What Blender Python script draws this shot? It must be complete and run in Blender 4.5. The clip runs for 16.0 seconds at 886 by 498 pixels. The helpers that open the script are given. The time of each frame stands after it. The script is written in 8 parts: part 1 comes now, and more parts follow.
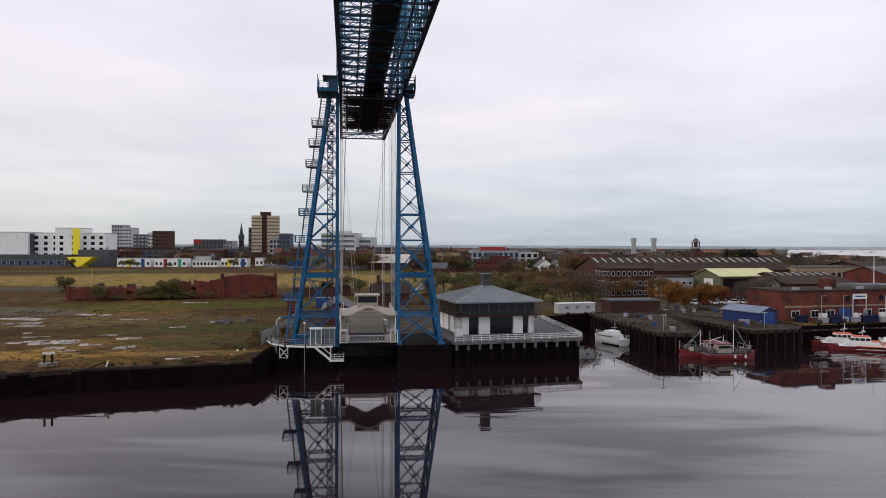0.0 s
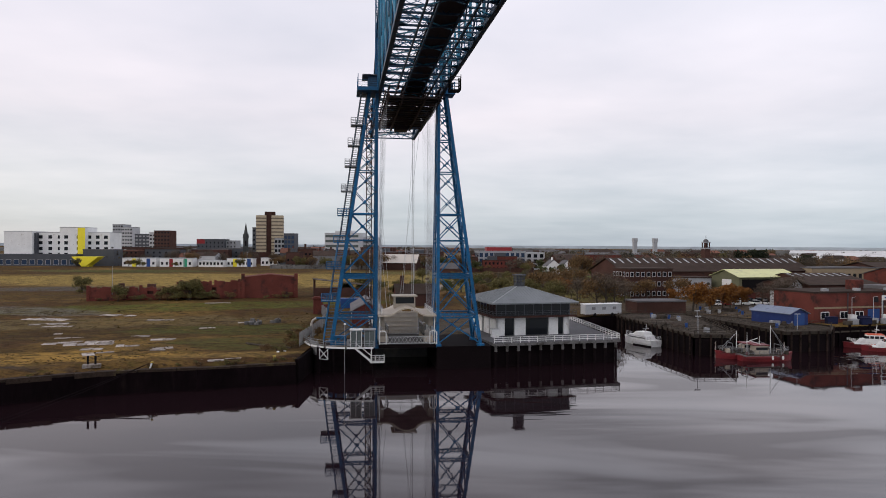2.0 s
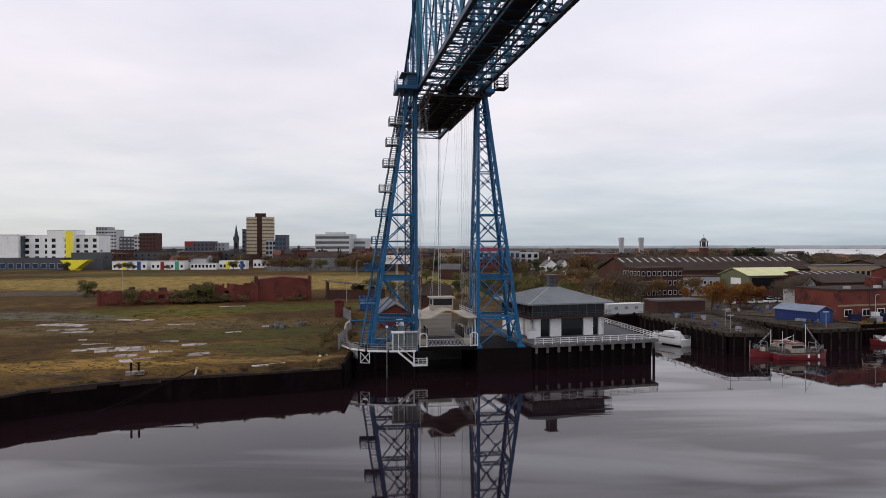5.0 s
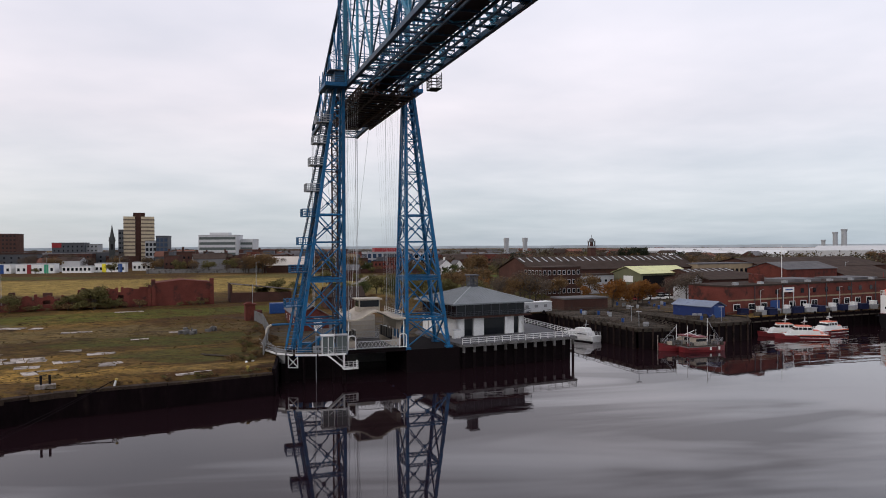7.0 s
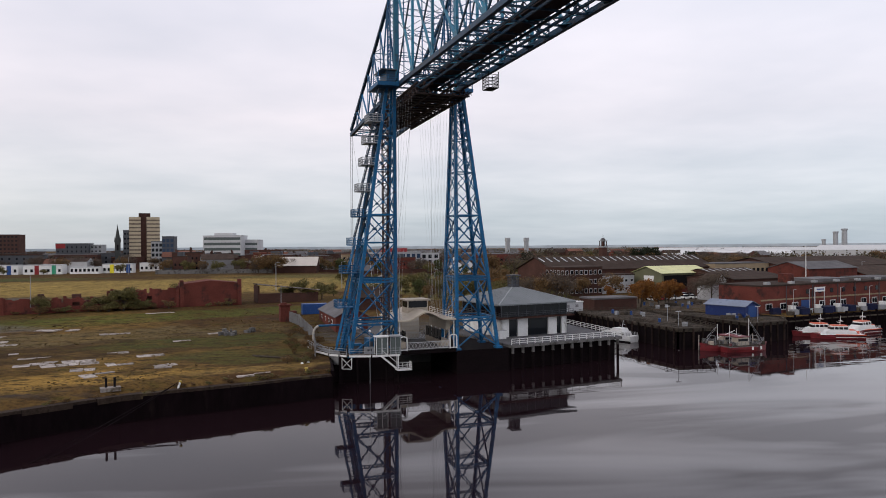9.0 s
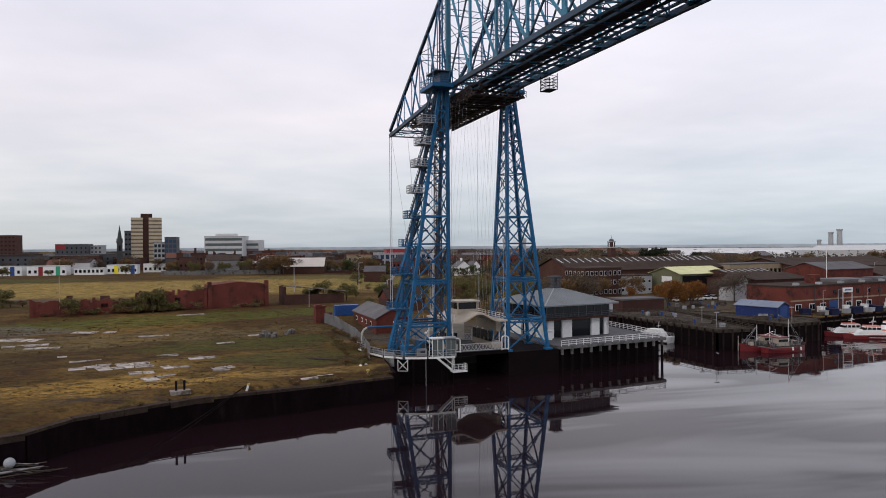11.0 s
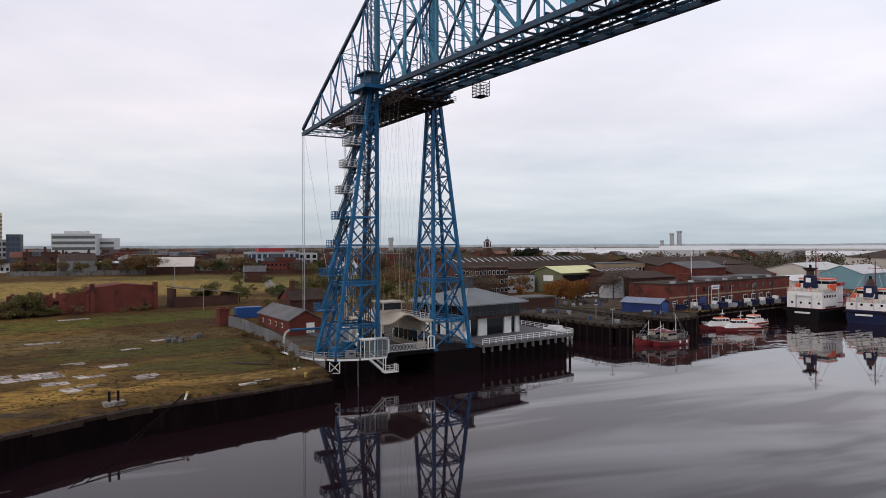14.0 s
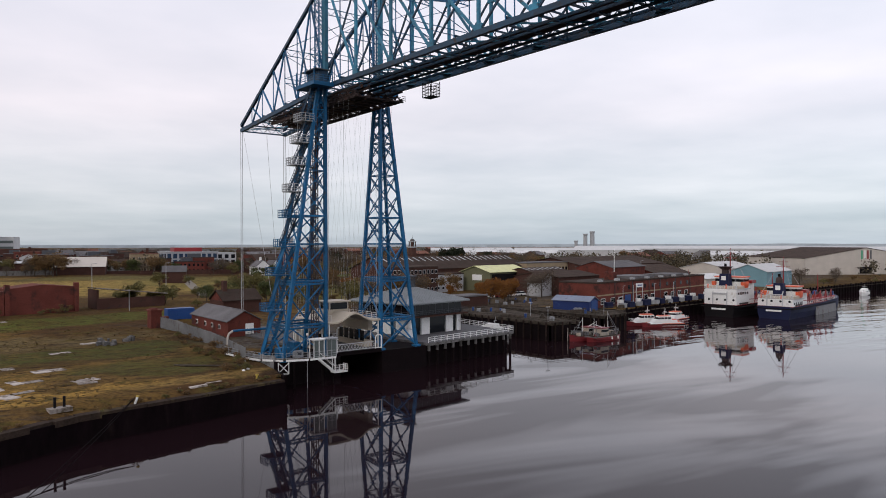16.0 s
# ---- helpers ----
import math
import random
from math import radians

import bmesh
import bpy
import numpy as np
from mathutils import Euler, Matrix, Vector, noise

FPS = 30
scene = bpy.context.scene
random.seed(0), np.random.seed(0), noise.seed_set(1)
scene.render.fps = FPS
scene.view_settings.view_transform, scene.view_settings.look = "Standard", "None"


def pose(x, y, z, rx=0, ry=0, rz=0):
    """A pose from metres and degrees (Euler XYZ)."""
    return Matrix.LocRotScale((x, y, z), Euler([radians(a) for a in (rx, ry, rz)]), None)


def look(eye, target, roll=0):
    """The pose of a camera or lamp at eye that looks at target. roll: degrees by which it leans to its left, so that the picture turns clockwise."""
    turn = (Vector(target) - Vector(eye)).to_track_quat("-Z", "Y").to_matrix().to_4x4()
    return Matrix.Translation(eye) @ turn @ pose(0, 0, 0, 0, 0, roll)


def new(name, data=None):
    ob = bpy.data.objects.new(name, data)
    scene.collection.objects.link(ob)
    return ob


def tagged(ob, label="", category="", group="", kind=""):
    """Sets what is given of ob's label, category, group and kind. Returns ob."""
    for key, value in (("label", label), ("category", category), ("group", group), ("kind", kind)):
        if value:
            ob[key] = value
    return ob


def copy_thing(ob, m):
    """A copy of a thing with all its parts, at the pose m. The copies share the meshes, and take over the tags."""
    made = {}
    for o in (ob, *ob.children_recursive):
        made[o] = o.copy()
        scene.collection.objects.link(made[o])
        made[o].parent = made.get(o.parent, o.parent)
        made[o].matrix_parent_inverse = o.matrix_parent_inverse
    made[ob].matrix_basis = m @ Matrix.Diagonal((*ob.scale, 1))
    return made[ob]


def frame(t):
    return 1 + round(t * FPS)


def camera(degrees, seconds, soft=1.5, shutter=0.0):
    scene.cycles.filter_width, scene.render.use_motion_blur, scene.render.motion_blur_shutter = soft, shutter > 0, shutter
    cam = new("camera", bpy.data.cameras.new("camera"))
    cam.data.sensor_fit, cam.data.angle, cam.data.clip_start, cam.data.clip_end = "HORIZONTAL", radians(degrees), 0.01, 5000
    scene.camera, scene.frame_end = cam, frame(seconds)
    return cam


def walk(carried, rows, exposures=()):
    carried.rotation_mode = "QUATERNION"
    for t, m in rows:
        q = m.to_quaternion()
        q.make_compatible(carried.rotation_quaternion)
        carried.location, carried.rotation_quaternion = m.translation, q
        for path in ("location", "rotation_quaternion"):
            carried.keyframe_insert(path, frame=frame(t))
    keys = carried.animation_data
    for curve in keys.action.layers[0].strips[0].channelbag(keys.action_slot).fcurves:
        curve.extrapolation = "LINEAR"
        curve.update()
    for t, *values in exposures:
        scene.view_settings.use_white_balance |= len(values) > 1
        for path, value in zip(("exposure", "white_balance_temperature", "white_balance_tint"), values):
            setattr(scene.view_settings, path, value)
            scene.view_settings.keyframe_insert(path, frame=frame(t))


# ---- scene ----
cam = camera(63.6, 16.0, soft=0.95)
PATH = [
    (0, (-0.16, 0.105, 22.3), (-0.185, 2.105, 22.287), 0.2),
    (0.5, (-1.983, 0.371, 22.32), (-2.004, 2.371, 22.308), 0.2),
    (1, (-3.92, 0.577, 22.345), (-3.939, 2.577, 22.333), 0.3),
    (1.5, (-5.937, 0.758, 22.344), (-5.951, 2.758, 22.331), 0.2),
    (2, (-7.909, 0.979, 22.367), (-7.921, 2.979, 22.354), 0.3),
    (2.5, (-9.751, 1.272, 22.368), (-9.76, 3.272, 22.354), 0.3),
    (3, (-11.495, 1.623, 22.36), (-11.501, 3.623, 22.348), 0.1),
    (3.5, (-13.169, 1.937, 22.339), (-13.172, 3.937, 22.326), 0.1),
    (3.7, (-13.852, 2.072, 22.339), (-13.854, 4.072, 22.327), 0.0),
    (5.8, (-21.309, 3.438, 22.374), (-21.12, 5.429, 22.363), -0.2),
    (6, (-22.067, 3.581, 22.374), (-21.796, 5.563, 22.363), -0.3),
    (6.5, (-24.071, 3.98, 22.384), (-23.702, 5.945, 22.373), -0.3),
    (7, (-26.152, 4.437, 22.412), (-25.78, 6.402, 22.401), -0.3),
    (7.5, (-28.338, 4.957, 22.421), (-27.961, 6.921, 22.41), -0.3),
    (8, (-30.61, 5.528, 22.431), (-30.23, 7.492, 22.42), -0.3),
    (8.5, (-32.946, 6.162, 22.467), (-32.562, 8.125, 22.458), -0.4),
    (9, (-35.422, 6.828, 22.512), (-35.034, 8.79, 22.501), -0.4),
    (9.5, (-38.111, 7.458, 22.54), (-37.719, 9.419, 22.529), -0.3),
    (10, (-40.894, 8.096, 22.578), (-40.501, 10.057, 22.568), -0.3),
    (10.2, (-41.891, 8.322, 22.592), (-41.5, 10.284, 22.583), -0.4),
    (12.3, (-51.226, 10.318, 23.071), (-50.67, 12.24, 23.058), -0.3),
    (12.5, (-52.034, 10.485, 23.086), (-51.446, 12.396, 23.074), -0.3),
    (13, (-53.88, 10.872, 23.133), (-53.219, 12.76, 23.121), -0.3),
    (13.5, (-55.533, 11.19, 23.165), (-54.806, 13.053, 23.152), -0.2),
    (14, (-57.064, 11.518, 23.187), (-56.273, 13.354, 23.172), -0.2),
    (14.5, (-58.482, 11.894, 23.171), (-57.63, 13.704, 23.156), -0.2),
    (15, (-59.817, 12.283, 23.141), (-58.903, 14.062, 23.124), -0.2),
    (15.5, (-61.078, 12.754, 23.113), (-60.114, 14.507, 23.097), -0.1),
    (16, (-62.367, 13.268, 23.087), (-61.364, 14.999, 23.071), -0.1),
]
walk(cam, [(t, look(eye, target, roll)) for t, eye, target, roll in PATH])

# ---- world and light: overcast late autumn day ----
def build_world():
    w = bpy.data.worlds.new("overcast_sky")
    scene.world = w
    w.use_nodes = True
    nt = w.node_tree
    nt.nodes.clear()
    N, L = nt.nodes.new, nt.links.new
    out, bg = N("ShaderNodeOutputWorld"), N("ShaderNodeBackground")
    sky = N("ShaderNodeTexSky")
    sky.sky_type, sky.sun_disc = "NISHITA", False
    sky.sun_elevation, sky.sun_rotation = radians(24), radians(-70)
    tc = N("ShaderNodeTexCoord")
    sep = N("ShaderNodeSeparateXYZ")
    L(tc.outputs["Generated"], sep.inputs[0])

    def m(op, a, b=None):
        n = N("ShaderNodeMath")
        n.operation = op
        for k, v in enumerate((a, b)):
            if v is None:
                continue
            if isinstance(v, (int, float)):
                n.inputs[k].default_value = v
            else:
                L(v, n.inputs[k])
        return n.outputs[0]
    up = m("MAXIMUM", sep.outputs[2], 0.0)
    den = m("ADD", up, 0.10)
    comb = N("ShaderNodeCombineXYZ")
    L(m("DIVIDE", sep.outputs[0], den), comb.inputs[0])
    L(m("DIVIDE", sep.outputs[1], den), comb.inputs[1])
    n1 = N("ShaderNodeTexNoise")
    n1.inputs["Scale"].default_value, n1.inputs["Detail"].default_value, n1.inputs["Roughness"].default_value = 0.42, 5, 0.5
    L(comb.outputs[0], n1.inputs["Vector"])
    n2 = N("ShaderNodeTexNoise")
    n2.inputs["Scale"].default_value, n2.inputs["Detail"].default_value = 1.3, 4
    L(comb.outputs[0], n2.inputs["Vector"])
    # height of the sky: blue-grey band low down, pale lavender cloud above
    grad = N("ShaderNodeValToRGB")
    e = grad.color_ramp.elements
    e[0].position, e[0].color = 0.0, (0.44, 0.50, 0.56, 1)
    e[1].position, e[1].color = 1.0, (0.84, 0.83, 0.92, 1)
    for p, c in ((0.03, (0.49, 0.55, 0.61, 1)), (0.09, (0.68, 0.69, 0.735, 1)), (0.17, (0.79, 0.75, 0.79, 1)), (0.30, (0.80, 0.78, 0.84, 1)), (0.5, (0.82, 0.81, 0.89, 1))):
        x = e.new(p)
        x.color = c
    L(up, grad.inputs[0])
    # warmer and brighter towards the low sun, away on the left
    side = N("ShaderNodeValToRGB")
    q = side.color_ramp.elements
    q[0].position, q[0].color = 0.0, (0.965, 0.935, 0.93, 1)
    q[1].position, q[1].color = 1.0, (1.06, 1.10, 1.13, 1)
    a = m("ADD", m("MULTIPLY", m("ADD", m("MULTIPLY", sep.outputs[0], 0.9), m("MULTIPLY", sep.outputs[1], -0.1)), 0.62), 0.42)
    L(a, side.inputs[0])
    mul = N("ShaderNodeMix")
    mul.data_type, mul.blend_type = "RGBA", "MULTIPLY"
    mul.inputs["Factor"].default_value = 1.0
    L(grad.outputs[0], mul.inputs[6])
    L(side.outputs[0], mul.inputs[7])
    cl = N("ShaderNodeValToRGB")
    c = cl.color_ramp.elements
    c[0].position, c[0].color = 0.34, (0.82, 0.845, 0.87, 1)
    c[1].position, c[1].color = 0.64, (1.14, 1.10, 1.09, 1)
    L(m("ADD", m("MULTIPLY", n1.outputs[0], 0.7), m("MULTIPLY", n2.outputs[0], 0.3)), cl.inputs[0])
    mul2 = N("ShaderNodeMix")
    mul2.data_type, mul2.blend_type = "RGBA", "MULTIPLY"
    mul2.inputs["Factor"].default_value = 1.0
    L(mul.outputs[2], mul2.inputs[6])
    L(cl.outputs[0], mul2.inputs[7])
    # a thin share of clear sky behind the cloud
    sk = N("ShaderNodeMix")
    sk.data_type, sk.blend_type = "RGBA", "ADD"
    sk.inputs["Factor"].default_value = 0.02
    L(mul2.outputs[2], sk.inputs[6])
    L(sky.outputs[0], sk.inputs[7])
    L(sk.outputs[2], bg.inputs[0])
    bg.inputs[1].default_value = SKY
    L(bg.outputs[0], out.inputs[0])


SKY = 1.0
build_world()
sun = new("sun", bpy.data.lights.new("sun", "SUN"))
sun.data.energy, sun.data.angle, sun.data.color = 0.8, radians(25), (1.0, 0.93, 0.86)
sun.matrix_world = look((-90, 10, 60), (0, 60, 0))
scene.view_settings.exposure = 0.0


# ---- materials ----
def mat(name, color, rough=0.75, metal=0.0, var=0.3, big=0.25, small=4.0, bump=0.15, dirt=None, dirt_at=0.58, dirt_scale=0.6, rnd=0.0, spec=0.4, stretch=(1, 1, 1)):
    """Paint or stone: a base colour that varies at two scales, stained by a second colour, with a fine relief."""
    mt = bpy.data.materials.new(name)
    mt.use_nodes = True
    nt = mt.node_tree
    N, L = nt.nodes.new, nt.links.new
    b = nt.nodes["Principled BSDF"]
    b.inputs["Roughness"].default_value, b.inputs["Metallic"].default_value = rough, metal
    b.inputs["Specular IOR Level"].default_value = spec
    tc, mp = N("ShaderNodeTexCoord"), N("ShaderNodeMapping")
    mp.inputs["Scale"].default_value = stretch
    L(tc.outputs["Object"], mp.inputs["Vector"])
    n1, n2 = N("ShaderNodeTexNoise"), N("ShaderNodeTexNoise")
    n1.inputs["Scale"].default_value, n1.inputs["Detail"].default_value = big, 5
    n2.inputs["Scale"].default_value, n2.inputs["Detail"].default_value = small, 4
    for n in (n1, n2):
        L(mp.outputs[0], n.inputs["Vector"])
    add = N("ShaderNodeMath")
    add.operation = "ADD"
    L(n1.outputs[0], add.inputs[0])
    L(n2.outputs[0], add.inputs[1])
    rng = N("ShaderNodeMapRange")
    rng.inputs[1].default_value, rng.inputs[2].default_value = 0.65, 1.35
    rng.inputs[3].default_value, rng.inputs[4].default_value = 1 - var, 1 + var
    L(add.outputs[0], rng.inputs[0])
    val = rng.outputs[0]
    if rnd:
        oi, rr, mu = N("ShaderNodeObjectInfo"), N("ShaderNodeMapRange"), N("ShaderNodeMath")
        rr.inputs[3].default_value, rr.inputs[4].default_value = 1 - rnd, 1 + rnd
        mu.operation = "MULTIPLY"
        L(oi.outputs["Random"], rr.inputs[0])
        L(rr.outputs[0], mu.inputs[0])
        L(val, mu.inputs[1])
        val = mu.outputs[0]
    hsv = N("ShaderNodeHueSaturation")
    hsv.inputs["Color"].default_value = (*color, 1)
    L(val, hsv.inputs["Value"])
    col = hsv.outputs[0]
    if dirt:
        n3, th, mx = N("ShaderNodeTexNoise"), N("ShaderNodeMapRange"), N("ShaderNodeMix")
        n3.inputs["Scale"].default_value, n3.inputs["Detail"].default_value, n3.inputs["Roughness"].default_value = dirt_scale, 7, 0.65
        L(mp.outputs[0], n3.inputs["Vector"])
        th.inputs[1].default_value, th.inputs[2].default_value = dirt_at, dirt_at + 0.12
        L(n3.outputs[0], th.inputs[0])
        mx.data_type = "RGBA"
        L(th.outputs[0], mx.inputs["Factor"])
        L(col, mx.inputs[6])
        mx.inputs[7].default_value = (*dirt, 1)
        col = mx.outputs[2]
    L(col, b.inputs["Base Color"])
    if bump:
        bp = N("ShaderNodeBump")
        bp.inputs["Strength"].default_value, bp.inputs["Distance"].default_value = bump, 0.05
        L(n2.outputs[0], bp.inputs["Height"])
        L(bp.outputs[0], b.inputs["Normal"])
    return mt


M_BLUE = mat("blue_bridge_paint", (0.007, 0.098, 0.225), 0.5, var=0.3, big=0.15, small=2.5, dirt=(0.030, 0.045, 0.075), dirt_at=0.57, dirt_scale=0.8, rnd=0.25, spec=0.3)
M_BLUEPALE = mat("pale_teal_bridge_paint", (0.024, 0.160, 0.255), 0.5, var=0.3, big=0.2, small=2.5, dirt=(0.03, 0.06, 0.085), dirt_at=0.56, dirt_scale=0.9, rnd=0.3, spec=0.35)
# Darker navy: underside shade of chords and floor is put into the paint.
M_BLUEDARK = mat("aged_navy_paint_with_underside_shade", (0.009, 0.040, 0.080), 0.55, var=0.35, big=0.15, small=2.5, dirt=(0.03, 0.022, 0.02), dirt_at=0.55, dirt_scale=0.8, rnd=0.2)
M_DARKSTEEL = mat("rusty_dark_steel", (0.034, 0.022, 0.021), 0.75, var=0.4, dirt=(0.06, 0.026, 0.015), dirt_at=0.55, rnd=0.2)
M_WALKWAY = mat("dark_walkway_boards", (0.042, 0.027, 0.028), 0.85, var=0.4)
M_GALV = mat("galvanised_steel", (0.33, 0.345, 0.36), 0.6, metal=0.2, var=0.2)
M_WHITE = mat("white_paint", (0.72, 0.72, 0.70), 0.55, var=0.12, dirt=(0.44, 0.40, 0.35), dirt_at=0.59)
M_CREAM = mat("cream_paint", (0.44, 0.38, 0.30), 0.6, var=0.15, dirt=(0.30, 0.25, 0.19), dirt_at=0.6)
M_CABLE = mat("steel_cable", (0.42, 0.43, 0.45), 0.5, metal=0.3, var=0.1)
M_SLATE = mat("grey_sheet_roof", (0.18, 0.195, 0.20), 0.6, var=0.15, stretch=(1, 1, 1), dirt=(0.10, 0.11, 0.12), dirt_at=0.58)
M_TIMBER = mat("weathered_timber_deck", (0.075, 0.062, 0.05), 0.95, var=0.4, spec=0.05, small=6, dirt=(0.035, 0.032, 0.026), dirt_at=0.5, rnd=0.3)
# Near-black for wet piles, and for shade painted under decks and piers.
M_PILE = mat("wet_pile_and_painted_shade", (0.0058, 0.0032, 0.0038), 0.9, var=0.5, dirt=(0.012, 0.008, 0.008), dirt_at=0.6, spec=0.1)
M_JETTYPOST = mat("brown_tarred_timber", (0.026, 0.017, 0.014), 0.9, var=0.5, dirt=(0.010, 0.007, 0.006), dirt_at=0.5, spec=0.1, rnd=0.4)
M_PILEGREY = mat("grey_concrete_pile", (0.13, 0.125, 0.12), 0.8, var=0.3, dirt=(0.05, 0.045, 0.04), dirt_at=0.5)
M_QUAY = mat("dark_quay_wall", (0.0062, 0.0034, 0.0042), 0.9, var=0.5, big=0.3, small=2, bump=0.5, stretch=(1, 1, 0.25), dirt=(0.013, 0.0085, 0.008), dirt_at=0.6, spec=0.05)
M_COPING = mat("mossy_concrete_coping", (0.036, 0.025, 0.019), 0.95, var=0.45, big=0.5, bump=0.7, dirt=(0.075, 0.058, 0.028), dirt_at=0.54, dirt_scale=0.35, spec=0.1)
M_CONC = mat("pale_concrete", (0.36, 0.32, 0.29), 0.95, var=0.4, small=3, dirt=(0.085, 0.066, 0.045), dirt_at=0.5, dirt_scale=0.7, rnd=0.3, spec=0.15)
M_BRICK = mat("red_brick", (0.125, 0.036, 0.027), 0.9, var=0.35, small=5, spec=0.15, dirt=(0.05, 0.024, 0.021), dirt_at=0.52, dirt_scale=0.35, rnd=0.12)
M_BRICKDK = mat("dark_brown_brick", (0.066, 0.033, 0.026), 0.9, var=0.35, small=5, spec=0.12, dirt=(0.045, 0.03, 0.026), dirt_at=0.55, rnd=0.2)
M_BRICKBUFF = mat("buff_brick", (0.26, 0.20, 0.125), 0.85, var=0.25, rnd=0.12)
M_ROOFBROWN = mat("brown_sheet_roof", (0.05, 0.036, 0.03), 0.95, var=0.35, spec=0.05, dirt=(0.04, 0.04, 0.03), dirt_at=0.55, rnd=0.25)
M_ROOFGREY = mat("grey_slate_roof", (0.12, 0.115, 0.118), 0.9, var=0.3, spec=0.1, small=6, rnd=0.25)
M_ROOFRED = mat("red_tile_roof", (0.15, 0.07, 0.05), 0.9, spec=0.1, var=0.25, rnd=0.25)
M_YELROOF = mat("pale_yellow_roof", (0.55, 0.55, 0.27), 0.6, var=0.12, dirt=(0.40, 0.40, 0.24), dirt_at=0.56)
M_GREENWALL = mat("olive_sheet_wall", (0.125, 0.125, 0.07), 0.7, var=0.15)
M_PALEROOF = mat("white_sheet_roof", (0.50, 0.50, 0.49), 0.75, var=0.12, dirt=(0.42, 0.42, 0.41), dirt_at=0.56, dirt_scale=0.08, rnd=0.12)
M_GREY = mat("grey_sheet_wall", (0.30, 0.31, 0.32), 0.7, var=0.15, rnd=0.12)
M_GREYLT = mat("pale_grey_sheet", (0.44, 0.445, 0.45), 0.65, var=0.12, rnd=0.1)
M_DKGREY = mat("dark_grey_cladding", (0.055, 0.06, 0.07), 0.6, var=0.2)
M_BLUESHED = mat("bright_blue_sheet", (0.006, 0.024, 0.125), 0.5, var=0.2, dirt=(0.03, 0.07, 0.2), dirt_at=0.6)
M_BLUESHEDROOF = mat("faded_blue_grey_sheet", (0.16, 0.19, 0.25), 0.6, var=0.2, dirt=(0.05, 0.07, 0.14), dirt_at=0.54, dirt_scale=0.5)
M_TEAL = mat("teal_sheet", (0.14, 0.26, 0.30), 0.6, var=0.15)
M_BEIGE = mat("beige_sheet", (0.47, 0.43, 0.38), 0.7, var=0.12)
M_YELLOW = mat("yellow_cladding", (0.80, 0.68, 0.03), 0.5, var=0.1)
M_MAROON = mat("maroon_hull_paint", (0.155, 0.013, 0.016), 0.5, var=0.3, dirt=(0.06, 0.014, 0.014), dirt_at=0.55)
M_RED = mat("red_paint", (0.23, 0.016, 0.018), 0.45, var=0.2, dirt=(0.2, 0.03, 0.03), dirt_at=0.62)
M_YELWORN = mat("worn_yellow_paint", (0.42, 0.30, 0.05), 0.7, var=0.2, dirt=(0.2, 0.15, 0.08), dirt_at=0.5, dirt_scale=2)
M_ORANGE = mat("orange_red_paint", (0.62, 0.10, 0.035), 0.45, var=0.15)
M_GREEN = mat("green_paint", (0.03, 0.30, 0.16), 0.5, var=0.1)
M_BOATBLUE = mat("navy_hull_paint", (0.010, 0.014, 0.045), 0.6, spec=0.15, var=0.3, dirt=(0.06, 0.03, 0.03), dirt_at=0.62)
M_BLACK = mat("black_hull_paint", (0.008, 0.007, 0.008), 0.7, spec=0.1, var=0.3, dirt=(0.04, 0.025, 0.02), dirt_at=0.62)
M_HULLGREY = mat("worn_grey_hull", (0.18, 0.18, 0.185), 0.6, var=0.2, dirt=(0.09, 0.07, 0.06), dirt_at=0.55)
M_BLUEPAINT = mat("blue_paint", (0.015, 0.06, 0.21), 0.45, var=0.15)
M_ASPHALT = mat("asphalt", (0.07, 0.068, 0.068), 0.9, var=0.3, big=0.1, small=3, dirt=(0.12, 0.115, 0.10), dirt_at=0.56, dirt_scale=0.15)
M_PATH = mat("gravel_path", (0.17, 0.15, 0.12), 0.95, var=0.25)
M_BARK = mat("bark", (0.06, 0.048, 0.038), 0.95, var=0.3, bump=0.4)
M_HOIST = mat("rusty_brown_lattice_paint", (0.055, 0.042, 0.042), 0.8, var=0.4, dirt=(0.10, 0.05, 0.035), dirt_at=0.55)
M_FENCE = mat("palisade_steel", (0.20, 0.20, 0.20), 0.7, var=0.3, dirt=(0.10, 0.08, 0.06), dirt_at=0.55)


def leaf(name, a, b):
    mt = bpy.data.materials.new(name)
    mt.use_nodes = True
    nt = mt.node_tree
    N, L = nt.nodes.new, nt.links.new
    p = nt.nodes["Principled BSDF"]
    p.inputs["Roughness"].default_value = 0.8
    p.inputs["Specular IOR Level"].default_value = 0.2
    g, r = N("ShaderNodeNewGeometry"), N("ShaderNodeValToRGB")
    r.color_ramp.elements[0].color, r.color_ramp.elements[1].color = (*a, 1), (*b, 1)
    L(g.outputs["Random Per Island"], r.inputs[0])
    L(r.outputs[0], p.inputs["Base Color"])
    return mt


L_GREEN = leaf("green_leaves", (0.028, 0.038, 0.012), (0.085, 0.095, 0.03))
L_DARK = leaf("dark_evergreen_leaves", (0.008, 0.012, 0.006), (0.025, 0.032, 0.014))
L_ORANGE = leaf("orange_autumn_leaves", (0.11, 0.044, 0.012), (0.25, 0.105, 0.022))
L_BROWN = leaf("brown_autumn_leaves", (0.07, 0.042, 0.02), (0.19, 0.115, 0.048))
L_TWIG = leaf("bare_twigs", (0.045, 0.034, 0.026), (0.12, 0.09, 0.065))
L_OLIVE = leaf("olive_scrub_leaves", (0.055, 0.052, 0.018), (0.165, 0.14, 0.05))


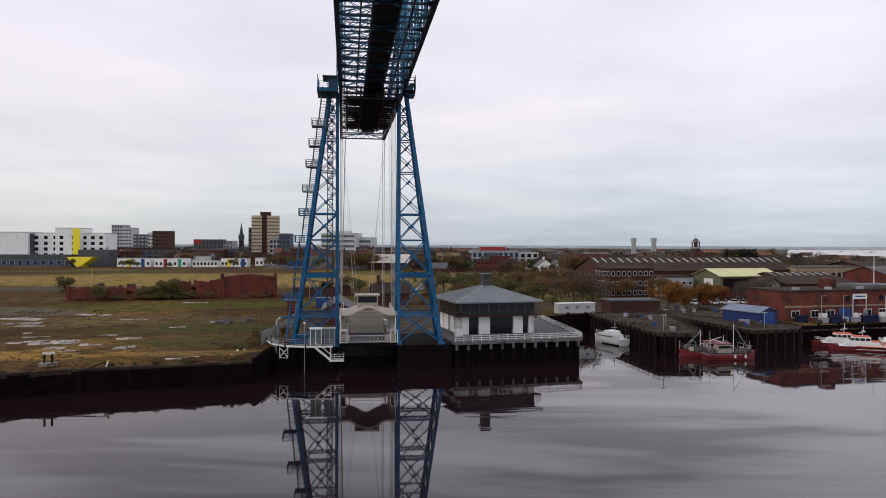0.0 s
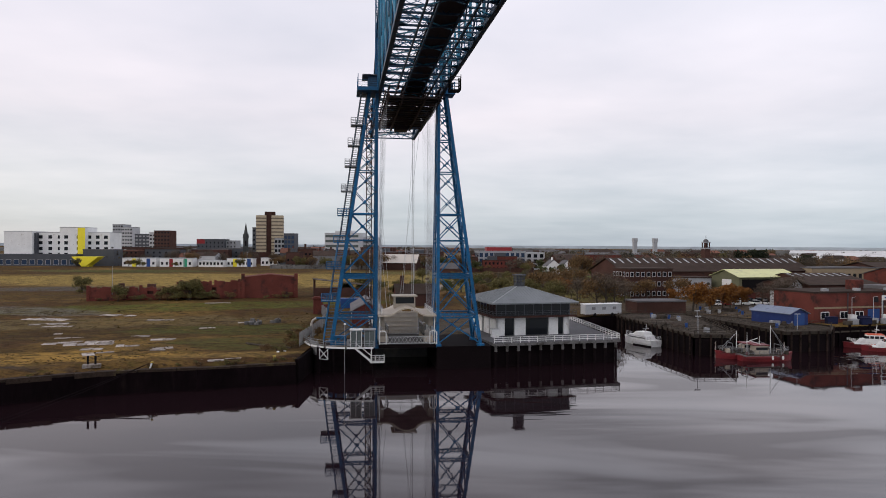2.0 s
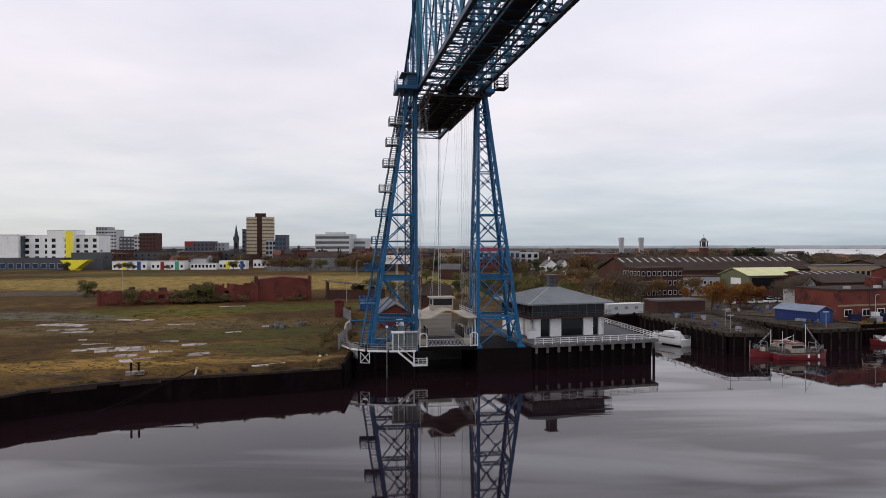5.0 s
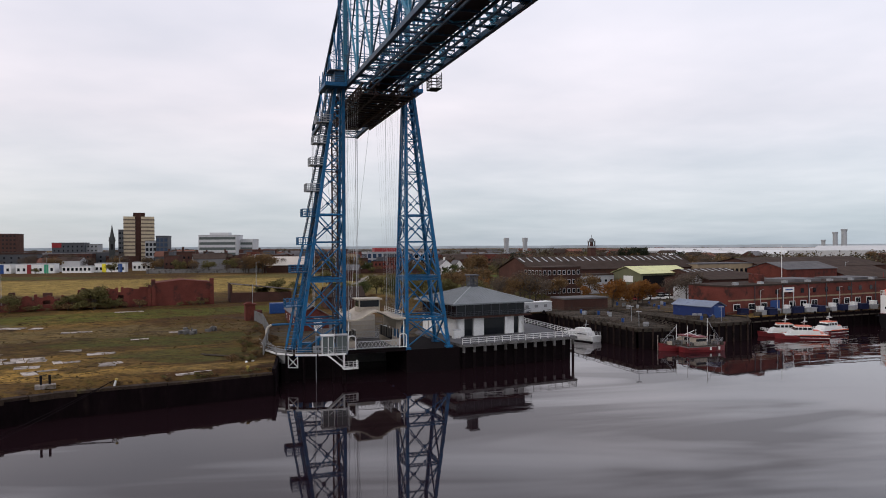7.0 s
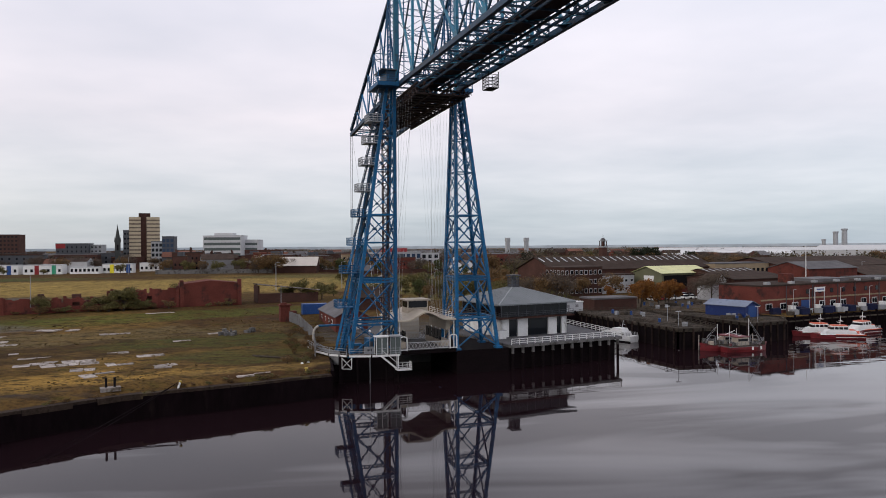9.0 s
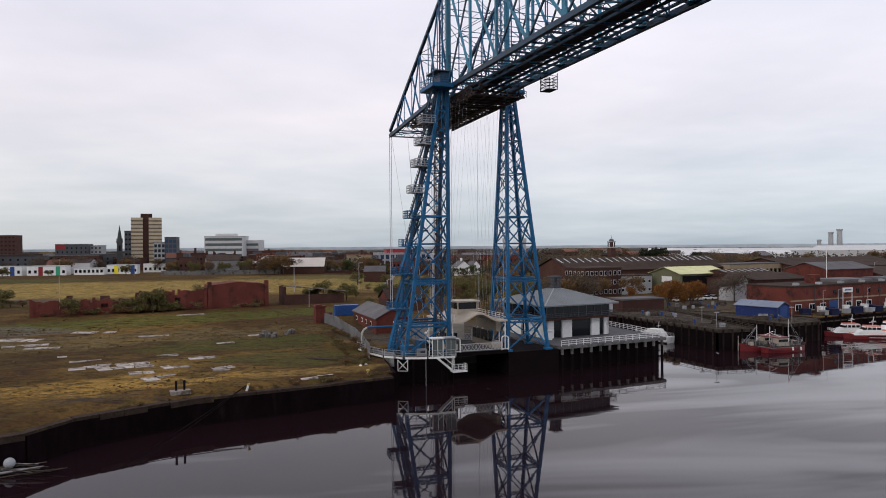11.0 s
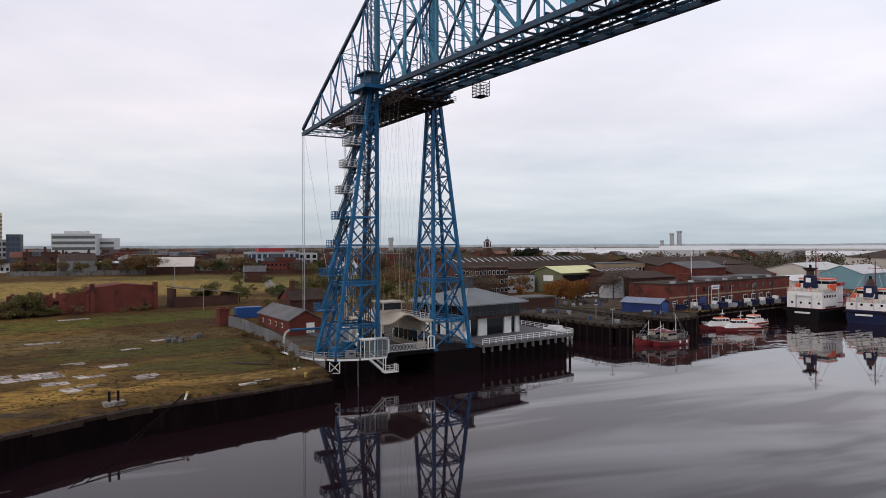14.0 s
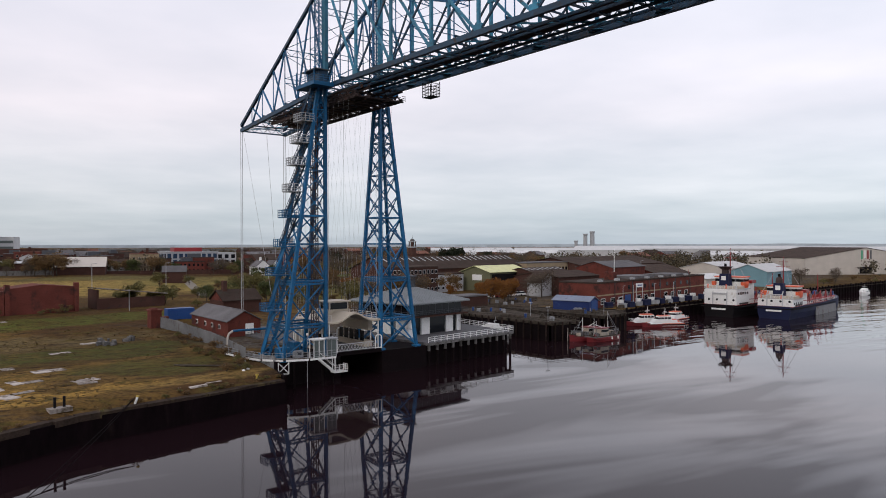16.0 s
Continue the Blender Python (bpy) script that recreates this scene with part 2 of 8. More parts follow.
def glass(name, tint=(0.010, 0.012, 0.015), rough=0.08):
    mt = bpy.data.materials.new(name)
    mt.use_nodes = True
    b = mt.node_tree.nodes["Principled BSDF"]
    b.inputs["Base Color"].default_value = (*tint, 1)
    b.inputs["Roughness"].default_value = rough
    b.inputs["Specular IOR Level"].default_value = 0.25
    return mt


M_GLASS = glass("dark_window_glass")
M_GLASSGREEN = glass("green_grey_window_glass", (0.10, 0.12, 0.115), 0.2)
M_GLASSBLUE = glass("blue_window_glass", (0.03, 0.05, 0.09))


def ground_mat():
    mt = bpy.data.materials.new("rough_grass_and_rubble")
    mt.use_nodes = True
    nt = mt.node_tree
    N, L = nt.nodes.new, nt.links.new
    b = nt.nodes["Principled BSDF"]
    b.inputs["Roughness"].default_value = 0.95
    b.inputs["Specular IOR Level"].default_value = 0.03
    tc = N("ShaderNodeTexCoord")

    def noise_at(scale, detail=5, rough=0.55, st=(1, 1, 1)):
        mp, n = N("ShaderNodeMapping"), N("ShaderNodeTexNoise")
        mp.inputs["Scale"].default_value = st
        L(tc.outputs["Object"], mp.inputs[0])
        n.inputs["Scale"].default_value, n.inputs["Detail"].default_value, n.inputs["Roughness"].default_value = scale, detail, rough
        L(mp.outputs[0], n.inputs["Vector"])
        return n.outputs[0]

    def step(v, a, c):
        r = N("ShaderNodeMapRange")
        r.inputs[1].default_value, r.inputs[2].default_value = a, c
        L(v, r.inputs[0])
        return r.outputs[0]

    def mix(f, a, c):
        x = N("ShaderNodeMix")
        x.data_type = "RGBA"
        L(f, x.inputs["Factor"])
        for k, v in ((6, a), (7, c)):
            if isinstance(v, tuple):
                x.inputs[k].default_value = (*v, 1)
            else:
                L(v, x.inputs[k])
        return x.outputs[2]
    fine = noise_at(1.6, 6, 0.7)
    col = mix(step(noise_at(0.045, 6), 0.42, 0.58), (0.074, 0.040, 0.018), (0.092, 0.056, 0.018))
    col = mix(step(noise_at(0.02, 5), 0.52, 0.62), col, (0.20, 0.122, 0.036))
    col = mix(step(noise_at(0.07, 7, 0.7, (1, 2.2, 1)), 0.56, 0.66), col, (0.06, 0.045, 0.034))
    warp = N("ShaderNodeTexNoise")
    warp.inputs["Scale"].default_value, warp.inputs["Detail"].default_value, warp.inputs["Roughness"].default_value = 0.09, 6, 0.65
    L(tc.outputs["Object"], warp.inputs["Vector"])
    pr = N("ShaderNodeMapRange")
    pr.inputs[1].default_value, pr.inputs[2].default_value, pr.inputs[3].default_value, pr.inputs[4].default_value = 0.36, 0.58, 0.35, 1.0
    L(noise_at(0.16, 8, 0.72, (1, 1.8, 1)), pr.inputs[0])
    patchy = pr.outputs[0]
    # stretches of different cover: (x, y, half-length, half-width, turn, colour, ragged edge)
    for x, y, rx, ry, turn, c, soft in (
            (-75, 186, 72, 9, 15, (0.088, 0.106, 0.022), 0.5), (-95, 318, 150, 66, 3, (0.40, 0.285, 0.085), 0.3), (-190, 400, 60, 22, 0, (0.07, 0.095, 0.03), 0.4),
            (-66, 112.0, 20, 7.5, 20, (0.40, 0.24, 0.062), 0.9), (-42, 114.5, 13, 3.0, 20, (0.26, 0.17, 0.055), 0.9), (-78, 158, 40, 11, 12, (0.15, 0.115, 0.055), 0.9),
            (-66, 143, 36, 12, 16, (0.052, 0.033, 0.017), 0.9), (-52, 148, 20, 9, 10, (0.070, 0.078, 0.020), 0.9), (-48, 122, 18, 6, 20, (0.055, 0.034, 0.018), 0.9), (-45, 128, 13, 9, 20, (0.08, 0.08, 0.022), 0.9), (10, 330, 40, 60, 15, (0.19, 0.165, 0.05), 0.5),
            (0, 400, 80, 26, 4, (0.16, 0.145, 0.05), 0.5), (75, 400, 45, 16, 5, (0.10, 0.15, 0.035), 0.4), (-140, 245, 30, 14, 10, (0.10, 0.098, 0.10), 0.3), (-110, 176, 22, 7, -15, (0.15, 0.135, 0.115), 0.5),
            (110, 205, 85, 30, 14, (0.085, 0.08, 0.078), 0.2), (45, 212, 30, 24, 10, (0.11, 0.09, 0.07), 0.4), (24, 262, 34, 44, 8, (0.21, 0.185, 0.06), 0.6), (36, 300, 26, 18, 8, (0.11, 0.14, 0.035), 0.6), (-15, 155, 22, 22, 8, (0.09, 0.085, 0.08), 0.3), (230, 260, 140, 55, 14, (0.085, 0.08, 0.075), 0.2)):
        mp, wv, ln, sm = N("ShaderNodeMapping"), N("ShaderNodeVectorMath"), N("ShaderNodeVectorMath"), N("ShaderNodeVectorMath")
        mp.vector_type = "TEXTURE"
        mp.inputs["Location"].default_value, mp.inputs["Rotation"].default_value, mp.inputs["Scale"].default_value = (x, y, 4.6), (0, 0, radians(turn)), (rx, ry, 50)
        L(tc.outputs["Object"], mp.inputs[0])
        wv.operation, sm.operation, ln.operation = "SUBTRACT", "MULTIPLY_ADD", "LENGTH"
        L(warp.outputs["Color"], wv.inputs[0])
        wv.inputs[1].default_value = (0.5, 0.5, 0.5)
        L(wv.outputs[0], sm.inputs[0])
        sm.inputs[1].default_value = (soft * 2.2, soft * 2.2, 0)
        L(mp.outputs[0], sm.inputs[2])
        L(sm.outputs[0], ln.inputs[0])
        r = N("ShaderNodeMapRange")
        r.inputs[1].default_value, r.inputs[2].default_value, r.inputs[3].default_value, r.inputs[4].default_value = 0.75, 1.05, 0.9, 0.0
        L(ln.outputs["Value"], r.inputs[0])
        mm = N("ShaderNodeMath")
        mm.operation = "MULTIPLY"
        L(r.outputs[0], mm.inputs[0])
        L(patchy, mm.inputs[1])
        col = mix(mm.outputs[0], col, c)
    # trodden earth, moss and dead stalks at a metre or two
    mid = noise_at(0.32, 8, 0.75, (1, 2.0, 1))
    mid2 = noise_at(0.21, 8, 0.7, (1, 1.6, 1))
    col = mix(step(mid, 0.50, 0.63), col, (0.030, 0.0185, 0.011))
    col = mix(step(mid2, 0.52, 0.64), col, (0.083, 0.062, 0.018))
    col = mix(step(noise_at(0.27, 9, 0.78, (1, 2.4, 1)), 0.60, 0.70), col, (0.20, 0.125, 0.045))
    col = mix(step(fine, 0.2, 0.56), (0.026, 0.019, 0.012), col)
    L(col, b.inputs["Base Color"])
    bp = N("ShaderNodeBump")
    bp.inputs["Strength"].default_value, bp.inputs["Distance"].default_value = 0.8, 0.3
    L(fine, bp.inputs["Height"])
    L(bp.outputs[0], b.inputs["Normal"])
    return mt


M_GROUND = ground_mat()


def grass_mat(name, a, c, scale=0.15):
    mt = mat(name, a, 0.95, var=0.35, big=scale, small=1.5, bump=0.6, dirt=c, dirt_at=0.5, dirt_scale=scale, spec=0.15)
    return mt


M_MUD = grass_mat("bare_dark_earth", (0.062, 0.048, 0.038), (0.10, 0.085, 0.05), 0.25)


def water_mat():
    mt = bpy.data.materials.new("still_river_water")
    mt.use_nodes = True
    nt = mt.node_tree
    N, L = nt.nodes.new, nt.links.new
    b = nt.nodes["Principled BSDF"]
    b.inputs["Base Color"].default_value = (0.0115, 0.0055, 0.0072, 1)
    b.inputs["Roughness"].default_value = 0.03
    b.inputs["IOR"].default_value = 1.33
    tc = N("ShaderNodeTexCoord")
    # long low swell, with calm and ruffled stretches
    mp = N("ShaderNodeMapping")
    mp.inputs["Scale"].default_value, mp.inputs["Rotation"].default_value = (0.045, 0.17, 1), (0, 0, radians(-14))
    L(tc.outputs["Object"], mp.inputs[0])
    n1, n2, n3 = (N("ShaderNodeTexNoise") for _ in range(3))
    n1.inputs["Scale"].default_value, n1.inputs["Detail"].default_value = 1.0, 3
    L(mp.outputs[0], n1.inputs["Vector"])
    n2.inputs["Scale"].default_value, n2.inputs["Detail"].default_value = 0.55, 3
    L(tc.outputs["Object"], n2.inputs["Vector"])
    n3.inputs["Scale"].default_value, n3.inputs["Detail"].default_value = 0.016, 2
    L(tc.outputs["Object"], n3.inputs["Vector"])
    sx, gx, ad = N("ShaderNodeSeparateXYZ"), N("ShaderNodeMapRange"), N("ShaderNodeMath")
    L(tc.outputs["Object"], sx.inputs[0])
    gx.inputs[1].default_value, gx.inputs[2].default_value, gx.inputs[3].default_value, gx.inputs[4].default_value = 34, 98, 0.0, 0.27
    L(sx.outputs[0], gx.inputs[0])
    ad.operation = "ADD"
    L(n3.outputs[0], ad.inputs[0])
    L(gx.outputs[0], ad.inputs[1])
    r = N("ShaderNodeMapRange")
    r.inputs[1].default_value, r.inputs[2].default_value = 0.54, 0.74
    r.inputs[3].default_value, r.inputs[4].default_value = 0.022, 0.62
    L(ad.outputs[0], r.inputs[0])
    # long IOR streaks, rising towards +x, that paint brighter sky reflections into the water
    mf, nf, rf, af = N("ShaderNodeMapping"), N("ShaderNodeTexNoise"), N("ShaderNodeMapRange"), N("ShaderNodeMath")
    mf.inputs["Scale"].default_value, mf.inputs["Rotation"].default_value = (0.017, 0.072, 1), (0, 0, radians(-10))
    L(tc.outputs["Object"], mf.inputs[0])
    nf.inputs["Scale"].default_value, nf.inputs["Detail"].default_value, nf.inputs["Distortion"].default_value = 1.0, 3, 0.7
    L(mf.outputs[0], nf.inputs["Vector"])
    af.operation = "ADD"
    gf = N("ShaderNodeMapRange")
    gf.inputs[1].default_value, gf.inputs[2].default_value, gf.inputs[3].default_value, gf.inputs[4].default_value = -30, 65, -0.125, 0.20
    L(sx.outputs[0], gf.inputs[0])
    L(nf.outputs[0], af.inputs[0])
    L(gf.outputs[0], af.inputs[1])
    rf.inputs[1].default_value, rf.inputs[2].default_value = 0.43, 0.70
    rf.inputs[3].default_value, rf.inputs[4].default_value = 1.21, 1.86
    L(af.outputs[0], rf.inputs[0])
    L(rf.outputs[0], b.inputs["IOR"])
    b1, b2 = N("ShaderNodeBump"), N("ShaderNodeBump")
    b1.inputs["Distance"].default_value, b2.inputs["Distance"].default_value = 0.45, 0.02
    L(r.outputs[0], b1.inputs["Strength"])
    b2.inputs["Strength"].default_value = 0.10
    L(n1.outputs[0], b1.inputs["Height"])
    L(n2.outputs[0], b2.inputs["Height"])
    L(b1.outputs[0], b2.inputs["Normal"])
    L(b2.outputs[0], b.inputs["Normal"])
    return mt


M_WATER = water_mat()


# ---- mesh helpers ----
def box(bm, x0, x1, y0, y1, z0, z1):
    v = [bm.verts.new(p) for p in ((x0, y0, z0), (x1, y0, z0), (x1, y1, z0), (x0, y1, z0), (x0, y0, z1), (x1, y0, z1), (x1, y1, z1), (x0, y1, z1))]
    for f in ((3, 2, 1, 0), (4, 5, 6, 7), (0, 1, 5, 4), (1, 2, 6, 5), (2, 3, 7, 6), (3, 0, 4, 7)):
        bm.faces.new([v[i] for i in f])


def beam(bm, p, q, w, h=None, up=(0, 0, 1)):
    """A square-edged bar from p to q."""
    h = h or w
    p, q = Vector(p), Vector(q)
    d = (q - p).normalized()
    s = d.cross(Vector(up))
    if s.length < 1e-3:
        s = d.cross(Vector((0, 1, 0)))
    s.normalize()
    t = s.cross(d)
    v = [bm.verts.new(o + s * (a * w / 2) + t * (c * h / 2)) for o in (p, q) for a, c in ((-1, -1), (1, -1), (1, 1), (-1, 1))]
    for f in ((0, 1, 2, 3), (7, 6, 5, 4), (0, 4, 5, 1), (1, 5, 6, 2), (2, 6, 7, 3), (3, 7, 4, 0)):
        bm.faces.new([v[i] for i in f])


def tube(bm, p, q, r, r2=None, n=8):
    r2 = r if r2 is None else r2
    p, q = Vector(p), Vector(q)
    d = (q - p).normalized()
    s = d.cross(Vector((0, 0, 1)))
    if s.length < 1e-3:
        s = Vector((1, 0, 0))
    s.normalize()
    t = s.cross(d)
    a = [bm.verts.new(p + (s * math.cos(k * math.tau / n) + t * math.sin(k * math.tau / n)) * r) for k in range(n)]
    c = [bm.verts.new(q + (s * math.cos(k * math.tau / n) + t * math.sin(k * math.tau / n)) * r2) for k in range(n)]
    for k in range(n):
        bm.faces.new((a[k], c[k], c[(k + 1) % n], a[(k + 1) % n]))
    bm.faces.new(a)
    bm.faces.new(c[::-1])


def prism(bm, poly, z0, z1):
    """An upright block over a plan polygon (counterclockwise)."""
    a = [bm.verts.new((x, y, z0)) for x, y in poly]
    c = [bm.verts.new((x, y, z1)) for x, y in poly]
    bm.faces.new(a[::-1])
    bm.faces.new(c)
    for k in range(len(poly)):
        j = (k + 1) % len(poly)
        bm.faces.new((a[k], a[j], c[j], c[k]))


def mesh_of(bm, name, material):
    me = bpy.data.meshes.new(name)
    bmesh.ops.recalc_face_normals(bm, faces=bm.faces)
    bm.to_mesh(me)
    bm.free()
    me.materials.append(material)
    return me


def part(name, bm, material, parent, label=""):
    ob = new(name, mesh_of(bm, name, material))
    ob.parent = parent
    return tagged(ob, label)


def thing(name, m, label, category, group="", kind=""):
    ob = new(name)
    ob.matrix_world = m
    return tagged(ob, label, category, group, kind)


def solid(name, bm, material, label, category, group="", kind="", m=None):
    ob = new(name, mesh_of(bm, name, material))
    if m is not None:
        ob.matrix_world = m
    return tagged(ob, label, category, group, kind)


def one(f, *a):
    bm = bmesh.new()
    f(bm, *a)
    return bm


GROUND = 4.6
WATER = 0.6

# ---- ground, river and quays ----
BANK = [(-4800, -1500), (-400, -60), (-130, 64), (-85, 82), (-72.5, 89.5), (-69.5, 95.0), (-58, 102.5), (-45, 106.5), (-31.3, 111.6),
        (-31.3, 124), (-29, 133), (-21, 140.5), (-12, 141), (2, 144), (19, 175), (35, 181), (40.8, 142.2), (49.8, 142.2), (54.5, 176), (61.3, 147.2), (72.3, 150.2),
        (77, 158.5), (96, 164.5), (121, 170), (190, 186), (300, 206), (900, 330), (4800, 1500)]


def smooth(t):
    t = max(0.0, min(1.0, t))
    return t * t * (3 - 2 * t)


EDGE_DROP, EDGE_WIDTH = 0.8, 4.5


def edge_distance(x, y):
    """How far a place lies from the worn edge of the old quay."""
    if y > 135 or x > -25:
        return EDGE_WIDTH
    best = EDGE_WIDTH
    for (ax, ay), (bx, by) in zip(BANK[1:8], BANK[2:9]):
        dx, dy = bx - ax, by - ay
        f = max(0.0, min(1.0, ((x - ax) * dx + (y - ay) * dy) / (dx * dx + dy * dy)))
        best = min(best, math.hypot(x - ax - dx * f, y - ay - dy * f))
    return best


def height(x, y):
    """The land rises by under two metres behind the waste ground."""
    return GROUND + 1.9 * smooth((y - 150) / 60) * smooth((30 - x) / 60) - EDGE_DROP * smooth(1 - edge_distance(x, y) / EDGE_WIDTH)


def build_ground():
    bm = bmesh.new()
    far = [(4800, 4900), (-4800, 4900)]
    # the bank bounds the sheet to the south; jetties stand clear of it
    shore = BANK[:15] + [(34, 182), (52, 184), (58, 180)] + BANK[21:]
    # the old quay's edge is a worn bank of its own; the flat sheet begins behind it
    inner = []
    for i in range(1, 9):
        a, b, c = Vector(shore[i - 1]), Vector(shore[i]), Vector(shore[i + 1] if i < 8 else shore[8])
        d = ((b - a).normalized() + ((c - b).normalized() if i < 8 else (b - a).normalized())).normalized()
        inner.append(tuple(b + Vector((-d.y, d.x)) * EDGE_WIDTH))
    inner[-1] = (shore[8][0], shore[8][1] + EDGE_WIDTH * 1.06)
    flat = [shore[0]] + inner + shore[9:]
    top = [bm.verts.new((x, y, GROUND)) for x, y in flat + far]
    bm.faces.new(top)
    cuts = [((k, 0, 0), (1, 0, 0)) for k in (-450, -300, -200, -150, -110, -80, -60, -45, *range(-30, 34, 6), 60, 100, 150, 250)]
    cuts += [((0, k, 0), (0, 1, 0)) for k in (110, 125, 140, *range(150, 222, 6), 240, 270, 310, 360, 430, 550)]
    for co, no in cuts:
        bmesh.ops.bisect_plane(bm, geom=bm.verts[:] + bm.edges[:] + bm.faces[:], plane_co=co, plane_no=no)
    edge = {v for e in bm.edges if e.is_boundary for v in e.verts}
    for v in bm.verts:
        v.co.z = max(height(v.co.x, v.co.y), GROUND) + (0.12 * noise.noise(v.co * 0.11) if v not in edge and v.co.y < 600 else 0)
    rows = 5
    for i in range(7):
        n = max(2, round(math.dist(shore[i + 1], shore[i + 2]) / 2.5)) if i > 0 else 30
        grid = []
        for k in range(n + 1):
            p, q = Vector(shore[i + 1]).lerp(Vector(shore[i + 2]), k / n), Vector(inner[i]).lerp(Vector(inner[i + 1]), k / n)
            line = []
            for j in range(rows + 1):
                c = p.lerp(q, j / rows)
                z = GROUND - EDGE_DROP * smooth(1 - j / rows) + (0.13 * noise.noise(Vector((c.x * 0.5, c.y * 0.5, 3))) if 0 < j < rows else 0)
                line.append(bm.verts.new((c.x, c.y, z)))
            grid.append(line)
        for k in range(n):
            for j in range(rows):
                bm.faces.new((grid[k][j], grid[k + 1][j], grid[k + 1][j + 1], grid[k][j + 1]))
    solid("ground", bm, M_GROUND, "flat rough waste ground of weeds, moss and rubble", "ground", kind="structure")
    bm = bmesh.new()
    for i in range(len(shore) - 1):
        a, b = Vector((*shore[i], 0)), Vector((*shore[i + 1], 0))
        n = Vector((b - a).normalized().cross(Vector((0, 0, 1))))
        low = EDGE_DROP if i < 8 else 0.0
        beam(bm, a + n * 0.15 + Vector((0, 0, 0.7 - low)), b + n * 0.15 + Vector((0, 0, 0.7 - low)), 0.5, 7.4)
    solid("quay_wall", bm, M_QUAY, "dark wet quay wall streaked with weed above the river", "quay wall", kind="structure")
    bm = bmesh.new()
    for i in range(1, 8):
        a, b = Vector((*shore[i], GROUND - EDGE_DROP)), Vector((*shore[i + 1], GROUND - EDGE_DROP))
        d = (b - a).normalized()
        n = d.cross(Vector((0, 0, 1)))
        L = (b - a).length
        k, s = max(1, round(L / 2.6)), random.Random(i)
        for j in range(k):
            p, q = a + d * (L * j / k + 0.03), a + d * (L * (j + 1) / k - 0.03)
            o = n * s.uniform(-0.25, 0.2) + Vector((0, 0, s.uniform(-0.08, 0.04)))
            beam(bm, p + o - n * 0.3 - Vector((0, 0, 0.2)), q + o - n * 0.3 - Vector((0, 0, 0.2)), 1.3, 0.7)
    solid("quay_coping", bm, M_COPING, "mossy broken concrete coping along the quay edge", "coping", kind="structure")
    bm = bmesh.new()
    v = [bm.verts.new(p) for p in ((-4900, -4900, WATER), (4900, -4900, WATER), (4900, 2500, WATER), (-4900, 2500, WATER))]
    bm.faces.new(v)
    solid("water", bm, M_WATER, "still dark brown river water reflecting the sky", "river", kind="structure")


build_ground()



# ---- transporter bridge: u across, v along, from the near tower's foot ----
AXIS = 8.28
U0, V0, Z0 = 4.0, 127.0, 4.6


def axis_pose(u, v, z, turn=0):
    a = radians(AXIS)
    return pose(u * math.cos(a) - v * math.sin(a), u * math.sin(a) + v * math.cos(a), z, 0, 0, AXIS + turn)


def B(u, v, z):
    return Vector((u - U0, v - V0, z - Z0))


bridge = thing("transporter_bridge", axis_pose(U0, V0, Z0), "tall blue steel lattice transporter bridge with tapering trestle towers", "bridge")


def bridge_part(name, p, q, w, h=None, material=None, label=""):
    return part(name, one(beam, p, q, w, h), material or M_BLUE, bridge, label)


LEVELS = [4.9, 10.0, 17.0, 23.0, 27.6, 31.6, 35.0, 38.0, 40.6, 42.9, 45.0, 47.2]


def corner(side, inner, front, z):
    """A point on one of a trestle's four legs; the inner river leg stands plumb."""
    k = (z - 4.9) / (47.2 - 4.9)
    u_in = 8.75 if side > 0 else -2.05
    u = u_in if inner else u_in + side * (7.6 + (1.5 - 7.6) * k)
    v = 126.2 if front else 126.2 + 7.4 + (1.8 - 7.4) * k
    return B(u, v, z)


def trestle(side):
    for inner in (True, False):
        for front in (True, False):
            bm = bmesh.new()
            beam(bm, corner(side, inner, front, 4.6), corner(side, inner, front, 48.6), 0.52, 0.52)
            c = corner(side, inner, front, 4.6)
            box(bm, c.x - 0.6, c.x + 0.6, c.y - 0.6, c.y + 0.6, -0.25, 0.3)
            part("tower_leg", bm, M_BLUE, bridge)
    faces = [((1, 1), (0, 1)), ((1, 0), (0, 0)), ((1, 1), (1, 0)), ((0, 1), (0, 0))]
    for a, b in faces:
        for i in range(len(LEVELS) - 1):
            z0, z1 = LEVELS[i], LEVELS[i + 1]
            w = 0.25 if i < 4 else 0.17
            p0, p1, q0, q1 = (corner(side, *c, z) for c, z in ((a, z0), (a, z1), (b, z0), (b, z1)))
            bridge_part("brace", p0, q1, w, w * 0.7)
            bridge_part("brace", q0, p1, w, w * 0.7)
            if i < 4 or i % 2:
                bridge_part("strut", p1, q1, w * 1.15, w * 1.1)
            mid = (p0 + p1 + q0 + q1) / 4
            d = (q0 - p0).normalized() * (0.45 if i < 4 else 0.3)
            part("gusset", one(beam, mid - d * 0.8, mid + d * 0.8, 0.3, 0.5 if i < 4 else 0.34, (q0 - p0).normalized().cross(Vector((0, 0, 1)))), M_BLUE, bridge)
    # heavier belts with lattice girders at two levels
    for z in (10.0, 17.0):
        bm = bmesh.new()
        for a, b in faces:
            p, q = corner(side, *a, z - 0.5), corner(side, *b, z - 0.5)
            beam(bm, p, q, 0.25, 0.3)
            n = 8
            for k in range(n):
                x0, x1 = p.lerp(q, k / n), p.lerp(q, (k + 1) / n)
                up = Vector((0, 0, 0.5))
                beam(bm, x0 if k % 2 else x0 + up, x1 + up if k % 2 else x1, 0.08)
        part("lattice_belt", bm, M_BLUE, bridge)


trestle(1)
trestle(-1)

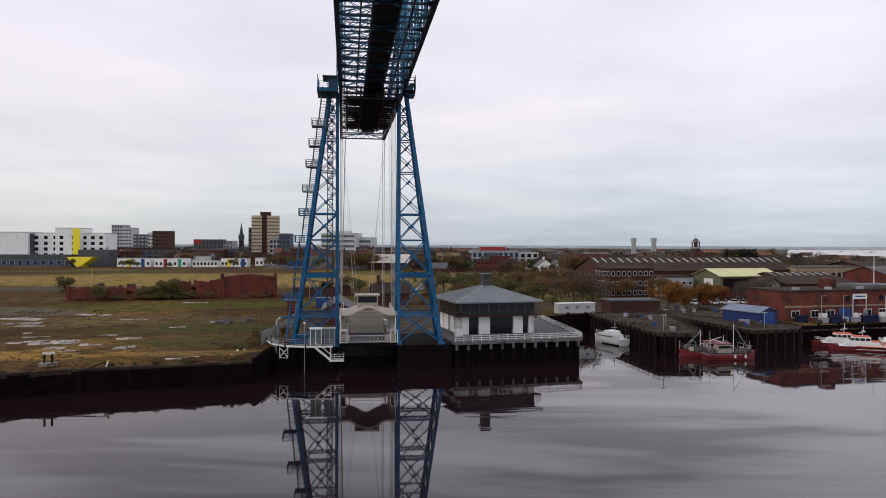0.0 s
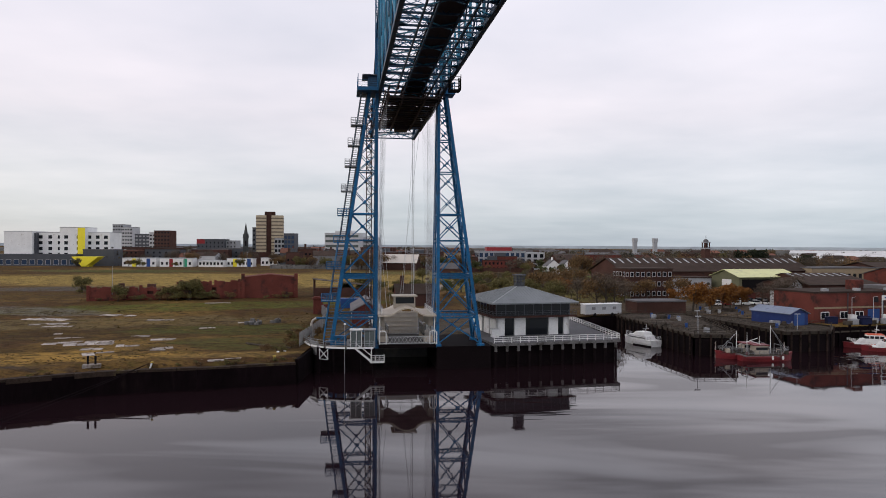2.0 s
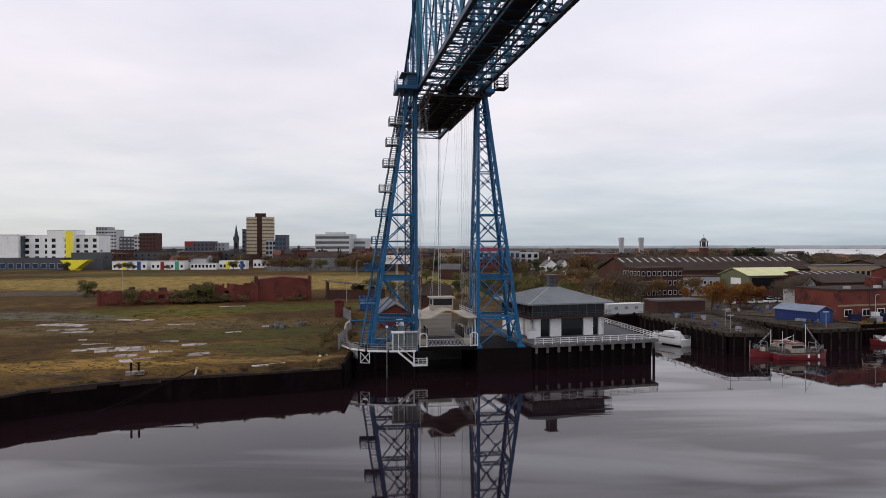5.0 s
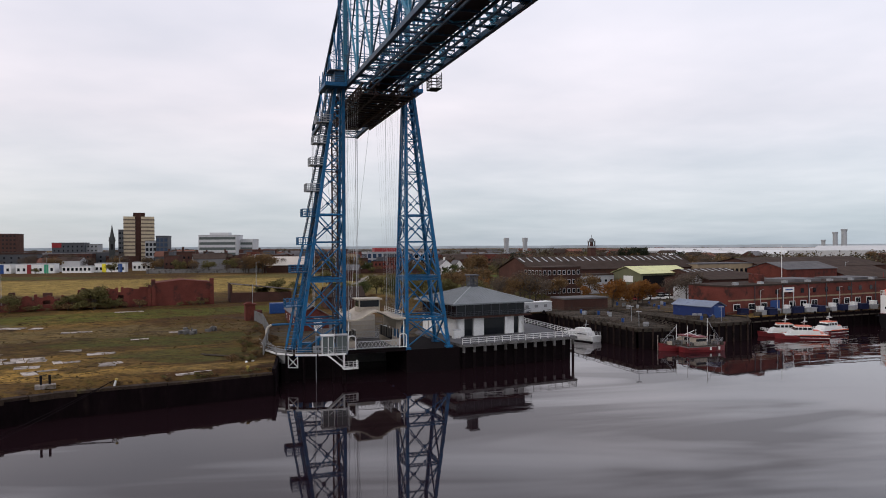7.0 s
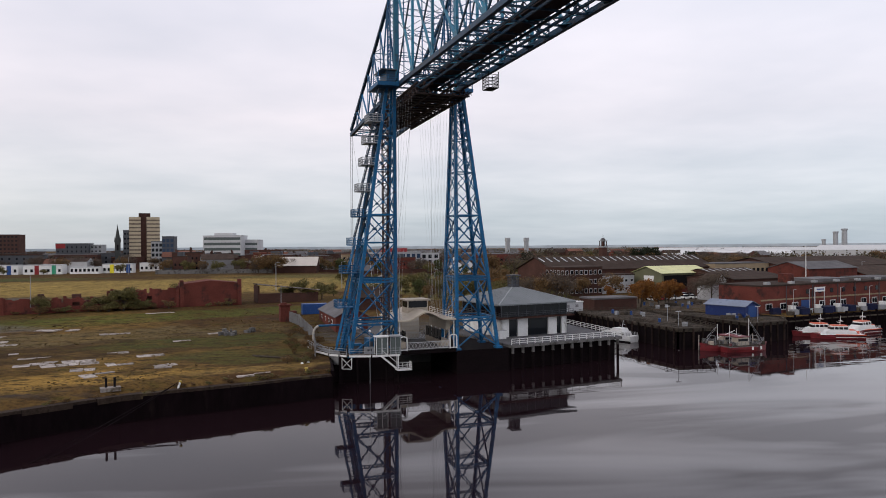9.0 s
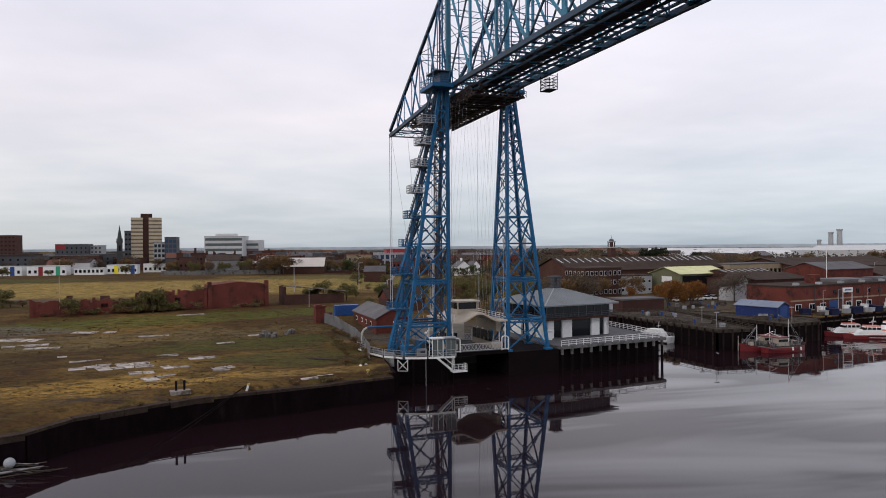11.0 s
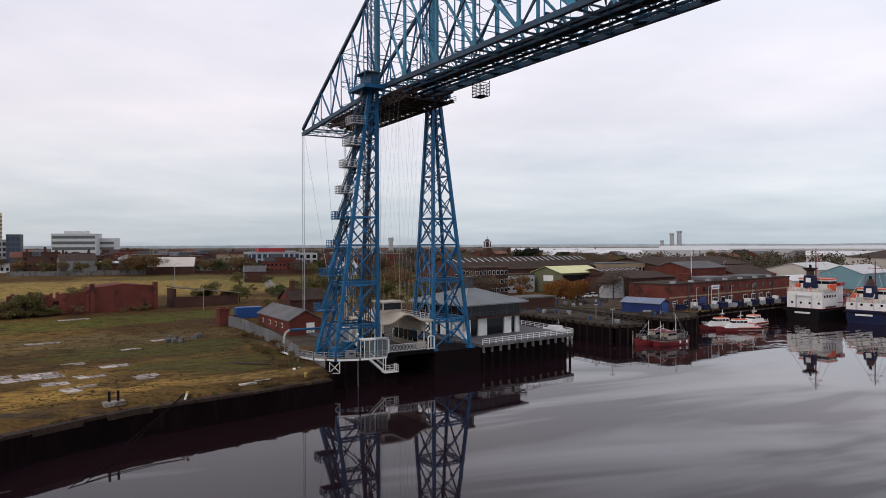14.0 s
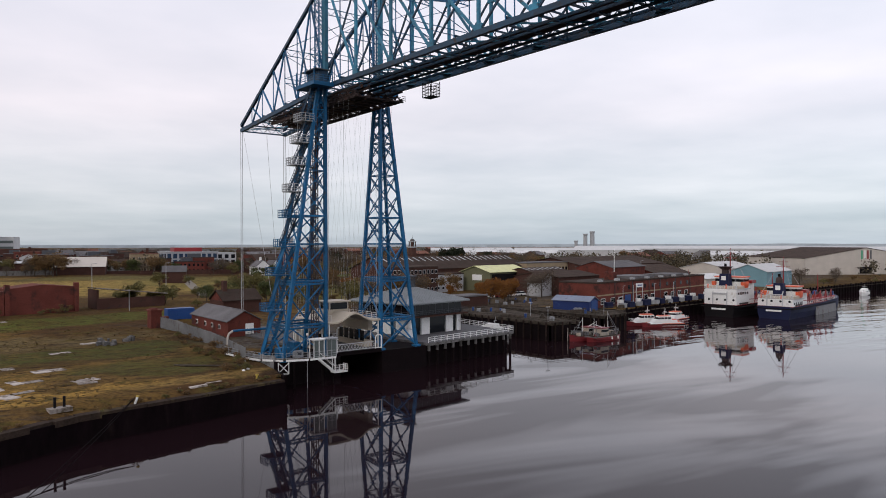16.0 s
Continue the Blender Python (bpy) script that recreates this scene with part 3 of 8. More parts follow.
# side girders
TOP = [(161.3, 47.0), (127, 67.0), (117.4, 63.4), (107.8, 60.4), (98.2, 58.4), (88.6, 57.4), (-46, 57.4)]


def zbot(v):
    return 49.0 if v < 127 else 49.0 - (v - 127) * 3.0 / 34.3


def ztop(v):
    for (a, za), (b, zb) in zip(TOP, TOP[1:]):
        if b <= v <= a:
            return za + (zb - za) * (a - v) / (a - b)
    return 57.4


def ug(side, v):
    """The girder's place across: the two draw together along the anchor arm."""
    k = max(0.0, (v - 127) / 34.3)
    return 9.3 - 1.6 * k if side > 0 else -1.5 - 0.2 * k


PANEL = 9.6
NODES = [161.3, 156.2, 151.4, 146.6, 141.8, 137.0, 132.2] + [127.0 - 4.8 * k for k in range(37)]


def girder(side):
    chain = [161.3, 127.0] + [127.0 - PANEL * k for k in range(1, 19)]
    for a, b in zip(chain, chain[1:]):
        # Bottom chords face down; their shade is painted in with the darker navy.
        bridge_part("bottom_chord", B(ug(side, a), a, zbot(a)), B(ug(side, b), b, zbot(b)), 0.6, 0.7, M_BLUEDARK, "bottom chord in navy darkened for underside shade")
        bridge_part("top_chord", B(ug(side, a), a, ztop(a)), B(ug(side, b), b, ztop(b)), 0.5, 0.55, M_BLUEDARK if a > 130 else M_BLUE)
    for k, v in enumerate(NODES[1:]):
        if v < 40 and k % 2:
            continue
        heavy = abs((v - 127) / PANEL - round((v - 127) / PANEL)) < 0.01 or v == 127.0
        w = 0.8 if v == 127.0 else (0.44 if heavy else 0.15)
        bridge_part("post", B(ug(side, v), v, zbot(v)), B(ug(side, v), v, ztop(v)), w * 0.8, w, M_BLUEPALE if heavy else M_BLUE)
    for v in [127.0 - PANEL * k for k in range(0, 18)]:
        u = ug(side, v)
        bridge_part("diagonal", B(u, v, ztop(v)), B(u, v - PANEL, zbot(v - PANEL)), 0.26, 0.36, M_BLUEPALE)
        bridge_part("diagonal", B(u, v, zbot(v)), B(u, v - PANEL, ztop(v - PANEL)), 0.2, 0.28, M_BLUEDARK)
        if v > 30:
            for z, s in ((zbot(v) + 0.6, 1.0), (ztop(v) - 0.5, 0.8)):
                c = B(u, v, z)
                part("gusset", one(box, c.x - 0.22, c.x + 0.22, c.y - 0.7 * s, c.y + 0.7 * s, c.z - 0.5 * s, c.z + 0.5 * s), M_BLUEPALE, bridge)
    arm = [127.0, 137.0, 146.6, 156.2]
    for a, b in zip(arm, arm[1:]):
        m = (a + b) / 2
        bridge_part("diagonal", B(ug(side, a), a, zbot(a)), B(ug(side, m), m, ztop(m)), 0.22, 0.3)
        bridge_part("diagonal", B(ug(side, m), m, ztop(m)), B(ug(side, b), b, zbot(b)), 0.22, 0.3)
        bridge_part("diagonal", B(ug(side, m), m, zbot(m)), B(ug(side, b), b, ztop(b)), 0.2, 0.25)
    # lattice mast over the tower
    bm = bmesh.new()
    u = ug(side, 127)
    for du, dv in ((-0.7, -0.7), (0.7, -0.7), (0.7, 0.7), (-0.7, 0.7)):
        beam(bm, B(u + du, 128.6 + dv, 49), B(u + du, 128.6 + dv, 68), 0.18)
    for k in range(13):
        z = 49.5 + k * 1.45
        for (a, c), (b, d) in ((((-0.7, -0.7)), (0.7, -0.7)), (((0.7, -0.7)), (0.7, 0.7)), (((0.7, 0.7)), (-0.7, 0.7)), (((-0.7, 0.7)), (-0.7, -0.7))):
            beam(bm, B(u + a, 128.6 + c, z), B(u + b, 128.6 + d, z + 1.45), 0.07)
            beam(bm, B(u + b, 128.6 + d, z), B(u + a, 128.6 + c, z + 1.45), 0.07)
    part("mast", bm, M_BLUE, bridge)


girder(1)
girder(-1)


def floor_and_sway():
    """Cross beams, wind bracing and the dark walkway between the girders."""
    for k, v in enumerate(NODES):
        if v < 20:
            break
        a, b = ug(-1, v), ug(1, v)
        zb, zt = zbot(v), ztop(v)
        bm = bmesh.new()
        beam(bm, B(a, v, zb - 0.1), B(b, v, zb - 0.1), 0.22, 0.24)
        beam(bm, B(a, v, zb + 0.8), B(b, v, zb + 0.8), 0.2, 0.2)
        n = 10
        for j in range(n):
            p0, p1 = a + (b - a) * j / n, a + (b - a) * (j + 1) / n
            z0, z1 = (zb - 0.1, zb + 0.8) if j % 2 else (zb + 0.8, zb - 0.1)
            beam(bm, B(p0, v, z0), B(p1, v, z1), 0.09)
        # Floor beams take the same shade-darkened navy.
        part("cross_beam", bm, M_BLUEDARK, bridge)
        if k % 2 and v < 127:
            for side in (-1, 1):
                e = ug(side, v)
                bm = bmesh.new()
                g = [bm.verts.new(B(e - side * x, v + y, zb + z)) for z in (-0.06, 0.02) for x, y in ((0.1, -1.3), (1.5, 0), (0.1, 1.3))]
                for f in ((0, 1, 2), (5, 4, 3), (0, 3, 4, 1), (1, 4, 5, 2), (2, 5, 3, 0)):
                    bm.faces.new([g[i] for i in f])
                part("bracing_plate", bm, M_BLUEPALE, bridge)
        if k + 2 < len(NODES) and k % 2 == 0 and v > 20:
            w = NODES[k + 2]
            for s in (1, -1):
                bridge_part("wind_brace", B(ug(-s, v), v, zb), B(ug(s, w), w, zbot(w)), 0.16, 0.16, M_BLUEPALE)
                if zt - zb > 6:
                    bridge_part("wind_brace", B(ug(-s, v), v, zt), B(ug(s, w), w, ztop(w)), 0.09)
            if zt - zb > 6:
                m = bmesh.new()
                for z in (zt, zt - 1.1):
                    beam(m, B(a, v, z), B(b, v, z), 0.12)
                for j in range(8):
                    p0, p1 = a + (b - a) * j / 8, a + (b - a) * (j + 1) / 8
                    beam(m, B(p0, v, zt - 1.1 * (j % 2)), B(p1, v, zt - 1.1 * (1 - j % 2)), 0.06)
                if zt - zb > 10:
                    zm = (zt + zb) / 2
                    for z in (zm, zm - 0.8):
                        beam(m, B(a, v, z), B(b, v, z), 0.1)
                    for s in (1, -1):
                        beam(m, B(ug(-s, v), v, zb + 1), B(ug(s, v), v, zm - 0.8), 0.08)
                        beam(m, B(ug(-s, v), v, zm), B(ug(s, v), v, zt - 1.1), 0.08)
                part("sway_frame", m, M_BLUE, bridge)
    bm = bmesh.new()
    beam(bm, B(4.1, 150, 48.2), B(4.1, 127, 49.35), 3.3, 0.16)
    beam(bm, B(4.1, 127, 49.35), B(4.1, -46, 49.35), 3.3, 0.16)
    part("walkway", bm, M_WALKWAY, bridge, "dark boarded walkway between the girders")
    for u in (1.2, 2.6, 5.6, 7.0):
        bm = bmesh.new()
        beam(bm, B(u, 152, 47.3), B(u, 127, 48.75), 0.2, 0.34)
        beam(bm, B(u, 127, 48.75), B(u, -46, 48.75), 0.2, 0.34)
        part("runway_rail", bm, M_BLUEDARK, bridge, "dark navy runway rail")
    bm = bmesh.new()
    for u in (2.6, 5.2):
        beam(bm, B(u, 127, 50.5), B(u, -46, 50.5), 0.06)
        for k in range(36):
            beam(bm, B(u, 126 - 3 * k, 49.4), B(u, 126 - 3 * k, 50.5), 0.06)
    part("handrail", bm, M_DARKSTEEL, bridge)


floor_and_sway()


def mesh_rail(bm, p, q, h=1.1, n=None, r=0.05):
    """A railing from p to q: posts, a top bar and two more below it."""
    p, q = Vector(p), Vector(q)
    n = n or max(1, round((q - p).length / 1.6))
    for k in range(n + 1):
        c = p.lerp(q, k / n)
        beam(bm, c, c + Vector((0, 0, h)), r)
    for f in (1.0, 0.66, 0.33):
        beam(bm, p + Vector((0, 0, h * f)), q + Vector((0, 0, h * f)), r)


def high_platforms():
    # machine house on the upstream side, small one opposite
    for s, u0, u1, v0, v1 in ((-1, -5.5, -1.9, 123.6, 130.0), (1, 9.7, 11.4, 124.5, 128.2)):
        bm = bmesh.new()
        a, b = B(u0, v0, 48.4), B(u1, v1, 49.0)
        box(bm, a.x, b.x, a.y, b.y, a.z, b.z)
        plat = part("platform", bm, M_BLUE, bridge)
        bm = bmesh.new()
        h = 2.7 if s < 0 else 2.0
        box(bm, a.x + 0.9, b.x, a.y + 1.2, b.y - 0.5, a.z + 0.1 + h, a.z + 0.26 + h)
        part("platform_roof", bm, M_DKGREY, bridge, "dark flat roof")
        bm = bmesh.new()
        for x, y in ((a.x + 0.15, a.y + 0.15), (b.x - 0.15, a.y + 0.15), (a.x + 0.15, b.y - 0.15), (b.x - 0.15, b.y - 0.15), (a.x + 0.15, (a.y + b.y) / 2)):
            beam(bm, (x, y, b.z), (x, y, b.z + h - 0.5), 0.12)
        mesh_rail(bm, (a.x + 0.1, a.y + 0.1, b.z), (b.x - 0.1, a.y + 0.1, b.z))
        mesh_rail(bm, (a.x + 0.1, a.y + 0.1, b.z), (a.x + 0.1, b.y - 0.1, b.z))
        part("platform_railing", bm, M_BLUE, bridge)
        bm = bmesh.new()
        box(bm, a.x + (1.9 if s < 0 else 0.3), b.x - 0.2, a.y + 1.6, b.y - 0.8, b.z, b.z + h - 0.51)
        part("machine_house", bm, M_BLUEDARK, bridge, "dark panelled machine house")
    # inspection cage under the downstream chord
    bm = bmesh.new()
    c = B(9.4, 112.5, 46.3)
    for dx, dy in ((-0.8, -1.2), (0.8, -1.2), (0.8, 1.2), (-0.8, 1.2)):
        beam(bm, c + Vector((dx, dy, 0)), c + Vector((dx, dy, 2.4)), 0.09)
    for z in (0.0, 0.5, 1.0, 1.5, 2.0):
        for x0, y0, x1, y1 in ((-0.8, -1.2, 0.8, -1.2), (0.8, -1.2, 0.8, 1.2), (0.8, 1.2, -0.8, 1.2), (-0.8, 1.2, -0.8, -1.2)):
            beam(bm, c + Vector((x0, y0, z)), c + Vector((x1, y1, z)), 0.07)
    for k in range(1, 6):
        for x in (-0.8, 0.8):
            beam(bm, c + Vector((x, -1.2 + 0.4 * k, 0)), c + Vector((x, -1.2 + 0.4 * k, 2.0)), 0.05)
    box(bm, c.x - 0.8, c.x + 0.8, c.y - 1.2, c.y + 1.2, c.z - 0.05, c.z + 0.05)
    part("inspection_cage", bm, M_BLACK, bridge, "dark mesh inspection cage under the girder")


high_platforms()

STAIR_Z = [4.9, 12.3, 18.0, 22.6, 27.3, 31.5, 35.8, 39.4, 42.9, 48.6]


def stair_tower():
    """Zigzag stairs up the outer face of the upstream trestle, with a landing at each turn."""
    for i in range(len(STAIR_Z) - 1):
        z0, z1 = STAIR_Z[i], STAIR_Z[i + 1]
        c0, c1 = (corner(-1, False, True, z).lerp(corner(-1, False, False, z), 0.5) for z in (z0, z1))
        lo = i < 3
        ma = M_BLUE if i < 5 else M_GALV
        if i > 0:
            w = 2.9 if lo else 2.3
            bm = bmesh.new()
            box(bm, c0.x - w, c0.x + 0.4, c0.y - 1.4, c0.y + 1.4, c0.z - 0.08, c0.z + 0.08)
            land = part("stair_landing", bm, ma, bridge)
            for ra, rb, rn in (((-w, -1.4), (-w, 1.4), 4), ((-w, -1.4), (0, -1.4), 3), ((-w, 1.4), (0, 1.4), 3)):
                bm = bmesh.new()
                mesh_rail(bm, (c0.x + ra[0], c0.y + ra[1], c0.z), (c0.x + rb[0], c0.y + rb[1], c0.z), 1.2, rn, 0.09)
                part("landing_railing", bm, ma, bridge)
        s = -1
        a, b = c0 + Vector((-0.8, -1.2 * s, 0)), c1 + Vector((-0.8, 1.2 * s, 0))
        bm = bmesh.new()
        side = Vector((0.7 if lo else 0.5, 0, 0))
        for o in (-side, side):
            beam(bm, a + o, b + o, 0.12, 0.5 if lo else 0.26)
            beam(bm, a + o + Vector((0, 0, 1.0)), b + o + Vector((0, 0, 1.0)), 0.07)
            beam(bm, a + o + Vector((0, 0, 0.5)), b + o + Vector((0, 0, 0.5)), 0.05)
        n = 12
        for k in range(n + 1):
            c = a.lerp(b, k / n)
            beam(bm, c - side, c + side, 0.26, 0.05)
            if k % 3 == 0:
                for o in (-side, side):
                    beam(bm, c + o, c + o + Vector((0, 0, 1.0)), 0.05)
        part("stair_flight", bm, M_BLUEDARK if i > 2 else ma, bridge)
    # brown laced hoist mast beside the inner leg
    bm = bmesh.new()
    for du in (-0.45, 0.45):
        for dv in (-0.35, 0.35):
            beam(bm, B(-3.3 + du, 127.6 + dv, 5), B(-3.3 + du, 127.6 + dv, 47.5), 0.13)
    for k in range(46):
        z = 5.3 + 0.92 * k
        for dv in (-0.35, 0.35):
            e = 0.45 if k % 2 else -0.45
            beam(bm, B(-3.3 - e, 127.6 + dv, z), B(-3.3 + e, 127.6 + dv, z + 0.92), 0.08)
            beam(bm, B(-3.75, 127.6 + dv, z), B(-2.85, 127.6 + dv, z), 0.07)
    part("hoist_mast", bm, M_HOIST, bridge, "rusty brown laced hoist mast")


stair_tower()


def anchor_cables():
    for s in (1, -1):
        u = ug(s, 161.3)
        bm = bmesh.new()
        for d in (-0.18, 0.18):
            tube(bm, B(u + d, 161.3, 46.0), B(u + d, 161.3, 4.6), 0.06, n=6)
        c = B(u, 161.3, 4.6)
        box(bm, c.x - 1.0, c.x + 1.0, c.y - 1.0, c.y + 1.0, -0.2, 0.7)
        part("anchor_cable", bm, M_CABLE, bridge, "pale steel anchor cable")
    for u, v, w in ((-1.7, 160.8, 1.6), (7.7, 160.8, 4.4), (-1.6, 150, 2.4), (7.9, 150, 3.6)):
        bm = bmesh.new()
        tube(bm, B(u, v, 46.3), B(w, 152, 6.5), 0.03, n=5)
        part("stay", bm, M_CABLE, bridge)


anchor_cables()


def trolley_and_gondola():
    t = thing("gondola_trolley", axis_pose(3.8, 134, 46.0), "dark rusty wheeled trolley frame hung under the bridge girders", "trolley")

    def T(u, v, z):
        return Vector((u - 3.8, v - 134, z - 46.0))
    for u in (-0.4, 1.9, 5.7, 8.0):
        bm = bmesh.new()
        beam(bm, T(u, 118.5, 46.5), T(u, 150, 46.0), 0.3, 0.5)
        beam(bm, T(u, 118.5, 48.0), T(u, 150, 46.9), 0.25, 0.3)
        for k in range(16):
            v = 119 + k * 2
            beam(bm, T(u, v, 46.5), T(u, v + 1, 47.6), 0.14)
            beam(bm, T(u, v + 1, 47.6), T(u, v + 2, 46.4), 0.14)
        part("side_frame", bm, M_DARKSTEEL, t)
    for k in range(16):
        v = 119 + k * 2.05
        bm = bmesh.new()
        beam(bm, T(-0.9, v, 46.4), T(8.5, v, 46.4), 0.35, 0.22)
        if k % 3 == 1:
            beam(bm, T(-0.9, v, 47.5), T(8.5, v, 47.5), 0.5, 0.12)
        part("cross_member", bm, M_DARKSTEEL, t)
    for u in (1.2, 2.5, 5.3, 6.6):
        for k in range(8):
            bm = bmesh.new()
            c = T(u, 120 + 4 * k, 48.25)
            tube(bm, c - Vector((0.12, 0, 0)), c + Vector((0.12, 0, 0)), 0.3, n=12)
            part("wheel", bm, M_DARKSTEEL, t)
    for k in range(7):
        v = 120 + k * 4.2
        part("floor_plate", one(box, T(-0.6 + 0.9 * (k % 3), 0, 0).x, T(7.9 - 0.7 * (k % 2), 0, 0).x, T(0, v, 0).y, T(0, v + 2.9, 0).y, 0.6, 0.68), M_DARKSTEEL, t)
    bm = bmesh.new()
    box(bm, -1.3, 1.3, T(0, 146, 0).y, T(0, 149, 0).y, -0.6, 1.0)
    part("winch_box", bm, M_DARKSTEEL, t)
    bm = bmesh.new()
    mesh_rail(bm, T(8.6, 118.5, 46.4), T(8.6, 140, 46.2), 1.0, 14, 0.06)
    mesh_rail(bm, T(-1.0, 118.5, 46.4), T(-1.0, 140, 46.2), 1.0, 14, 0.06)
    part("trolley_railing", bm, M_DARKSTEEL, t)

    g = thing("gondola", axis_pose(3.4, 132, 5.0), "white and cream ferry gondola hanging by steel cables", "gondola")

    def G(u, v, z):
        return Vector((u - 3.4, v - 132, z - 5.0))
    bm = bmesh.new()
    a, b = G(-1.6, 125.4, 4.4), G(8.4, 139, 5.0)
    box(bm, a.x, b.x, a.y, b.y, a.z, b.z)
    part("deck", bm, M_PILE, g, "dark deck")
    bm = bmesh.new()
    box(bm, a.x + 0.3, b.x - 0.3, a.y + 0.3, b.y - 0.3, 0.004, 0.06)
    part("roadway", bm, M_ASPHALT, g)
    # wavy canopy: low eaves, a raised middle
    bm = bmesh.new()
    n = 24
    for u0, u1, base in ((-1.7, 8.5, 9.6),):
        rows = []
        for v in (125.8, 138.5):
            rows.append([[bm.verts.new(G(u0 + (u1 - u0) * k / n, v, base + 1.35 * (0.5 - 0.5 * math.cos(math.tau * k / n)) ** 1.2 + 0.35 * math.cos(math.tau * k / n * 2) * 0.5 + dz)) for k in range(n + 1)] for dz in (0, 0.28)])
        for k in range(n):
            (f0, f1), (b0, b1) = rows
            for q in ((f1[k], f1[k + 1], b1[k + 1], b1[k]), (f0[k + 1], f0[k], b0[k], b0[k + 1]), (f0[k], f0[k + 1], f1[k + 1], f1[k]), (b0[k + 1], b0[k], b1[k], b1[k + 1])):
                bm.faces.new(q)
        for k in (0, n):
            (f0, f1), (b0, b1) = rows
            bm.faces.new((f0[k], f1[k], b1[k], b0[k]))
    part("canopy", bm, M_CREAM, g, "wavy pale canopy")
    for u in (-1.4, 8.2):
        for k in range(6):
            v = 126.2 + k * 2.4
            part("post", one(beam, G(u, v, 5), G(u, v, 9.7), 0.16), M_WHITE, g)
        bm = bmesh.new()
        uu = u + (1.6 if u < 0 else -1.6)
        box(bm, min(G(u, 0, 0).x, G(uu, 0, 0).x), max(G(u, 0, 0).x, G(uu, 0, 0).x), G(0, 128, 0).y, G(0, 137, 0).y, 0.06, 1.1)
        box(bm, min(G(u, 0, 0).x, G(uu, 0, 0).x) + (0.75 if u > 0 else 0), max(G(u, 0, 0).x, G(uu, 0, 0).x) - (0 if u > 0 else 0.75), G(0, 128, 0).y, G(0, 137, 0).y, 2.9, 4.5)
        sal = part("passenger_saloon", bm, M_CREAM, g)
        for k in range(5):
            bm = bmesh.new()
            y = G(0, 128.3 + k * 1.75, 0).y
            x = G(uu, 0, 0).x
            box(bm, x - 0.06, x + 0.06, y, y + 1.3, 1.1, 2.9)
            part("window_pane", bm, M_GLASS, sal)
    # gates with rounded white frames
    for v in (125.6, 138.8):
        for u in (-1.5, 7.3):
            bm = bmesh.new()
            for k in range(9):
                f = lambda j: G(u + 0.6 - 0.6 * math.cos(math.pi * j / 8), v, 7.0 + 0.35 * math.sin(math.pi * j / 8))
                if k < 8:
                    beam(bm, f(k), f(k + 1), 0.16)
            for du in (0, 1.2):
                beam(bm, G(u + du, v, 5), G(u + du, v, 7.0), 0.16)
            beam(bm, G(u, v, 5.15), G(u + 1.2, v, 5.15), 0.14)
            part("gate_frame", bm, M_WHITE, g)
        bm = bmesh.new()
        for z in (5.2, 6.3):
            beam(bm, G(-0.3, v, z), G(7.3, v, z), 0.1)
        for k in range(12):
            u = -0.3 + 7.6 * k / 12
            beam(bm, G(u, v, 5.2), G(u + 7.6 / 12, v, 6.3), 0.06)
            beam(bm, G(u + 7.6 / 12, v, 5.2), G(u, v, 6.3), 0.06)
        part("lattice_gate", bm, M_GREYLT, g, "pale folding lattice gate")
    # control cabin on the roof
    bm = bmesh.new()
    a, b = G(1.5, 131.3, 10.6), G(5.3, 134.8, 12.2)
    box(bm, a.x, b.x, a.y, b.y, a.z, a.z + 1.0)
    for x, y in ((a.x, a.y), (b.x - 0.2, a.y), (a.x, b.y - 0.2), (b.x - 0.2, b.y - 0.2)):
        box(bm, x, x + 0.2, y, y + 0.2, a.z + 1.0, a.z + 2.2)
    cab = part("control_cabin", bm, M_CREAM, g, "cream control cabin")
    bm = bmesh.new()
    box(bm, a.x + 0.08, b.x - 0.08, a.y + 0.08, b.y - 0.08, a.z + 1.0, a.z + 2.2)
    part("window_pane", bm, M_GLASS, cab)
    bm = bmesh.new()
    box(bm, a.x - 0.35, b.x + 0.35, a.y - 0.35, b.y + 0.35, a.z + 2.2, a.z + 2.45)
    part("cabin_roof", bm, M_CREAM, cab)
    bm = bmesh.new()
    for u in (-1.0, 7.8):
        mesh_rail(bm, G(u, 126.2, 10.1), G(u, 138, 10.1), 1.0, 8, 0.05)
    part("roof_railing", bm, M_WHITE, g)
    # hanger cables, crossing in pairs
    for u in (-1.3, 8.1):
        for k in range(8):
            v = 126.5 + 1.6 * k
            for dv in (-5.5, 5.5):
                part("hanger_cable", one(tube, G(u, v, 9.5), G(u + (0.7 if u < 0 else -0.4), min(150, max(119, v + dv)), 46.3), 0.011, 0.011, 4), M_CABLE, g)
        for v in (126.5, 137.5):
            part("hanger_cable", one(tube, G(u, v, 9.5), G(u, v, 46.3), 0.026, 0.026, 5), M_CABLE, g)


trolley_and_gondola()

# ---- pavilion on its piled deck ----
PX, PY, PROT = 0.4, 126.9, 15.9
pav_m = pose(PX, PY, 4.9, 0, 0, PROT)


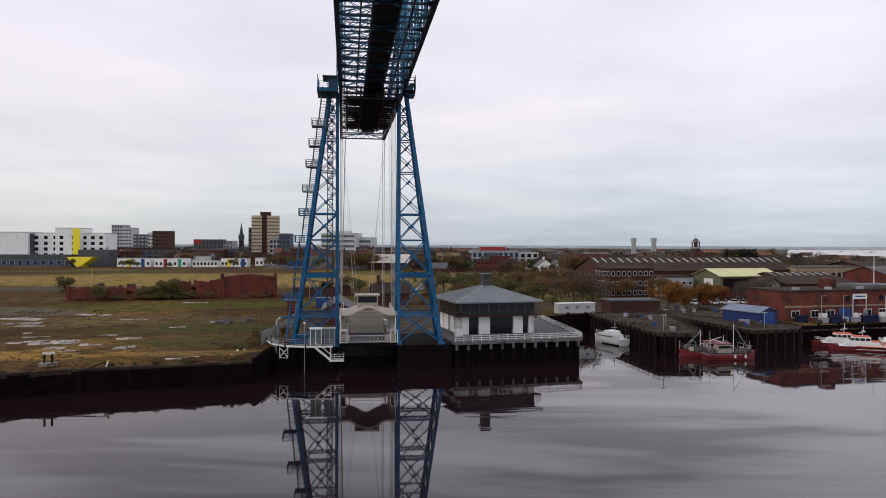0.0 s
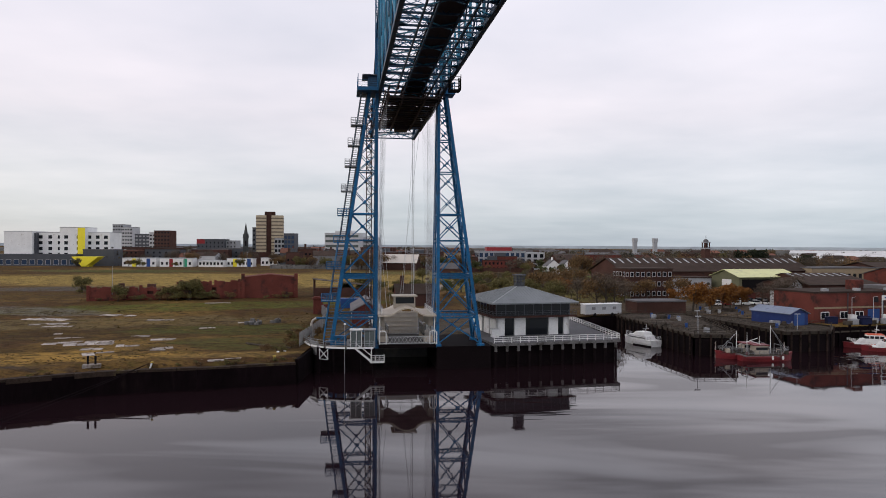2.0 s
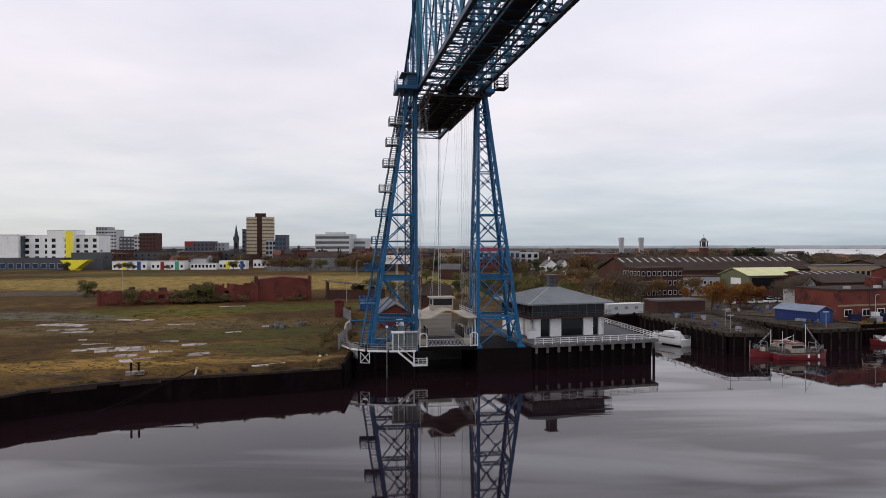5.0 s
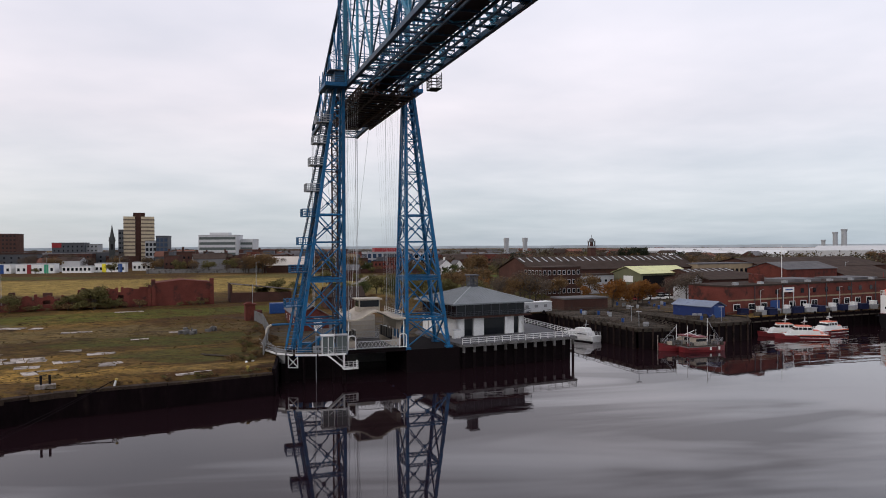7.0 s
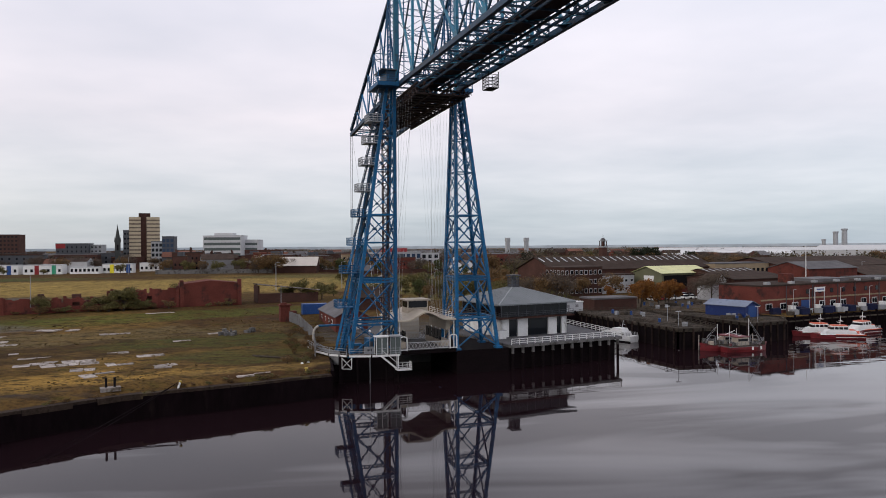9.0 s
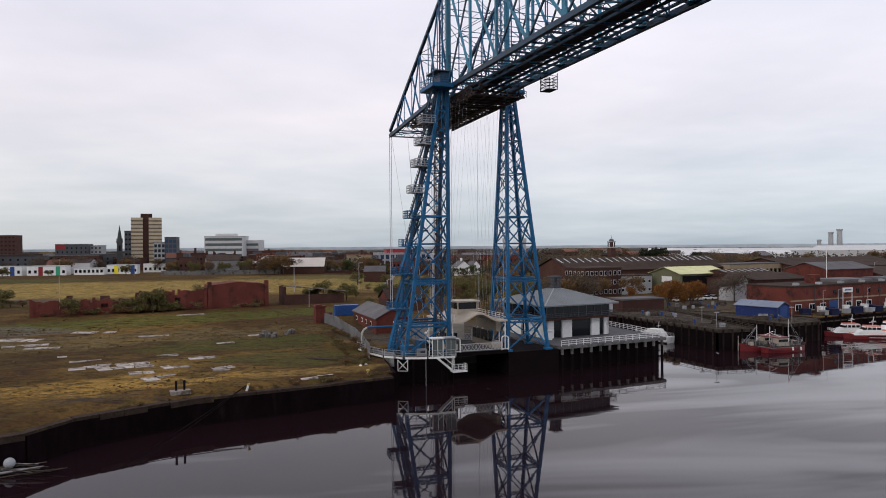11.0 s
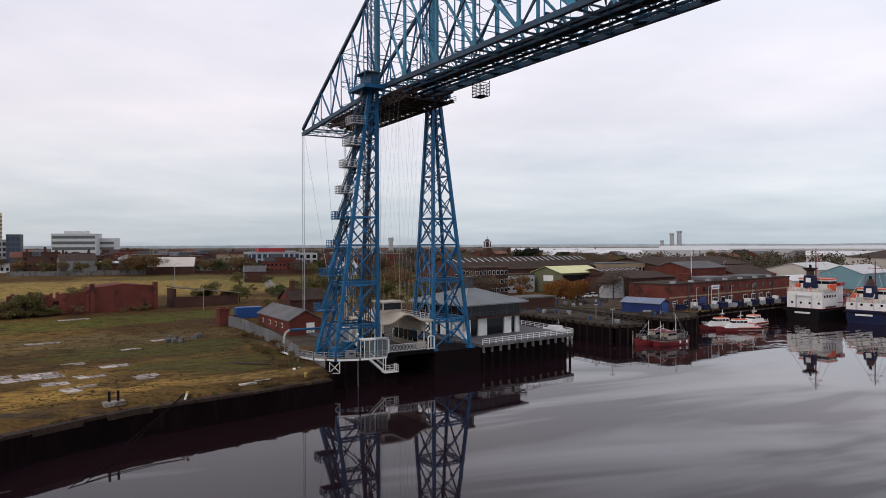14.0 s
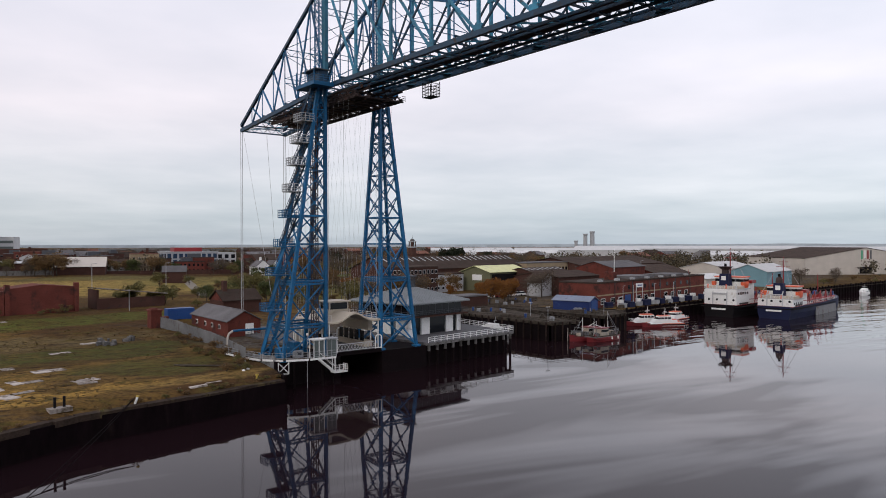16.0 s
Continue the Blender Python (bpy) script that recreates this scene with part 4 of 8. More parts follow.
def pavilion_deck():
    d = thing("piled_deck", pav_m, "timber quay deck on rows of grey piles with a white railing", "deck")
    bm = bmesh.new()
    prism(bm, [(0, 0), (24.9, 0), (31.5, 37), (22, 46), (0, 20)], -0.5, -0.05)
    part("deck_slab", bm, M_PILEGREY, d)
    for k in range(0, 38):
        y = 0.05 + k * 0.95
        x1 = 24.9 + 6.6 * y / 37
        x0 = 0.0 if y < 20 else (y - 20) * 22 / 26
        if x1 - x0 > 2:
            part("plank", one(box, x0 + 0.05, x1 - 0.05, y, y + 0.9, -0.05, 0.02), M_DECK, d)
    # Below the grey caps the posts' near-black takes in the under-deck shade.
    for k in range(12):
        x = 0.5 + k * 2.15
        for y in (0.4, 5, 11):
            part("support_post", one(tube, (x, y, -9), (x, y, -0.5), 0.24), M_PILE, d)
            if y < 1:
                part("post_cap", one(tube, (x, y, -1.5), (x, y, -0.48), 0.27), M_PILEGREY, d, "grey concrete pile cap")
    for k in range(1, 12):
        y = k * 3.2
        part("support_post", one(tube, (24.6 + 6.6 * y / 37, y, -9), (24.6 + 6.6 * y / 37, y, -0.5), 0.24), M_PILE, d)
    # Near-black panels added behind the posts to paint the shade under the deck.
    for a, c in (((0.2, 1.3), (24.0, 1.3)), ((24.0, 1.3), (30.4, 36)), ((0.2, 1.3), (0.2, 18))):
        part("shade_panel", one(beam, (*a, -4.8), (*c, -4.8), 0.3, 8.6), M_PILE, d, "near-black panel added for the shade under the deck")
    bm = bmesh.new()
    for p, q in (((0.1, 0.12, 0), (24.8, 0.12, 0)), ((24.8, 0.12, 0), (31.3, 37, 0))):
        mesh_rail(bm, p, q, 1.05, None, 0.085)
    part("railing", bm, M_WHITE, d, "white tubular railing")


M_DECK = mat("grey_deck_boards", (0.080, 0.078, 0.082), 0.85, var=0.2, rnd=0.12)
pavilion_deck()


def pavilion():
    p = thing("pavilion", pav_m @ pose(11.5, 17.2, 0.02), "two-storey white pavilion with glazed upper floor and grey hipped roof", "pavilion")
    W, D = 7.6, 7.6
    H1, H2 = 3.5, 6.1
    # lower walls: white piers between dark recesses
    bm = bmesh.new()
    box(bm, -W + 0.5, W - 0.5, -D + 0.5, D - 0.5, 0, H1)
    part("core_wall", bm, M_DKGREY, p, "dark recessed lower wall")
    for s in range(4):
        rot = Matrix.Rotation(s * math.pi / 2, 3, "Z")
        for x0, x1 in ((-7.6, -5.9), (-3.9, -1.6), (3.2, 5.2), (6.4, 7.6)) if s % 2 == 0 else ((-7.6, -5.0), (-4.6, -1.0), (0.2, 3.4), (4.0, 7.6)):
            bm = bmesh.new()
            box(bm, x0, x1, -D, -D + 0.4, 0, H1)
            bmesh.ops.rotate(bm, verts=bm.verts, cent=(0, 0, 0), matrix=rot)
            part("white_panel", bm, M_WHITE, p)
        for x0, x1 in ((-5.7, -4.1), (-1.3, 3.0), (5.3, 6.3)) if s % 2 == 0 else ((-0.9, 0.1),):
            bm = bmesh.new()
            box(bm, x0, x1, -D + 0.35, -D + 0.46, 0.1, H1 - 0.3)
            bmesh.ops.rotate(bm, verts=bm.verts, cent=(0, 0, 0), matrix=rot)
            part("lower_pane", bm, M_GLASS, p)
        for k in range(8):
            x = -7.6 + 15.2 * k / 8
            bm = bmesh.new()
            box(bm, x + 0.08, x + 1.82, -D - 0.02, -D + 0.06, H1 + 0.35, H2 - 0.1)
            bmesh.ops.rotate(bm, verts=bm.verts, cent=(0, 0, 0), matrix=rot)
            part("upper_pane", bm, M_GLASS, p)
            bm = bmesh.new()
            box(bm, x - 0.08, x + 0.08, -D - 0.06, -D + 0.1, H1 + 0.3, H2)
            bmesh.ops.rotate(bm, verts=bm.verts, cent=(0, 0, 0), matrix=rot)
            part("mullion", bm, M_DKGREY, p)
        bm = bmesh.new()
        mesh_rail(bm, (-W - 1.0, -D - 1.0, H1 + 0.25), (W + 1.0, -D - 1.0, H1 + 0.25), 1.0, 10, 0.05)
        bmesh.ops.rotate(bm, verts=bm.verts, cent=(0, 0, 0), matrix=rot)
        part("balcony_railing", bm, M_DKGREY, p)
    bm = bmesh.new()
    box(bm, -W + 0.15, W - 0.15, -D + 0.15, D - 0.15, H1 + 0.25, H2)
    part("upper_room", bm, M_DKGREY, p)
    bm = bmesh.new()
    box(bm, -W - 1.1, W + 1.1, -D - 1.1, D + 1.1, H1, H1 + 0.25)
    part("balcony", bm, M_BRICKDK, p)
    bm = bmesh.new()
    E1 = W + 1.35
    lo, hi = [], []
    for sx, sy in ((-1, -1), (1, -1), (1, 1), (-1, 1)):
        lo.append([bm.verts.new((sx * E1, sy * E1, z)) for z in (H2, H2 + 0.25)])
        hi.append(bm.verts.new((sx * 0.9, sy * 0.9, H2 + 2.9)))
    for k in range(4):
        j = (k + 1) % 4
        bm.faces.new((lo[k][0], lo[j][0], lo[j][1], lo[k][1]))
        bm.faces.new((lo[k][1], lo[j][1], hi[j], hi[k]))
    bm.faces.new([q[0] for q in lo][::-1])
    bm.faces.new(hi)
    roof = part("roof", bm, M_SLATE, p, "grey standing-seam hipped roof")
    for k in range(4):
        rot = Matrix.Rotation(k * math.pi / 2, 3, "Z")
        for i in range(-14, 15):
            x = i * 0.62
            top = max(0.0, (E1 - max(abs(x), 0.9)) / (E1 - 0.9))
            if top < 0.05:
                continue
            bm = bmesh.new()
            y0, y1 = -E1, -E1 + (E1 - 0.9) * top
            beam(bm, (x, y0, H2 + 0.27), (x, y1, H2 + 0.27 + 2.65 * top), 0.05, 0.06)
            bmesh.ops.rotate(bm, verts=bm.verts, cent=(0, 0, 0), matrix=rot)
            part("seam", bm, M_SLATE, roof)
        bm = bmesh.new()
        beam(bm, (-E1, -E1, H2 + 0.28), (-0.9, -0.9, H2 + 2.93), 0.22, 0.1)
        bmesh.ops.rotate(bm, verts=bm.verts, cent=(0, 0, 0), matrix=rot)
        part("hip_cap", bm, M_GREY, roof)
    bm = bmesh.new()
    box(bm, -0.85, 0.85, -0.85, 0.85, H2 + 2.7, H2 + 3.3)
    cup = part("cupola", bm, M_DKGREY, p, "small dark louvred cupola")
    for k in range(6):
        bm = bmesh.new()
        z = H2 + 3.35 + k * 0.28
        box(bm, -0.78, 0.78, -0.78, 0.78, z, z + 0.16)
        part("louvre", bm, M_DKGREY, cup)
    for x in (-0.78, 0.0, 0.78):
        for y in (-0.78, 0.78):
            part("post", one(beam, (x, y, H2 + 3.3), (x, y, H2 + 5.1), 0.14), M_DKGREY, cup)
    bm = bmesh.new()
    box(bm, -1.1, 1.1, -1.1, 1.1, H2 + 5.1, H2 + 5.35)
    part("cupola_roof", bm, M_DKGREY, cup)


pavilion()
bx = thing("white_cabinet", pav_m @ pose(3.2, 8.4, 0.02), "white metal cabinet beside the pavilion wall", "cabinet")
part("body", one(box, -0.7, 0.7, -0.5, 0.5, 0, 1.5), M_WHITE, bx)
part("lid", one(box, -0.75, 0.75, -0.55, 0.55, 1.5, 1.58), M_GREYLT, bx)

# ---- tower foot, landing stage and waste ground ----
def tower_foot():
    # Flush pier fronts in near-black: the shade of the recess is painted on.
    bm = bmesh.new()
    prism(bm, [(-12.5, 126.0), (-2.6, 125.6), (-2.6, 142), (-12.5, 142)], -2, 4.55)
    solid("tower_pier", bm, M_PILE, "masonry pier under the bridge tower, recess shade painted near-black", "pier", m=axis_pose(0, 0, 0))
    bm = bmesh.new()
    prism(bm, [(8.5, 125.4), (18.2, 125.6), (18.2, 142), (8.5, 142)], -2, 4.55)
    solid("tower_pier", bm, M_PILE, "masonry pier under the bridge tower, recess shade painted near-black", "pier", m=axis_pose(0, 0, 0))
    ap = thing("approach_ramp", axis_pose(3.4, 140, 4.6), "dark approach ramp behind the gondola with barriers and kerbs", "ramp")
    part("slab", one(box, -5.6, 5.6, -0.5, 30, -5, 0.4), M_ASPHALT, ap)
    for x in (-5.3, 5.3):
        bm = bmesh.new()
        mesh_rail(bm, (x, 0, 0.4), (x, 28, 0.4), 1.1, 12, 0.06)
        part("railing", bm, M_DKGREY, ap)
    part("barrier", one(box, -3.6, 3.4, 1.4, 1.6, 0.4, 4.6), M_BEIGE, ap, "tall beige panelled barrier screen")
    for k in range(5):
        part("barrier_rib", one(box, -3.6, 3.4, 1.33, 1.4, 0.9 + k * 0.85, 1.0 + k * 0.85), M_CREAM, ap)


tower_foot()


def landing_stage():
    s = thing("landing_stage", axis_pose(-8, 126, 5.0), "white curved landing stage with railings, cabin and stairs to the water", "landing stage")
    arc = [(-14.0, 137.0), (-13.6, 131.0), (-12.4, 126.8), (-10.2, 124.2), (-7.0, 123.0), (-2.6, 122.7)]
    pts = [Vector((u + 8, v - 126, 0)) for u, v in arc]
    for a, b in zip(pts, pts[1:]):
        part("walkway", one(beam, a, b, 1.8, 0.16), M_TIMBER, s)
        n = (b - a).normalized().cross(Vector((0, 0, 1))) * 0.95
        part("fascia", one(beam, a + n, b + n, 0.12, 0.3), M_WHITE, s)
        bm = bmesh.new()
        mesh_rail(bm, a + n, b + n, 1.15, None, 0.05)
        part("railing", bm, M_GALV, s)
    # cabin of glazed white frames
    for x0, x1, ma in ((1.6, 3.4, M_WHITE), (3.9, 5.6, M_GREY)):
        bm = bmesh.new()
        for x in (x0, (x0 + x1) / 2, x1):
            for y in (-3.9, -2.5):
                beam(bm, (x, y, 0), (x, y, 2.9), 0.1)
        for z in (0.1, 2.9):
            for y in (-3.9, -2.5):
                beam(bm, (x0, y, z), (x1, y, z), 0.1)
        cab = part("cabin_frame", bm, ma, s)
        part("cabin_roof", one(box, x0 - 0.2, x1 + 0.2, -4.1, -2.3, 2.95, 3.08), ma, s)
        part("glazing", one(box, x0 + 0.07, x1 - 0.07, -3.86, -3.82, 0.2, 2.8), M_GLASSGREEN, cab)
    # flight of steps down to the lower stage
    bm = bmesh.new()
    for y in (-4.5, -3.7):
        beam(bm, (2.4, y, -0.1), (5.0, y, -2.3), 0.12, 0.25)
        beam(bm, (2.4, y, 0.9), (5.0, y, -1.3), 0.07)
        beam(bm, (5.0, y, -2.4), (5.0, y, 0.2), 0.12)
    for k in range(9):
        f = k / 9
        beam(bm, (2.4 + 2.6 * f, -4.5, -0.1 - 2.2 * f), (2.4 + 2.6 * f, -3.7, -0.1 - 2.2 * f), 0.25, 0.05)
    part("steps", bm, M_WHITE, s)
    bm = bmesh.new()
    box(bm, 4.8, 7.2, -4.8, -3.4, -2.45, -2.3)
    part("lower_stage", bm, M_WHITE, s)
    bm = bmesh.new()
    mesh_rail(bm, (4.9, -4.75, -2.3), (7.15, -4.75, -2.3), 1.1, 3, 0.07)
    mesh_rail(bm, (7.15, -4.75, -2.3), (7.15, -3.45, -2.3), 1.1, 2, 0.07)
    part("lower_railing", bm, M_WHITE, s)
    for x, y in ((-3.8, -1.4), (-1.2, -2.8), (3.4, -3.4), (5.4, -3.4)):
        part("support_post", one(tube, (x, y, -7.5), (x, y, -0.1), 0.2), M_PILE, s)
    # braced white prop below the outer edge
    bm = bmesh.new()
    for a, b in (((-3.6, -2.2, -0.2), (-3.6, -2.2, -2.0)), ((-2.2, -2.9, -0.2), (-2.2, -2.9, -2.0)), ((-3.6, -2.2, -2.0), (-2.2, -2.9, -2.0)), ((-3.6, -2.2, -0.3), (-2.2, -2.9, -1.9)), ((-2.2, -2.9, -0.3), (-3.6, -2.2, -1.9))):
        beam(bm, a, b, 0.1)
    part("prop", bm, M_WHITE, s)
    # lamp on a slim post, and the bent vent pipe
    l = thing("lamp_post", axis_pose(-7.4, 122.4, 0.2), "slim grey lamp post with a white head beside the landing stage", "lamp post")
    part("pole", one(tube, (0, 0, 0), (0, 0, 8.6), 0.05, 0.035), M_GALV, l)
    bm = bmesh.new()
    bmesh.ops.create_uvsphere(bm, u_segments=12, v_segments=8, radius=0.2)
    bmesh.ops.translate(bm, verts=bm.verts, vec=(0, 0, 8.75))
    part("lamp_globe", bm, M_WHITE, l)
    q = thing("bent_pipe", axis_pose(-13.6, 139.0, 4.7), "pale bent pipe arching from the ground to the tower", "pipe")
    bm = bmesh.new()
    pp = [Vector((0, 0, 0)), Vector((0, 0, 2.6)), Vector((0.25, 0, 3.2)), Vector((0.9, 0, 3.6)), Vector((6.5, -1, 3.7))]
    for a, b in zip(pp[:-1], pp[1:-1]):
        tube(bm, a, b, 0.2)
    part("bend", bm, M_BEIGE, q)
    part("straight_run", one(tube, pp[3], pp[4], 0.2), M_BLUE, q, "blue painted run")


landing_stage()


def hut():
    h = thing("brick_hut", pose(-25.2, 156.6, height(-27, 165) - 0.3, 0, 0, 8.0), "low red brick hut with grey pitched roof and white door", "hut")
    W, D, E, R = 3.4, 21.0, 3.1, 5.0
    bm = bmesh.new()
    sec = [(-W, 0), (W, 0), (W, E), (0, R - 0.15), (-W, E)]
    a = [bm.verts.new((x, 0, z)) for x, z in sec]
    b = [bm.verts.new((x, D, z)) for x, z in sec]
    bm.faces.new(a)
    bm.faces.new(b[::-1])
    for k in range(5):
        j = (k + 1) % 5
        bm.faces.new((a[k], b[k], b[j], a[j]))
    part("wall", bm, M_BRICK, h)
    for s in (-1, 1):
        bm = bmesh.new()
        n = 20
        p = [Vector((s * (W + 0.35), y, E - 0.12)) for y in (-0.3, D + 0.3)]
        q = [Vector((0, y, R + 0.05)) for y in (-0.3, D + 0.3)]
        v = [bm.verts.new(c + Vector((0, 0, z))) for c in (p[0], p[1], q[1], q[0]) for z in (0, 0.14)]
        for f in ((0, 2, 4, 6), (7, 5, 3, 1), (0, 1, 3, 2), (2, 3, 5, 4), (4, 5, 7, 6), (6, 7, 1, 0)):
            bm.faces.new([v[i] for i in f])
        roof = part("roof_slope", bm, M_ROOFGREY, h)
    part("ridge", one(beam, (0, -0.3, R + 0.18), (0, D + 0.3, R + 0.18), 0.3, 0.1), M_ROOFGREY, h)
    part("door", one(box, 0.2, 1.9, -0.09, 0.05, 0, 2.5), M_WHITE, h, "white door")
    for y in (4, 8, 12, 17):
        w = part("window", one(box, -W - 0.06, -W + 0.05, y, y + 1.1, 1.3, 2.2), M_WHITE, h)
        part("pane", one(box, -W - 0.09, -W - 0.05, y + 0.1, y + 1.0, 1.4, 2.1), M_GLASS, w)


hut()


def fence_and_gate():
    f = thing("palisade_fence", pose(-33.4, 125.5, 4.6), "grey steel palisade fence bounding the bridge yard", "fence")
    run = [(0, -1), (0, 10), (-0.3, 22), (-2.6, 42), (-5, 49)]
    for a, b in zip(run, run[1:]):
        a, b = Vector((*a, 0)), Vector((*b, 0))
        n = max(1, round((b - a).length / 2.75))
        for k in range(n):
            c = a.lerp(b, k / n)
            d = a.lerp(b, (k + 1) / n)
            g = height(c.x - 33.4, c.y + 125.5) - 4.65
            part("post", one(beam, c + Vector((0, 0, g)), c + Vector((0, 0, g + 2.5)), 0.12), M_FENCE, f)
            for j in range(9):
                e = c.lerp(d, (j + 0.5) / 9)
                part("pale", one(beam, e + Vector((0, 0, g + 0.1)), e + Vector((0, 0, g + 2.4)), 0.19, 0.04, (0, 1, 0)), M_FENCE, f)
    p = thing("brick_gate_pier", pose(-39.4, 175.0, height(-39, 175) - 0.1, 0, 0, 12), "crumbling red brick gate pier with buttress", "pier")
    bm = bmesh.new()
    box(bm, -1.1, 1.1, -1.1, 1.1, 0, 3.7)
    box(bm, -1.35, 1.35, -1.35, 1.35, 3.7, 3.95)
    box(bm, -0.9, 0.4, -0.8, 0.9, 3.95, 4.25)
    box(bm, 1.0, 2.6, -1.2, 0.4, 0, 2.4)
    part("brickwork", bm, M_BRICK, p)
    c = thing("blue_container", pose(-32.5, 186, height(-32, 186) - 0.02, 0, 0, 8), "bright blue steel storage container by the hut", "container")
    part("body", one(box, -3.0, 3.0, -1.2, 1.2, 0, 2.5), M_BLUEPAINT, c)
    for k in range(14):
        x = -2.85 + k * 0.44
        part("rib", one(box, x, x + 0.2, -1.25, -1.2, 0.1, 2.4), M_BLUEPAINT, c)


fence_and_gate()


def ruin():
    r = thing("ruined_brick_wall", pose(-106.5, 196.5, 5.4, 0, 0, 14.7), "long ruined red brick factory wall with arched openings and bushes", "ruin")
    rnd = random.Random(5)
    x = 0.0
    spans = []
    while x < 41:
        w = rnd.uniform(3.2, 5.0)
        spans.append((x, min(41, x + w)))
        x += w
    for i, (a, b) in enumerate(spans):
        top = 4.6 if a < 20 else 6.2
        bm = bmesh.new()
        n = 6
        for k in range(n):
            p, q = a + (b - a) * k / n, a + (b - a) * (k + 1) / n
            t = top + rnd.uniform(-0.35, 0.25) - (0.9 if rnd.random() < 0.1 else 0)
            m = (k + 0.5) / n
            if i % 2 and 0.25 < m < 0.75:
                hole = 3.3 if top > 5 else 2.5
                arch = hole + 1.2 - abs(m - 0.5) * 2
                box(bm, p, q, 0, 0.6, 0, hole)
                box(bm, p, q, 0, 0.6, min(arch, t - 0.2), t)
            else:
                box(bm, p, q, 0, 0.6, 0, t)
        part("wall_bay", bm, M_BRICK, r)
        if i % 3 == 0:
            part("pier", one(box, a - 0.35, a + 0.35, -0.3, 0.9, 0, top + 0.5), M_BRICK, r)
    part("rear_wall", one(box, 0, 41, 9, 9.5, 0, 3.2), M_BRICKDK, r)
    bm = bmesh.new()
    v = [(41, 0), (56, 0), (56, 7.2), (48.5, 8.0), (41, 7.2)]
    f = [bm.verts.new((x, 0, z)) for x, z in v]
    b = [bm.verts.new((x, 9, z)) for x, z in v]
    bm.faces.new(f)
    bm.faces.new(b[::-1])
    for k in range(5):
        j = (k + 1) % 5
        bm.faces.new((f[k], b[k], b[j], f[j]))
    part("end_block", bm, M_BRICK, r)
    for x in (41, 56):
        part("pier", one(box, x - 0.5, x + 0.5, -0.35, 0.9, 0, 8.2), M_BRICK, r)
    for k in range(18):
        x, w = 2 + rnd.random() * 37, rnd.uniform(0.8, 2.4)
        part("fallen_masonry", one(box, x, x + w, 1.5, 3, 0, rnd.uniform(3.5, 5.6)), M_BRICKDK, r)
    # roofless lean-to beyond the end block
    l = thing("ruined_shed", pose(-47.5, 213.0, 6.2, 0, 0, 12), "roofless brick shed with a sagging pale roof edge", "shed")
    part("wall", one(box, 0, 17, 0, 0.5, 0, 3.0), M_BRICKDK, l)
    part("wall", one(box, 0, 0.5, 0.5, 8, 0, 5.2), M_BRICKDK, l)
    part("wall", one(box, 16.5, 17, 0.5, 8, 0, 3.0), M_BRICK, l)
    part("roof_sheet", one(beam, (-0.3, 3.5, 5.6), (17.4, 3.5, 3.5), 8, 0.15), M_ROOFBROWN, l)
    part("roof_edge", one(beam, (-0.3, -0.6, 5.75), (17.4, -0.6, 3.65), 0.3, 0.25), M_CONC, l, "pale roof edge")


ruin()


def broken_slab(x, y, w, d, rot, rnd):
    """A cracked floor slab: uneven panels with chipped corners, some of them gone."""
    t = thing("concrete_slab", pose(x, y, height(x, y), 0, 0, rot), "broken pale concrete floor slab among weeds", "slab", "slabs on the waste ground")
    w, d = w * 1.15, d * 1.35
    nx, ny = max(2, round(w / 2.2)), 2
    gx = [-w / 2 + w * (i + (rnd.uniform(-0.28, 0.28) if 0 < i < nx else 0)) / nx for i in range(nx + 1)]
    gy = [-d / 2, rnd.uniform(-0.25, 0.25) * d, d / 2]
    for i in range(nx):
        for j in range(ny):
            if rnd.random() < 0.14:
                continue
            q = lambda: rnd.uniform(0.02, 0.16)
            x0, x1, y0, y1 = gx[i], gx[i + 1], gy[j], gy[j + 1]
            m = rnd.uniform(0.35, 0.65)
            poly = [(x0 + q(), y0 + q()), (x0 + (x1 - x0) * m, y0 + q() * 0.7), (x1 - q(), y0 + q()), (x1 - q() * 0.6, y0 + (y1 - y0) * m), (x1 - q(), y1 - q()), (x0 + (x1 - x0) * (1 - m), y1 - q() * 0.8), (x0 + q(), y1 - q()), (x0 + q() * 0.6, y0 + (y1 - y0) * (1 - m))]
            bm = bmesh.new()
            prism(bm, poly, -0.2, rnd.uniform(0.03, 0.12))
            part("panel", bm, M_CONC, t)


